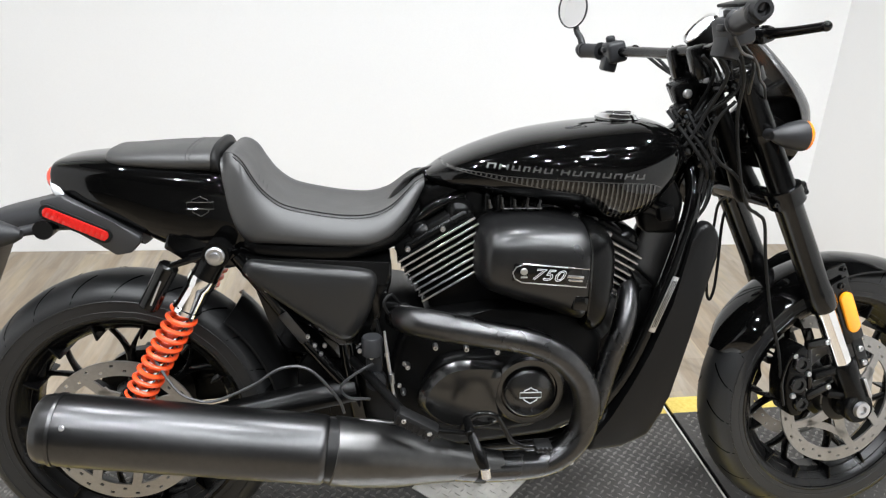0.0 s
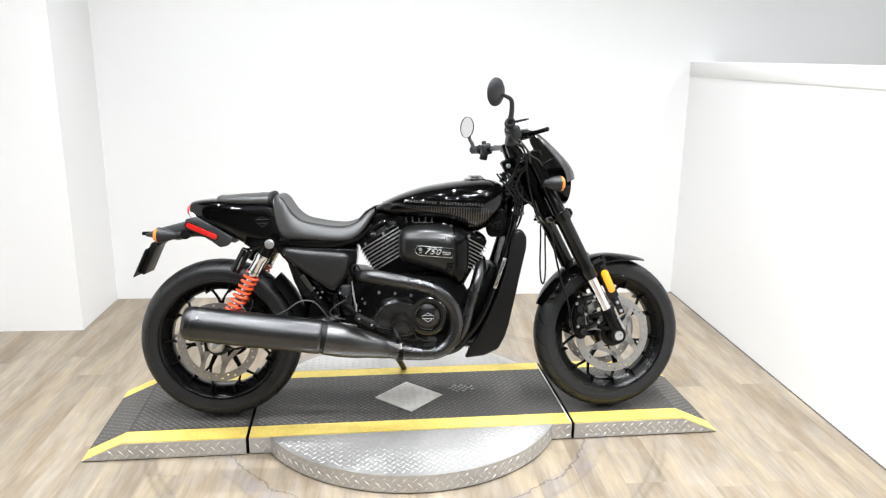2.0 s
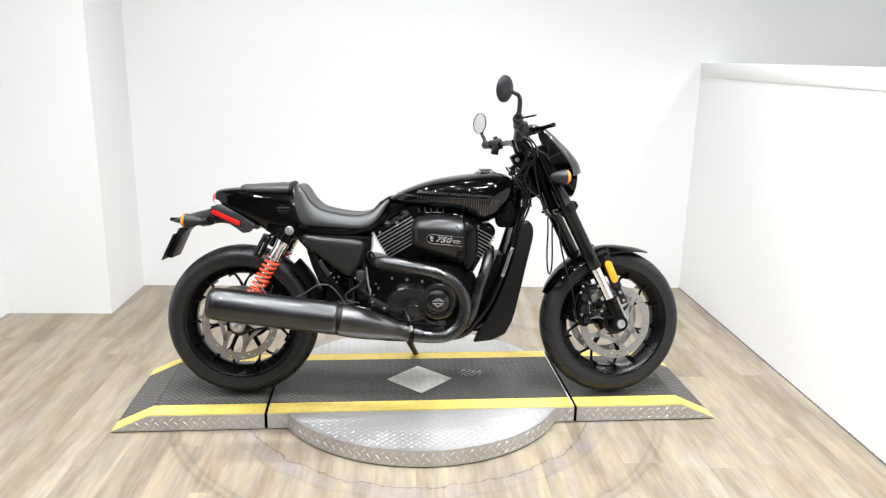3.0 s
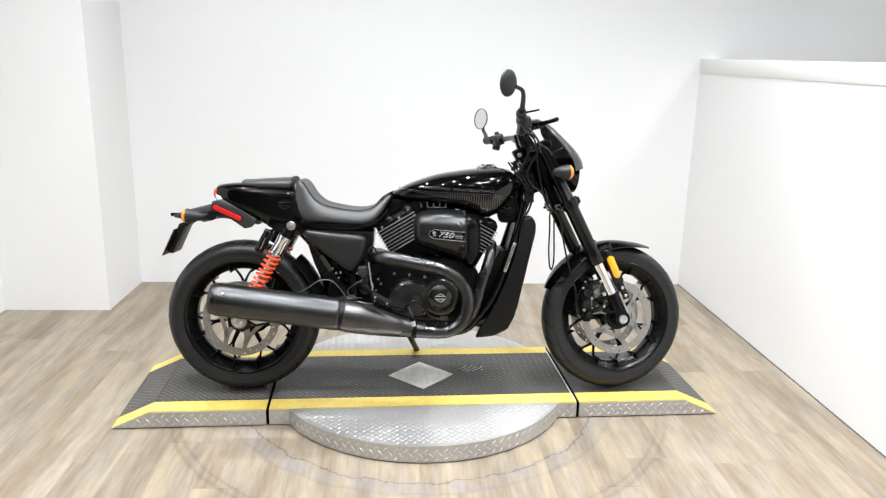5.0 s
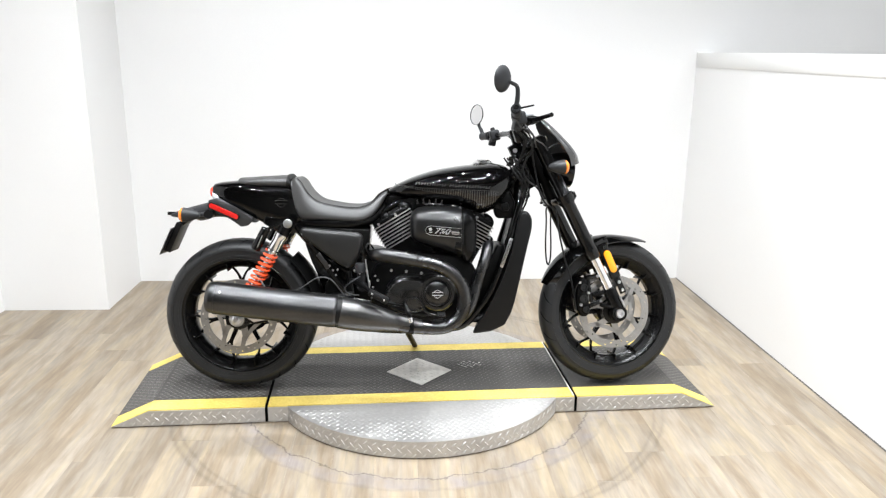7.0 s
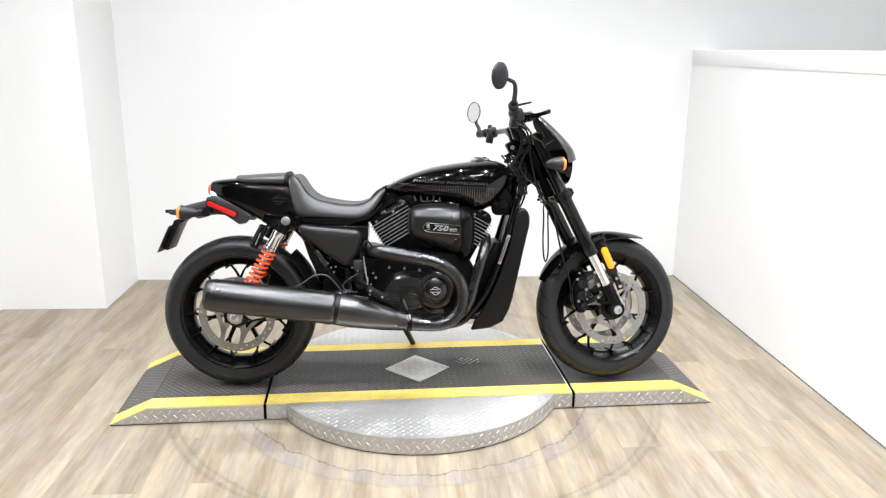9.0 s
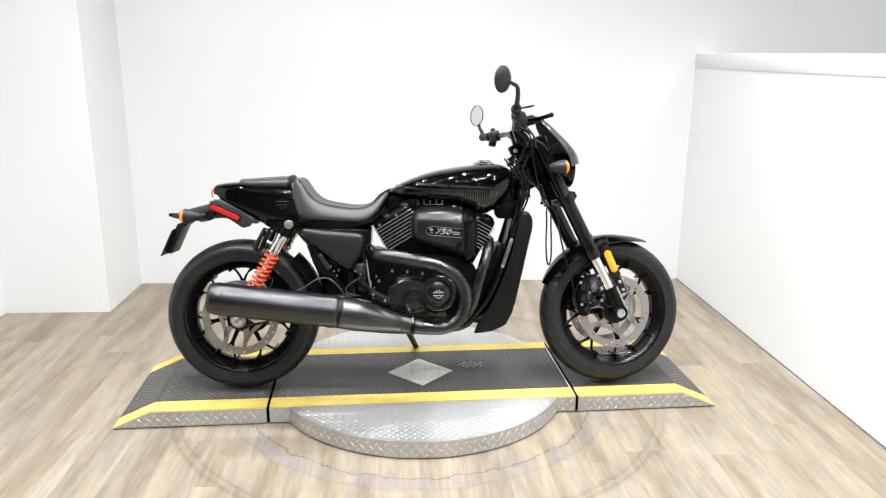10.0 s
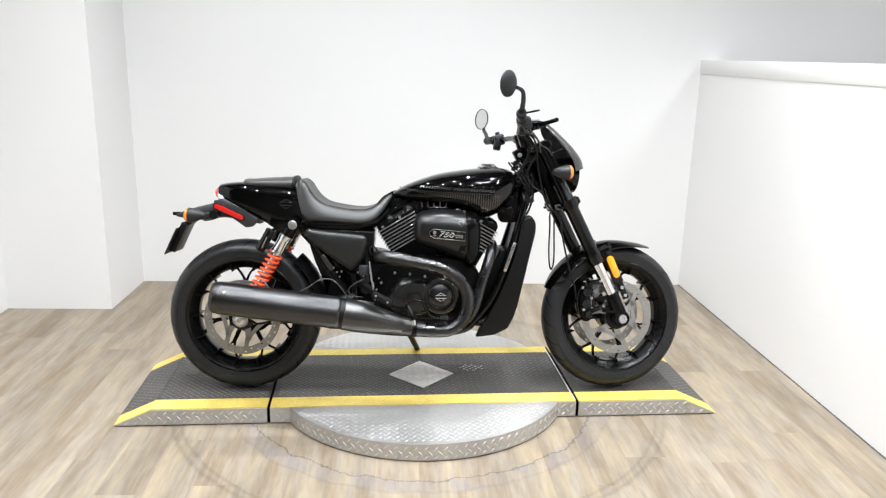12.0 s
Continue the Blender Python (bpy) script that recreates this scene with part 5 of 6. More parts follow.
part("heat_plate", bm, CONEM, bike, "scuffed steel plate on the frame tube")
bolts("frame_bolt", [(0.268, -0.148, 0.636), (0.283, -0.148, 0.622), (0.300, -0.148, 0.604), (0.372, -0.147, 0.510), (0.385, -0.147, 0.492), (0.396, -0.147, 0.474)], 0.0042, STEEL, bike, "small silver bolt on the frame")
bm = bmesh.new()
strut(bm, (1.086, -0.1295, 0.616), (1.048, -0.1295, 0.500), 0.003, 0.013, 0.001)
part("frame_label", bm, STEEL, bike, "silver printed label on the down tube")
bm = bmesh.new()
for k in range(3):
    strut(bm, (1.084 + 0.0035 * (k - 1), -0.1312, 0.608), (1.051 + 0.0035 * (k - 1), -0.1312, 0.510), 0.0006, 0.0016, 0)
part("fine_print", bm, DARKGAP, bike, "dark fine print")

# engine ------------------------------------------------------------
LOW = Matrix.Translation((0.004, 0.014, -0.016))
bm = bmesh.new()
prism(bm, [(0.522, 0.40), (0.545, 0.505), (0.60, 0.545), (0.72, 0.56), (0.885, 0.560), (0.945, 0.500), (0.950, 0.40), (0.930, 0.325), (0.85, 0.285), (0.66, 0.262), (0.55, 0.30)], -0.150, 0.150, 0.018, 3)
block(bm, (0.30, 0.17, 0.04), pose(0.74, 0, 0.258), 0.012)
engine = part("engine_case", bm, CASE, bike, "black engine case")
bm = bmesh.new()
prism(bm, [(0.578, 0.400), (0.588, 0.446), (0.612, 0.483), (0.655, 0.496), (0.735, 0.494), (0.775, 0.500), (0.835, 0.478), (0.862, 0.43), (0.852, 0.37), (0.81, 0.335), (0.74, 0.322), (0.65, 0.334), (0.600, 0.358)], -0.149, -0.190, 0.013, 4, 0.96)
part("clutch_cover", bm, CASE, engine, "black clutch cover", LOW)
bm = bmesh.new()
dome(bm, [(0.570, 0.404), (0.590, 0.448), (0.625, 0.480), (0.680, 0.490), (0.752, 0.482), (0.738, 0.440), (0.734, 0.400), (0.752, 0.350), (0.683, 0.341), (0.620, 0.350), (0.585, 0.376)], [(-0.180, 1.0), (-0.194, 1.0), (-0.197, 0.985), (-0.2105, 0.85), (-0.2125, 0.825), (-0.2135, 0.6), (-0.2137, 0.1)])
part("side_cover_boss", bm, BOSS, engine, "raised black side cover", LOW)
bm = bmesh.new()
lathe(bm, [(0.185, 0.072), (0.206, 0.071), (0.211, 0.066), (0.211, 0.055), (0.203, 0.053), (0.203, 0.0495), (0.218, 0.049), (0.222, 0.044), (0.2235, 0.0)], (0.788, 0, 0.425), (0, -1, 0), 56)
part("round_cover", bm, BOSS, engine, "round black cover with a pale shield badge", LOW)
bm = bmesh.new()
shield(bm, (0.788, -0.2245, 0.425), 1.0, 0.0012)
part("cover_badge", bm, WHITEL, engine, "pale shield badge", LOW)
bolts("case_bolt", [(x, -0.1495, z) for x, z in ((0.566, 0.452), (0.562, 0.418), (0.577, 0.395), (0.612, 0.512), (0.660, 0.516), (0.705, 0.512), (0.873, 0.455), (0.878, 0.385))], 0.0062, STEEL, engine, "silver case bolt", h=0.008, m=LOW)
bm = bmesh.new()
lathe(bm, [(0.149, 0.0), (0.149, 0.10), (0.185, 0.095), (0.19, 0.08), (0.19, 0)], (0.80, 0, 0.41), (0, 1, 0), 40)
part("stator_cover", bm, SEMI, engine, "round black cover")


bolts("case_bolt", [(0.671, -0.165, 0.491), (0.730, -0.165, 0.484), (0.846, -0.165, 0.452), (0.560, -0.165, 0.456), (0.552, -0.165, 0.402), (0.612, -0.165, 0.495)], 0.0055, STEEL, engine, "silver case bolt", h=0.016)


def cylinder_bank(c, lean, bumps, label):
    """Finned cylinder and head; c middle of the fins, lean degrees back (+) or ahead (-)."""
    R = Matrix.Translation(c) @ Matrix.Rotation(radians(-lean), 4, "Y")
    bm = bmesh.new()
    block(bm, (0.160, 0.190, 0.25), R @ pose(0, 0, -0.05), 0.012)
    cyl = part("cylinder", bm, CASE, bike, label)
    bm = bmesh.new()
    block(bm, (0.168, 0.236, 0.0045), None, 0.0008, 1)
    bm2 = bmesh.new()
    block(bm2, (0.170, 0.0015, 0.0038), None, 0.0004, 1)
    for k in range(8):
        z = -0.046 + k * 0.0132
        if k == 0:
            fin = part("cooling_fin", bm, SATIN, cyl, "black cooling fin", R @ pose(0, 0, z))
            edge = part("fin_edge", bm2, STEEL, cyl, "machined bright fin edge", R @ pose(0, -0.1188, z))
        else:
            share("cooling_fin", fin.data, cyl, R @ pose(0, 0, z))
            share("fin_edge", edge.data, cyl, R @ pose(0, -0.1188, z))
    bm = bmesh.new()
    block(bm, (0.140, 0.205, 0.022), R @ pose(0.008, 0, 0.055), 0.008, 3)
    for dx in bumps:
        lathe(bm, [(-0.098, 0), (-0.098, 0.014), (-0.092, 0.023), (-0.080, 0.028), (0.080, 0.028), (0.092, 0.023), (0.098, 0.014), (0.098, 0)], R @ Vector((dx, 0, 0.058)), (0, 1, 0), 24)
    part("cylinder_head", bm, SATIN, cyl, "black cylinder head and rocker covers")
    bolts("head_bolt", [R @ Vector((dx, -0.1025, 0.056)) for dx in (bumps[0] - 0.034, sum(bumps) / 2)], 0.0055, STEEL, cyl, "silver head bolt", h=0.010)
    return cyl


cylinder_bank((0.638, 0, 0.649), 31.0, (-0.022, 0.064), "rear black finned cylinder with bright fin edges")
cylinder_bank((0.920, 0, 0.650), -28.5, (-0.040, 0.050), "front black finned cylinder with bright fin edges")
bm = bmesh.new()
block(bm, (0.14, 0.12, 0.07), pose(0.785, 0, 0.725), 0.015)
block(bm, (0.075, 0.150, 0.095), pose(0.700, 0, 0.735, 0, 20, 0), 0.012)
for k in range(5):
    lathe(bm, [(0, 0.006), (0.03, 0.006), (0.032, 0.004), (0.032, 0)], (0.712 + 0.024 * k, -0.095, 0.742), (0, 0, 1), 10)
block(bm, (0.130, 0.100, 0.075), pose(0.645, 0, 0.752, 0, -18, 0), 0.012)
part("throttle_body", bm, SATIN, bike, "black throttle body between the cylinders")
bm = bmesh.new()
for k in range(5):
    lathe(bm, [(0, 0.0042), (0.006, 0.0042), (0.006, 0.0026), (0.016 + 0.004 * (k % 2), 0.0026), (0.016 + 0.004 * (k % 2), 0)], (0.716 + 0.023 * k, -0.112, 0.750), (0.1 * (k - 2), 0, 1), 8)
tube(bm, [(0.740, -0.112, 0.748), (0.770, -0.114, 0.750), (0.815, -0.112, 0.749)], 0.0016, 8, 3)
part("fuel_rail", bm, CONEM, bike, "small metal fittings above the air cleaner")

# air cleaner
bm = bmesh.new()
sloft(bm, [(0.686, -0.100, 0.050, 0.640, 0.692), (0.690, -0.101, 0.082, 0.622, 0.708), (0.700, -0.102, 0.102, 0.610, 0.722), (0.718, -0.103, 0.111, 0.600, 0.733), (0.76, -0.104, 0.116, 0.585, 0.741), (0.82, -0.104, 0.119, 0.566, 0.742), (0.868, -0.104, 0.120, 0.548, 0.737), (0.886, -0.104, 0.118, 0.545, 0.732)], 48, 3.2, 4)
air = part("air_cleaner", bm, AIRBLK, bike, "smooth black air cleaner housing with 750 badge")
bm = bmesh.new()
sloft(bm, [(0.889, -0.102, 0.117, 0.530, 0.734), (0.905, -0.101, 0.115, 0.518, 0.732), (0.925, -0.099, 0.108, 0.528, 0.724), (0.940, -0.096, 0.094, 0.560, 0.706), (0.947, -0.094, 0.058, 0.600, 0.680)], 40, 3.6, 4)
part("air_intake_cap", bm, SATIN, air, "black end cap of the air cleaner")
bm = bmesh.new()
sloft(bm, [(0.8845, -0.104, 0.1195, 0.5435, 0.7335), (0.8865, -0.104, 0.1215, 0.541, 0.736), (0.8890, -0.104, 0.1205, 0.539, 0.7355), (0.8900, -0.103, 0.117, 0.542, 0.733)], 48, 3.3, 2)
part("intake_rim", bm, PAINT, air, "gloss black rim round the intake mouth")
bm = bmesh.new()
ang = -5.0
block(bm, (0.136, 0.006, 0.034), pose(0.812, -0.2205, 0.6525, 0, -ang, 0), 0.0029, 2)
block(bm, (0.03, 0.02, 0.032), pose(0.872, -0.214, 0.598, 0, -ang, 0), 0.006, 3)
part("badge_slot", bm, PAINT, air, "gloss black badge slot")
bm = bmesh.new()
c = [(-0.069, 0.0), (-0.064, 0.011), (-0.05, 0.0172), (0.069, 0.0172), (0.069, -0.0172), (-0.05, -0.0172), (-0.064, -0.011)]
ca, sa = math.cos(radians(ang)), math.sin(radians(ang))
tube(bm, [(0.812 + x * ca - z * sa, -0.2233, 0.6525 + x * sa + z * ca) for x, z in c], 0.0012, 6, loop=True)
part("badge_rim", bm, STEEL, air, "thin bright badge rim")
bm = bmesh.new()
bolt(bm, (0.763, -0.2235, 0.6610), 0.0065, h=0.004)
block(bm, (0.012, 0.002, 0.003), pose(0.764, -0.224, 0.6500), 0.0005)
part("badge_screw", bm, STEEL, air, "small silver badge screw")
txt = bpy.data.curves.new("number_text", "FONT")
txt.body, txt.size, txt.shear, txt.align_x, txt.align_y = "750", 0.040, 0.35, "CENTER", "CENTER"
txt.fill_mode, txt.bevel_depth, txt.space_character = "NONE", 0.0007, 1.10
tmp = bpy.data.objects.new("number_text", txt)
scene.collection.objects.link(tmp)
me = bpy.data.meshes.new_from_object(tmp.evaluated_get(bpy.context.evaluated_depsgraph_get()))
bpy.data.objects.remove(tmp)
me.materials.append(WHITEL)
me.name = "badge_number"
num = share("badge_number", me, air, pose(0.806, -0.2248, 0.6530) @ Matrix.Rotation(radians(5.0), 4, "Y") @ pose(0, 0, 0, 90, 0, 0) @ Matrix.Diagonal((0.90, 0.72, 1, 1)))
tagged(num, "pale 750 numerals")
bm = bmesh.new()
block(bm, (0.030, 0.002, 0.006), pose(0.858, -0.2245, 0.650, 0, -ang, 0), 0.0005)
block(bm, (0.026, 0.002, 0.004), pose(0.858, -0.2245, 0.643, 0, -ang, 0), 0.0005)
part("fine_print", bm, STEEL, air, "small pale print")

# exhaust ------------------------------------------------------------
bm = bmesh.new()
tube(bm, [(0.536, -0.150, 0.548), (0.550, -0.180, 0.556), (0.588, -0.214, 0.560), (0.69, -0.230, 0.546), (0.775, -0.235, 0.530), (0.832, -0.236, 0.504), (0.876, -0.236, 0.460), (0.895, -0.236, 0.404), (0.886, -0.238, 0.344), (0.850, -0.243, 0.302), (0.800, -0.250, 0.286), (0.70, -0.268, 0.294), (0.61, -0.283, 0.314)],
     [0.021, 0.025, 0.027, 0.0255, 0.0245, 0.025, 0.0255, 0.0265, 0.0265, 0.027, 0.027, 0.028, 0.03], 24, 6)
exhaust = part("exhaust_header", bm, PIPE, bike, "curved black rear exhaust header")
bm = bmesh.new()
tube(bm, [(1.00, -0.06, 0.600), (0.992, -0.13, 0.578), (0.974, -0.165, 0.525), (0.948, -0.172, 0.44), (0.925, -0.185, 0.36), (0.890, -0.205, 0.318), (0.840, -0.225, 0.300), (0.78, -0.240, 0.294)], 0.0215, 20, 6)
part("exhaust_header", bm, PIPE, bike, "curved black front exhaust header")


def along(a, b, prof, material, name, parent, label, seg=48):
    bm = bmesh.new()
    a, b = Vector(a), Vector(b)
    lathe(bm, prof, a, b - a, seg)
    return part(name, bm, material, parent, label)


MA, MB = (0.413, -0.303, 0.3610), (-0.070, -0.302, 0.4190)
muf = along(MA, MB, [(-0.002, 0.0), (-0.002, 0.054), (0.004, 0.0595), (0.012, 0.0605), (0.40, 0.0610), (0.432, 0.0605), (0.462, 0.0585), (0.474, 0.055), (0.478, 0.050), (0.474, 0.046), (0.44, 0.044), (0.44, 0)], MUFFLER, "muffler", bike, "large black cylindrical muffler")
along(MA, MB, [(0.443, 0.0585), (0.443, 0.0615), (0.449, 0.0617), (0.449, 0.0585)], MUFFLER, "muffler_end_ring", muf, "raised ring at the muffler end")
along(MA, MB, [(-0.020, 0.0), (-0.020, 0.0565), (-0.001, 0.0565), (-0.001, 0)], PLASTIC, "muffler_gap", muf, "dark joint before the muffler")
along(MA, (0.725, -0.262, 0.291), [(0.008, 0.0), (0.008, 0.057), (0.0105, 0.0600), (0.07, 0.0595), (0.075, 0.0585), (0.13, 0.0535), (0.19, 0.042), (0.24, 0.0345), (0.29, 0.0300), (0.325, 0.0285), (0.325, 0)], CONEM, "muffler_cone", muf, "dull grey tapered muffler inlet")
bolts("muffler_rivet", [(-0.003, -0.3555, 0.4455)], 0.0045, STEEL, muf, "small bright rivet", (0, -0.85, 0.5), 0.003)
bm = bmesh.new()
lathe(bm, [(-0.010, 0.026), (-0.010, 0.0325), (0.010, 0.0325), (0.010, 0.026)], (0.690, -0.267, 0.297), (1, 0, -0.05), 28, loop=True)
part("exhaust_clamp", bm, CASE, muf, "black exhaust clamp")

# radiator, its covers and the belly panel
SHP = [(1.112, 0.690), (1.120, 0.716), (1.138, 0.727), (1.157, 0.719), (1.170, 0.694), (1.169, 0.655), (1.134, 0.500), (1.102, 0.352), (1.094, 0.316), (1.066, 0.262), (1.012, 0.235), (0.935, 0.226), (0.952, 0.262), (0.985, 0.312), (1.020, 0.380), (1.055, 0.460), (1.088, 0.560)]
bm = bmesh.new()
prism(bm, SHP, -0.096, -0.128, 0.010, 3, 0.985)
rad = part("radiator_cover", bm, PLASTIC, bike, "matte black radiator side cover")
bm = bmesh.new()
prism(bm, SHP, 0.096, 0.128, 0.010, 3, 0.985)
part("radiator_cover", bm, PLASTIC, bike, "matte black radiator side cover")
bm = bmesh.new()
strut(bm, (1.128, 0, 0.69), (1.045, 0, 0.33), 0.19, 0.060, 0.004)
part("radiator", bm, CASE, bike, "black radiator core")
bm = bmesh.new()
block(bm, (0.11, 0.19, 0.035), pose(1.02, 0, 0.262, 0, -14, 0), 0.01)
part("belly_panel", bm, CASE, bike, "black belly panel")

bm = bmesh.new()
prism(bm, [(0.895, 0.275), (0.955, 0.262), (1.035, 0.345), (1.052, 0.46), (1.068, 0.58), (1.035, 0.585), (0.985, 0.47), (0.90, 0.40)], -0.075, 0.075, 0.01)
part("engine_front", bm, CASE, bike, "black front of the engine and coolant pipes")
bm = bmesh.new()
prism(bm, [(0.405, 0.30), (0.405, 0.42), (0.425, 0.505), (0.50, 0.565), (0.56, 0.56), (0.60, 0.54), (0.60, 0.30), (0.50, 0.25)], -0.105, 0.105, 0.012)
part("gearbox", bm, CASE, bike, "black gearbox housing")
bm = bmesh.new()
prism(bm, [(0.345, 0.25), (0.345, 0.42), (0.375, 0.47), (0.47, 0.49), (0.48, 0.25)], -0.098, -0.060, 0.008)
part("pivot_plate", bm, CASE, bike, "black cast swingarm pivot plate")
bm = bmesh.new()
tube(bm, [(1.00, -0.07, 0.745), (1.04, -0.08, 0.742), (1.085, -0.07, 0.715)], 0.013, 12, 4)
part("coolant_hose", bm, RUBBER2, bike, "black coolant hose")
bm = bmesh.new()
tube(bm, [(0.90, -0.10, 0.30), (0.96, -0.10, 0.285), (1.03, -0.085, 0.33)], 0.014, 12, 4)
part("coolant_hose", bm, RUBBER2, bike, "black coolant hose")

# rider controls on the near side --------------------------------------
bm = bmesh.new()
strut(bm, (0.534, -0.322, 0.440), (0.604, -0.330, 0.404), 0.034, 0.024, 0.007)
peg = part("foot_peg", bm, RUBBER2, bike, "ribbed black rubber foot peg")
bm = bmesh.new()
for k in range(7):
    t = k / 6
    strut(bm, (0.540 + 0.058 * t - 0.003, -0.339 - 0.008 * t, 0.444 - 0.032 * t), (0.540 + 0.058 * t - 0.009, -0.339 - 0.008 * t, 0.430 - 0.032 * t), 0.003, 0.004, 0)
part("peg_rib", bm, RUBBER2, peg, "rubber ribs on the peg", kind="stuff")
bolts("peg_stud", [(0.546, -0.3395, 0.434), (0.590, -0.346, 0.412)], 0.0042, STEEL, peg, "silver stud", h=0.003)
bm = bmesh.new()
tube(bm, [(0.455, -0.13, 0.45), (0.50, -0.22, 0.445), (0.548, -0.315, 0.434)], 0.009, 10, 3)
strut(bm, (0.50, -0.165, 0.55), (0.540, -0.20, 0.395), 0.008, 0.008, 0.003)
strut(bm, (0.60, -0.300, 0.392), (0.662, -0.290, 0.378), 0.012, 0.008, 0.003)
part("peg_bracket", bm, CASE, bike, "black foot peg bracket")
bm = bmesh.new()
tube(bm, [(0.515, -0.212, 0.545), (0.522, -0.218, 0.49), (0.532, -0.222, 0.425), (0.540, -0.225, 0.395)], [0.0022, 0.0036, 0.0030, 0.0022], 10, 2)
lathe(bm, [(-0.003, 0.0048), (0.003, 0.0048)], (0.520, -0.216, 0.500), (0.1, 0, -1), 10)
lathe(bm, [(-0.010, 0.0050), (0.010, 0.0050)], (0.529, -0.221, 0.455), (0.1, 0, -1), 10)
part("master_rod", bm, STEEL, bike, "silver rear brake push rod")
bm = bmesh.new()
lathe(bm, [(-0.02, 0), (-0.02, 0.0185), (0.012, 0.0195), (0.016, 0.017), (0.016, 0)], (0.493, -0.190, 0.510), (0, 0, 1), 22)
lathe(bm, [(0, 0), (0, 0.020), (0.018, 0.019), (0.020, 0.012), (0.020, 0)], (0.500, -0.175, 0.434), (0, -1, 0), 22)
block(bm, (0.032, 0.03, 0.05), pose(0.497, -0.175, 0.475), 0.006)
part("brake_reservoir", bm, GREYPL, bike, "black rear brake fluid reservoir")
bolts("bracket_bolt", [(0.470, -0.19, 0.498), (0.492, -0.195, 0.487), (0.552, -0.21, 0.480), (0.543, -0.21, 0.436), (0.404, -0.16, 0.497)], 0.0042, STEEL, bike, "silver bracket bolt")
bm = bmesh.new()
tube(bm, [(0.650, -0.262, 0.365), (0.664, -0.268, 0.388), (0.684, -0.272, 0.406), (0.714, -0.275, 0.404), (0.732, -0.277, 0.378), (0.746, -0.279, 0.354), (0.768, -0.28, 0.343), (0.79, -0.28, 0.342)], 0.0052, 10, 4)
pedal = part("brake_pedal", bm, SEMI, bike, "curved black rear brake pedal")
bm = bmesh.new()
block(bm, (0.032, 0.035, 0.012), pose(0.803, -0.282, 0.344), 0.004)
part("pedal_pad", bm, RUBBER2, pedal, "ribbed rubber pedal pad")
bm = bmesh.new()
for i in range(4):
    for j in range(2):
        ball(bm, (0.792 + i * 0.0078, -0.2995, 0.341 + j * 0.0065), 0.0023)
part("pad_stud", bm, GREYPL, pedal, "small pad studs", kind="stuff")
bm = bmesh.new()
tube(bm, [(0.664, -0.262, 0.392), (0.664, -0.315, 0.396), (0.672, -0.342, 0.380), (0.680, -0.352, 0.362), (0.686, -0.357, 0.346)], [0.008, 0.009, 0.010, 0.011, 0.008], 12, 3, flat=0.7)
bolt(bm, (0.661, -0.322, 0.398), 0.007, h=0.006)
foot = part("passenger_peg", bm, SATIN, bike, "folded black peg hanging by the exhaust")
bm = bmesh.new()
lathe(bm, [(0, 0), (0, 0.009), (0.018, 0.0085), (0.020, 0.005), (0.020, 0)], (0.686, -0.357, 0.349), (0.15, -0.1, -1), 12)
part("peg_tip", bm, ALU, foot, "bright metal peg tip")

# hoses and cables
def hose(name, pts, r, material, label, n=5):
    bm = bmesh.new()
    tube(bm, pts, r, 8, n)
    return part(name, bm, material, bike, label)


hose("brake_hose", [(0.085, -0.16, 0.49), (0.105, -0.175, 0.462), (0.135, -0.19, 0.424), (0.165, -0.198, 0.409), (0.205, -0.2, 0.406), (0.274, -0.2, 0.436), (0.326, -0.2, 0.469), (0.377, -0.2, 0.466), (0.426, -0.2, 0.41), (0.44, -0.19, 0.37)], 0.0028, BRAID, "grey braided rear brake hose")
hose("brake_hose", [(0.494, -0.2, 0.476), (0.458, -0.205, 0.455), (0.435, -0.205, 0.432), (0.449, -0.205, 0.410), (0.489, -0.2, 0.403)], 0.0027, PANEL, "grey rubber hose loop")
hose("cable", [(0.545, -0.15, 0.575), (0.528, -0.17, 0.60), (0.515, -0.18, 0.585), (0.535, -0.17, 0.555), (0.585, -0.16, 0.556)], 0.003, RUBBER2, "thin black cable loop")
bm = bmesh.new()
tube(bm, [(0.38, -0.285, 0.412), (0.43, -0.285, 0.408)], 0.0065, 12)
tube(bm, [(0.43, -0.283, 0.405), (0.49, -0.28, 0.402), (0.535, -0.275, 0.392)], 0.0048, 10)
part("oxygen_sensor", bm, CONEM, bike, "silver sensor and its lead on the exhaust")
for dx, dz in ((0.0, 0.0), (0.012, 0.006)):
    hose("cable", [(1.06 + dx, -0.06, 0.93), (1.10 + dx, -0.10, 0.87 + dz), (1.135 + dx, -0.10, 0.82), (1.155 + dx, -0.05, 0.77 + dz)], 0.0038, RUBBER2, "black control cable")
hose("brake_line", [(1.12, -0.20, 1.05), (1.150, -0.17, 1.00), (1.165, -0.135, 0.92), (1.195, -0.125, 0.80), (1.223, -0.110, 0.752), (1.247, -0.105, 0.736), (1.266, -0.102, 0.716), (1.280, -0.102, 0.640), (1.306, -0.104, 0.530), (1.333, -0.110, 0.445), (1.345, -0.115, 0.385)], 0.0036, RUBBER2, "black front brake line")
hose("cable", [(1.262, 0.02, 0.755), (1.262, 0.09, 0.715), (1.268, 0.115, 0.66), (1.268, 0.12, 0.56), (1.273, 0.12, 0.495), (1.282, 0.12, 0.473), (1.290, 0.12, 0.50), (1.291, 0.12, 0.56), (1.285, 0.11, 0.68), (1.28, 0.05, 0.76)], 0.0034, RUBBER2, "black cable loop hanging behind the fork")
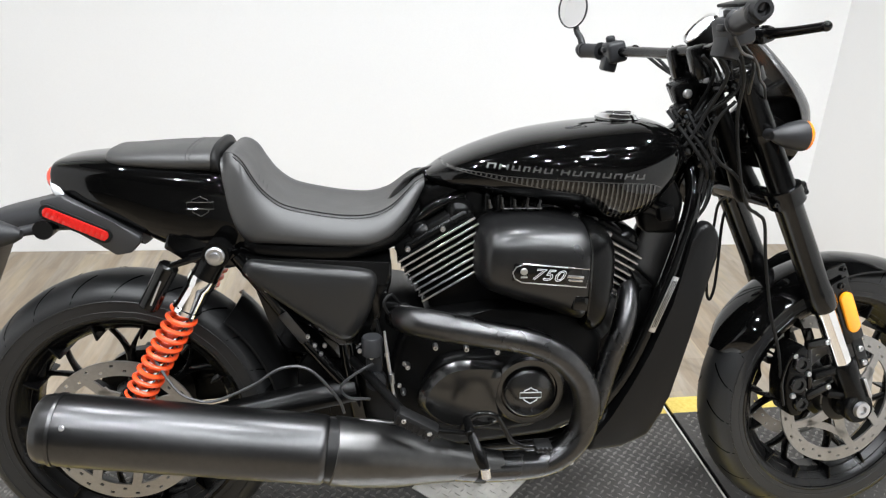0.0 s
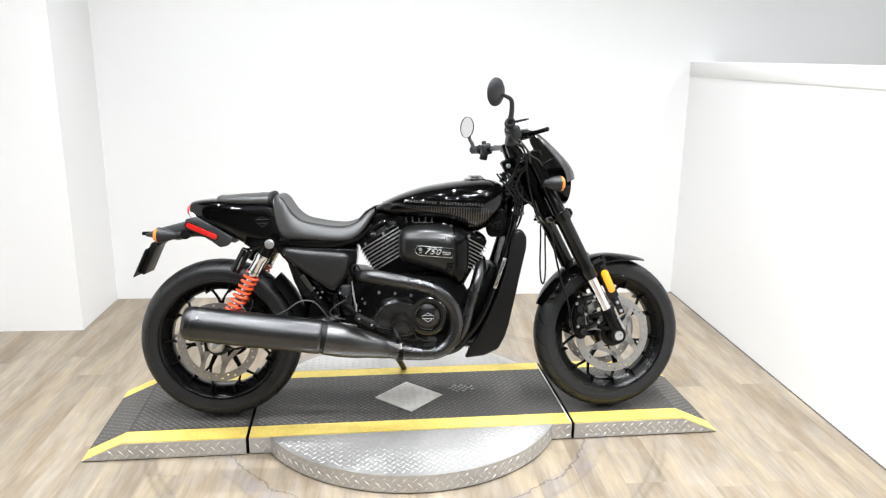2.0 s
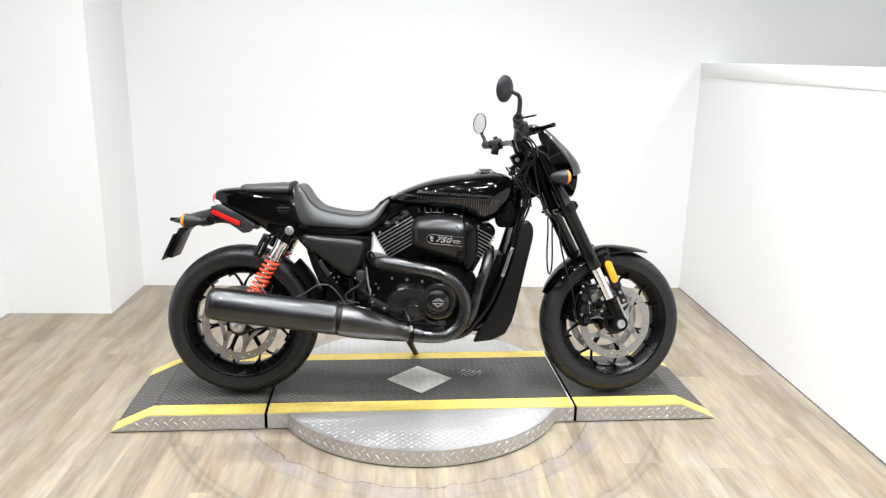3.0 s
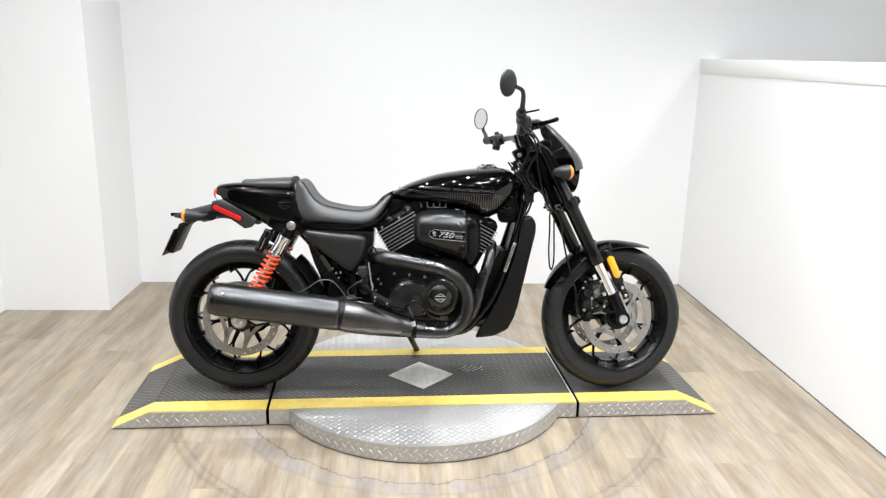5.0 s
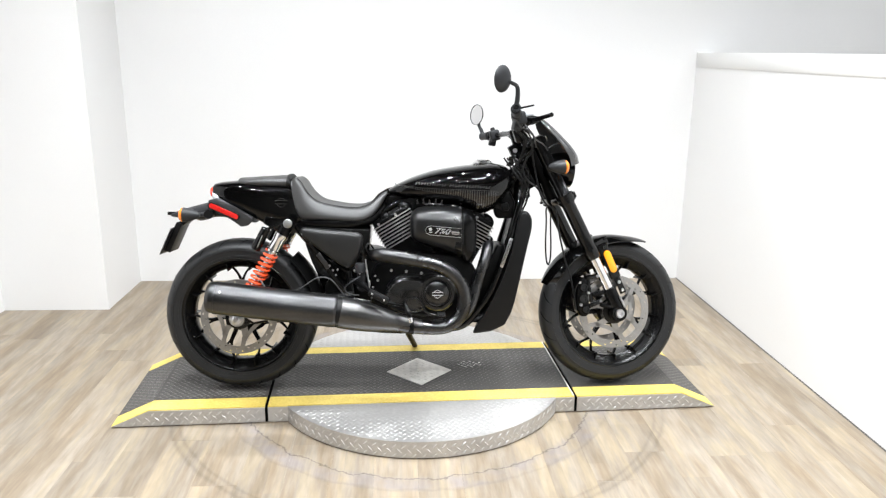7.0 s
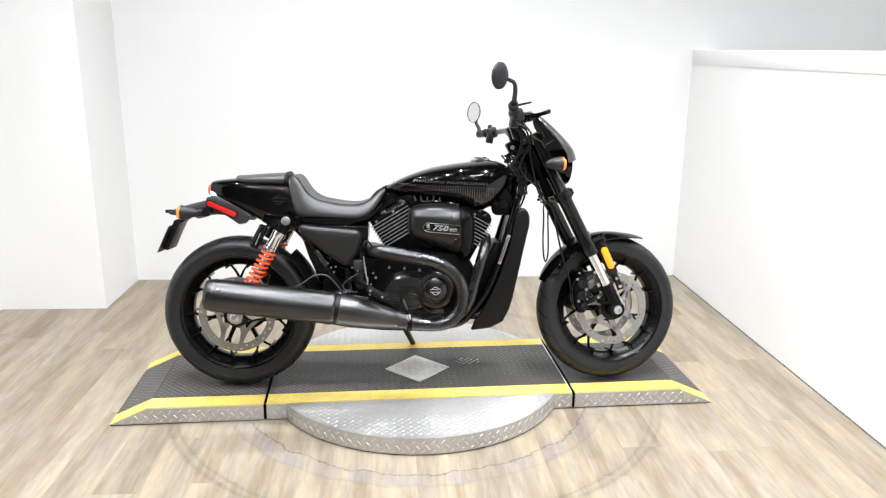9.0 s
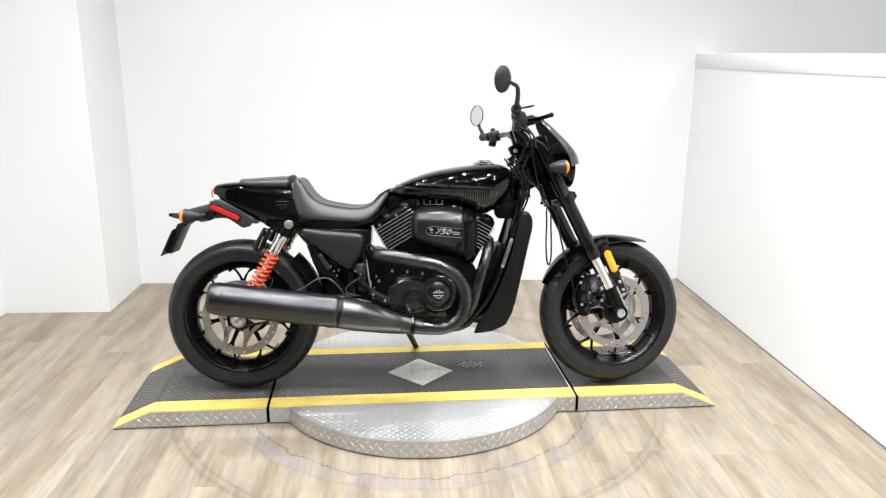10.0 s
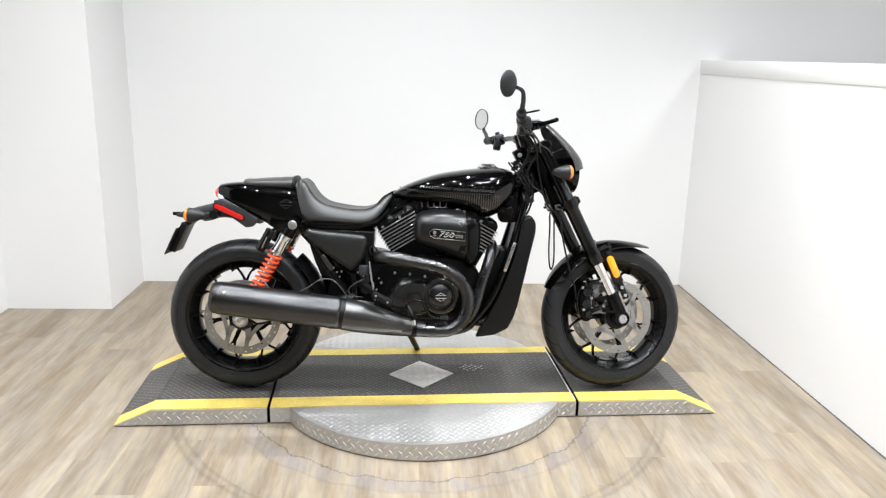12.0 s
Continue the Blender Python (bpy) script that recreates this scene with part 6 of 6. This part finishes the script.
for k, (y0, y1) in enumerate(((-0.17, -0.05), (-0.10, 0.02), (0.20, 0.05), (0.25, -0.02))):
    hose("cable", [(1.10, y0, 1.035), (1.135, y0 * 0.8, 1.00), (1.120 + 0.01 * k, y1 - 0.05, 0.93), (1.085, y1 - 0.04, 0.86 - 0.015 * k), (1.04, y1, 0.80)], 0.0038, RUBBER2, "black control cable")

bm = bmesh.new()
prism(bm, [(1.050, 0.860), (1.118, 0.905), (1.150, 0.900), (1.160, 0.800), (1.140, 0.735), (1.075, 0.770)], -0.028, 0.028, 0.006)
part("frame_gusset", bm, PAINT, bike, "gloss black steering head gusset")
bm = bmesh.new()
prism(bm, [(1.045, 0.800), (1.085, 0.800), (1.106, 0.755), (1.098, 0.690), (1.030, 0.690), (1.018, 0.725)], -0.085, -0.035, 0.012, 3)
block(bm, (0.030, 0.034, 0.030), pose(1.062, -0.095, 0.738, 0, -14, 0), 0.006, 2)
part("ignition_coil", bm, CASE, bike, "black coil housing under the tank nose")
for k in range(6):
    q = 0.010 * k
    hose("wire_harness", [(1.100 + q * 0.6, -0.06 - 0.004 * k, 0.93 - 0.006 * k), (1.122 + q * 0.8, -0.088 + 0.003 * k, 0.875), (1.128 + q * 0.7, -0.094 + 0.004 * k, 0.81), (1.118 + q * 0.6, -0.090, 0.745 + 0.008 * (k % 2)), (1.096 + q * 0.5, -0.070, 0.690)], 0.0040 - 0.0003 * k, SEMI if k % 2 else RUBBER2, "black taped wiring at the steering head")
hose("brake_line", [(1.165, -0.120, 0.955), (1.140, -0.115, 0.925), (1.128, -0.110, 0.88), (1.150, -0.112, 0.842), (1.185, -0.118, 0.815), (1.225, -0.105, 0.770)], 0.0036, RUBBER2, "black front brake line")

rnd = random.Random(8)
for k in range(9):
    y0 = -0.16 + 0.035 * k
    hose("cable", [(1.118 + 0.012 * rnd.random(), y0, 1.045), (1.150 + 0.015 * rnd.random(), y0 * 0.7 - 0.01, 1.02 - 0.02 * rnd.random()), (1.148 + 0.02 * rnd.random(), y0 * 0.4 - 0.05, 0.965), (1.105 + 0.03 * rnd.random(), -0.075 + 0.02 * rnd.random(), 0.905), (1.082 + 0.03 * rnd.random(), -0.07 + 0.04 * rnd.random(), 0.85), (1.068 + 0.03 * rnd.random(), -0.03, 0.79)], 0.0020 + 0.0012 * rnd.random(), SEMI if k % 2 else RUBBER2, "thin control cable at the steering head")

hose("clutch_cable", [(1.078, -0.262, 1.072), (1.098, -0.255, 1.046), (1.132, -0.225, 1.036), (1.160, -0.180, 1.012), (1.172, -0.150, 0.972)], 0.0028, CONEM, "grey sleeved control cable")
hose("clutch_cable", [(1.110, -0.215, 1.066), (1.140, -0.225, 1.030), (1.166, -0.195, 1.000), (1.200, -0.150, 0.985), (1.226, -0.110, 0.960)], 0.0026, CONEM, "grey sleeved control cable")

# front brake calipers
for s in (-1, 1):
    bm = bmesh.new()
    prism(bm, [(1.326, 0.400), (1.336, 0.430), (1.352, 0.448), (1.372, 0.440), (1.362, 0.400), (1.366, 0.352), (1.384, 0.318), (1.370, 0.290), (1.346, 0.288), (1.330, 0.318), (1.324, 0.360)], s * 0.046, s * 0.108, 0.006, 2)
    cp = part("front_caliper", bm, SATIN, bike, "black front brake caliper", TURN @ Matrix.Translation((0.018, 0, 0)))
    for x, z, r in ((1.352, 0.408, 0.019), (1.350, 0.362, 0.020), (1.362, 0.318, 0.017)):
        bm = bmesh.new()
        lathe(bm, [(0.100, r), (0.112, r), (0.116, r * 0.85), (0.116, r * 0.5), (0.112, r * 0.45), (0.112, 0)], (x, 0, z), (0, s, 0), 22)
        part("piston_cap", bm, SEMI, cp, "round black piston cap")
    bm = bmesh.new()
    strut(bm, (1.362, s * 0.104, 0.446), (1.412, s * 0.104, 0.452), 0.014, 0.018, 0.004)
    strut(bm, (1.376, s * 0.104, 0.330), (1.428, s * 0.104, 0.352), 0.014, 0.018, 0.004)
    strut(bm, (1.372, s * 0.100, 0.440), (1.388, s * 0.100, 0.345), 0.010, 0.012, 0.003)
    part("caliper_bracket", bm, SEMI, cp, "black caliper bracket")
    bm = bmesh.new()
    tube(bm, [(1.336, s * 0.112, 0.436), (1.320, s * 0.110, 0.415), (1.312, s * 0.108, 0.370), (1.322, s * 0.108, 0.318)], 0.0035, 8, 4)
    part("brake_pipe", bm, SEMI, cp, "thin black brake pipe")
    bolts("caliper_bolt", [(x, s * 0.108, z) for x, z in ((1.334, 0.428), (1.372, 0.385), (1.340, 0.338), (1.408, 0.452), (1.424, 0.352))], 0.0058, STEEL, cp, "silver caliper bolt", (0, s, 0), 0.007)

# cockpit -------------------------------------------------------------
BE_R, BE_L = Vector((1.060, -0.366, 1.107)), Vector((1.018, 0.435, 1.024))
bm = bmesh.new()
tube(bm, [BE_R, (1.078, -0.27, 1.094), (1.108, -0.17, 1.066), (1.122, -0.08, 1.046), (1.118, 0.0, 1.040), (1.106, 0.08, 1.032), (1.092, 0.18, 1.030), (1.062, 0.31, 1.026), BE_L], 0.0115, 14, 5)
for y, z in ((-0.05, 1.022), (0.05, 1.016)):
    block(bm, (0.04, 0.032, 0.065), pose(1.118, y, z, 0, -20, 0), 0.008)
bars = part("handlebar", bm, SEMI, bike, "black drag handlebar")
for a, b in ((BE_R, Vector((1.078, -0.27, 1.094))), (BE_L, Vector((1.044, 0.36, 1.025)))):
    bm = bmesh.new()
    lathe(bm, [(0, 0.010), (0.0, 0.0165), (0.006, 0.0185), (0.012, 0.0172), ((b - a).length - 0.004, 0.0172), ((b - a).length, 0.021), ((b - a).length + 0.004, 0.021), ((b - a).length + 0.004, 0.010)], a, b - a, 24)
    part("grip", bm, GREYPL, bars, "black rubber grip")
for c, r in (((1.094, -0.222, 1.080), 8), ((1.062, 0.318, 1.026), -2)):
    bm = bmesh.new()
    block(bm, (0.044, 0.066, 0.048), pose(c[0], c[1] - (0.012 if c[1] > 0 else 0), c[2], 0, -15, r), 0.009, 3)
    block(bm, (0.032, 0.044, 0.036), pose(c[0] - 0.008, c[1], c[2] - 0.028, 0, 10, r), 0.006, 2)
    block(bm, (0.012, 0.020, 0.012), pose(c[0] - 0.024, c[1] - 0.008, c[2] + 0.004, 0, 0, r), 0.003, 2)
    block(bm, (0.020, 0.020, 0.016), pose(c[0] - 0.008, c[1], c[2] + 0.028, 0, -15, r), 0.005, 2)
    part("switch_housing", bm, GREYPL, bars, "black switch housing")
for pts in ([(1.118, -0.18, 1.070), (1.142, -0.215, 1.075), (1.168, -0.262, 1.080), (1.198, -0.318, 1.090)], [(1.098, 0.26, 1.034), (1.100, 0.30, 1.030), (1.088, 0.36, 1.027), (1.066, 0.43, 1.024)]):
    bm = bmesh.new()
    tube(bm, pts, [0.009, 0.0085, 0.0065, 0.006], 10, 4, flat=1.3)
    ball(bm, pts[-1], 0.0085)
    part("lever", bm, SEMI, bars, "black control lever")
bm = bmesh.new()
block(bm, (0.034, 0.030, 0.026), pose(1.150, -0.215, 1.074, 0, -15, 25), 0.007, 2)
bolt(bm, (1.150, -0.222, 1.086), 0.007, (0, 0, 1), 0.004)
strut(bm, (1.120, -0.20, 1.075), (1.165, -0.245, 1.079), 0.016, 0.014, 0.004)
part("lever_pivot", bm, SEMI, bars, "black lever pivot clamp")
bm = bmesh.new()
block(bm, (0.050, 0.060, 0.034), pose(1.132, -0.165, 1.072, 0, -12, 10), 0.008, 3)
mc = part("brake_master", bm, SEMI, bike, "black front brake master cylinder")
bm = bmesh.new()
block(bm, (0.050, 0.060, 0.034), pose(1.130, -0.165, 1.106, 0, -12, 10), 0.008, 3)
part("fluid_reservoir", bm, CLEARL, mc, "pale translucent fluid reservoir")
bm = bmesh.new()
block(bm, (0.052, 0.062, 0.006), pose(1.127, -0.165, 1.1262, 0, -12, 10), 0.0025, 2)
part("reservoir_lid", bm, PLASTIC, mc, "black reservoir lid")
bm = bmesh.new()
lathe(bm, [(0, 0), (0, 0.032), (0.028, 0.038), (0.034, 0.037), (0.034, 0.033), (0.032, 0)], (1.162, 0.01, 1.060), (-0.75, 0, 0.66), 32)
gauge = part("speedometer", bm, PLASTIC, bike, "round black speedometer")
bm = bmesh.new()
lathe(bm, [(0.0335, 0.0335), (0.036, 0.0378), (0.038, 0.0368), (0.0355, 0.0325)], (1.162, 0.01, 1.060), (-0.75, 0, 0.66), 32, loop=True)
part("gauge_bezel", bm, CHROME, gauge, "chrome bezel")
# pale colour of the glass stands in for what it would mirror
bm = bmesh.new()
lathe(bm, [(0.0330, 0.0), (0.0330, 0.0325), (0.0345, 0.0325), (0.0352, 0.0)], (1.162, 0.01, 1.060), (-0.75, 0, 0.66), 32)
part("gauge_glass", bm, CLEARL, gauge, "gauge glass, its reflection painted as a pale colour")
bm = bmesh.new()
block(bm, (0.042, 0.05, 0.046), pose(1.108, -0.005, 0.962, 0, -28, 0), 0.008, 2)
block(bm, (0.03, 0.04, 0.03), pose(1.102, -0.02, 0.925, 0, -28, 0), 0.006, 2)
ign = part("ignition_block", bm, SATIN, bike, "black ignition switch block at the steering head")
bolts("ignition_bolt", [(1.108, -0.0305, 0.960), (1.108, -0.0405, 0.922)], 0.009, STEEL, ign, "silver bolt")
bm = bmesh.new()
rnd = random.Random(3)
for k in range(22):
    o = Vector((1.06 + rnd.random() * 0.09, -0.07 - 0.03 * rnd.random(), 0.80 + rnd.random() * 0.13))
    block(bm, (0.008 + 0.013 * rnd.random(), 0.010, 0.007 + 0.009 * rnd.random()), Matrix.Translation(o) @ Euler((rnd.random(), rnd.random(), rnd.random())).to_matrix().to_4x4(), 0.003)
part("wire_connector", bm, SEMI, bike, "cluster of black wire connectors", kind="stuff")


def mirror(base, elbow, c, n, label):
    base, elbow, c, n = Vector(base), Vector(elbow), Vector(c), Vector(n).normalized()
    bm = bmesh.new()
    tube(bm, [base, base * 0.45 + elbow * 0.55 + Vector((0.004, 0, 0)), elbow, elbow * 0.45 + (c - n * 0.012) * 0.55], [0.0095, 0.0085, 0.0075, 0.0065], 12, 4)
    lathe(bm, [(-0.016, 0.0155), (-0.016, 0.010), (0.016, 0.010), (0.016, 0.0155)], base, (0, 1, 0), 20, loop=True)
    mi = part("rear_view_mirror", bm, GREYPL, bike, label)
    bm = bmesh.new()
    lathe(bm, [(-0.018, 0.0), (-0.017, 0.016), (-0.011, 0.036), (-0.002, 0.0465), (0.003, 0.0475), (0.004, 0.0455), (0.001, 0.0445)], c, n, 36)
    part("mirror_housing", bm, GREYPL, mi, "round black mirror housing")
    bm = bmesh.new()
    lathe(bm, [(0.0012, 0.0), (0.0012, 0.0448), (-0.001, 0.0448)], c, n, 36)
    part("mirror_glass", bm, MIRROR, mi, "round mirror glass")
    return mi


mirror(BE_R + Vector((0.002, 0.004, 0.004)), (1.062, -0.378, 1.184), (1.008, -0.400, 1.208), (-0.73, 0.66, 0.10), "round black bar end mirror seen from behind")
mirror(BE_L + Vector((0.002, -0.006, 0.002)), (1.006, 0.452, 1.072), (0.995, 0.457, 1.123), (-0.83, -0.54, 0.06), "round black bar end mirror with bright glass")

# headlight and its screen
bm = bmesh.new()
lathe(bm, [(-0.075, 0.0), (-0.073, 0.028), (-0.055, 0.052), (-0.02, 0.066), (0.03, 0.072), (0.045, 0.072), (0.045, 0.064)], (1.298, 0, 0.885), (1, 0, -0.04), 40)
head = part("headlight", bm, PAINT, bike, "round gloss black headlight shell", TURN)
bm = bmesh.new()
lathe(bm, [(0.040, 0.066), (0.050, 0.060), (0.058, 0.04), (0.061, 0)], (1.298, 0, 0.885), (1, 0, -0.04), 40)
part("headlight_lens", bm, CLEARL, head, "clear headlight lens")
bm = bmesh.new()
rows = lerp_rows([(1.092, 1.222, 0.040, 0.014), (1.070, 1.248, 0.066, 0.026), (1.030, 1.291, 0.086, 0.040), (0.985, 1.336, 0.096, 0.052), (0.945, 1.366, 0.099, 0.060), (0.912, 1.376, 0.096, 0.062)], 3)
rings = []
for z, xf, w, d in rows:
    ring = []
    for k in range(17):
        a = radians(-86 + 172 * k / 16)
        ring.append(Vector((xf - d * (1 - math.cos(a)), w * math.sin(a), z - 0.02 * (1 - math.cos(a)))))
    inner = [Vector((p.x - 0.004 * math.cos(radians(-86 + 172 * k / 16)), p.y * 0.965, p.z)) for k, p in enumerate(ring)]
    rings.append([bm.verts.new(p) for p in ring] + [bm.verts.new(p) for p in reversed(inner)])
bridge(bm, rings)
part("headlight_screen", bm, SCREEN, bike, "smoked black speed screen over the headlight", TURN)
for s in (-1, 1):
    bm = bmesh.new()
    strut(bm, (1.21, s * 0.095, 0.90), (1.275, s * 0.075, 0.872), 0.022, 0.010)
    part("headlight_bracket", bm, SATIN, bike, "black headlight bracket", TURN)
    bm = bmesh.new()
    strut(bm, (1.205, s * 0.095, 0.955), (1.262, s * 0.098, 0.985), 0.018, 0.008)
    part("headlight_bracket", bm, SATIN, bike, "black headlight bracket", TURN)

# side stand
bm = bmesh.new()
tube(bm, [(0.655, 0.11, 0.225), (0.672, 0.20, 0.165), (0.705, 0.36, 0.062), (0.714, 0.408, 0.034)], [0.015, 0.014, 0.0125, 0.0125], 12, 3)
block(bm, (0.060, 0.05, 0.012), pose(0.720, 0.420, 0.030, -8, 0, 0), 0.004)
part("side_stand", bm, CASE, bike, "black side stand, folded down")

# ---------------------------------------------------------------- floor planks
PW, PL = 0.152, 1.22
bm = bmesh.new()
block(bm, (PW - 0.0003, 1.0, 0.012), pose(0, 0, -0.006))
plank_mesh = bpy.data.meshes.new("plank")
bm.to_mesh(plank_mesh)
bm.free()
plank_mesh.materials.append(PLANK)
rng = random.Random(5)
x = XJ - 4 * PW + PW / 2
while x - PW / 2 < XR - 0.002:
    y = YB - rng.random() * PL
    ends = [YB]
    while y > -4.4:
        ends.append(y)
        y -= PL
    ends.append(-5.6)
    for a, b in zip(ends, ends[1:]):
        if a <= YA or x > XJ:
            hi = a
        elif b < YA:
            hi = YA
        else:
            continue
        w = min(PW, XR - (x - PW / 2))
        if hi - b > 0.02:
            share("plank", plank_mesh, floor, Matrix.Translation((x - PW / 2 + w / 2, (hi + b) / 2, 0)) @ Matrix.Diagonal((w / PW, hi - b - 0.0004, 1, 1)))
    x += PW
bm = bmesh.new()
block(bm, (4.6 - XR - 0.12, YB + 5.6, 0.012), pose((XR + 0.12 + 4.6) / 2, (YB - 5.6) / 2, -0.006))
block(bm, (0.1195, 2.4, 0.012), pose(XR + 0.06, -4.4, -0.006))
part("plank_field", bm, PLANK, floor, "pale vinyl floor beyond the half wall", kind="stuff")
bm = bmesh.new()
block(bm, (5.0 + XJ - 4 * PW, 4.1, 0.012), pose((XJ - 4 * PW - 5.0) / 2, -3.55, -0.006))
part("plank_field", bm, PLANK, floor, "pale vinyl floor of the showroom", kind="stuff")
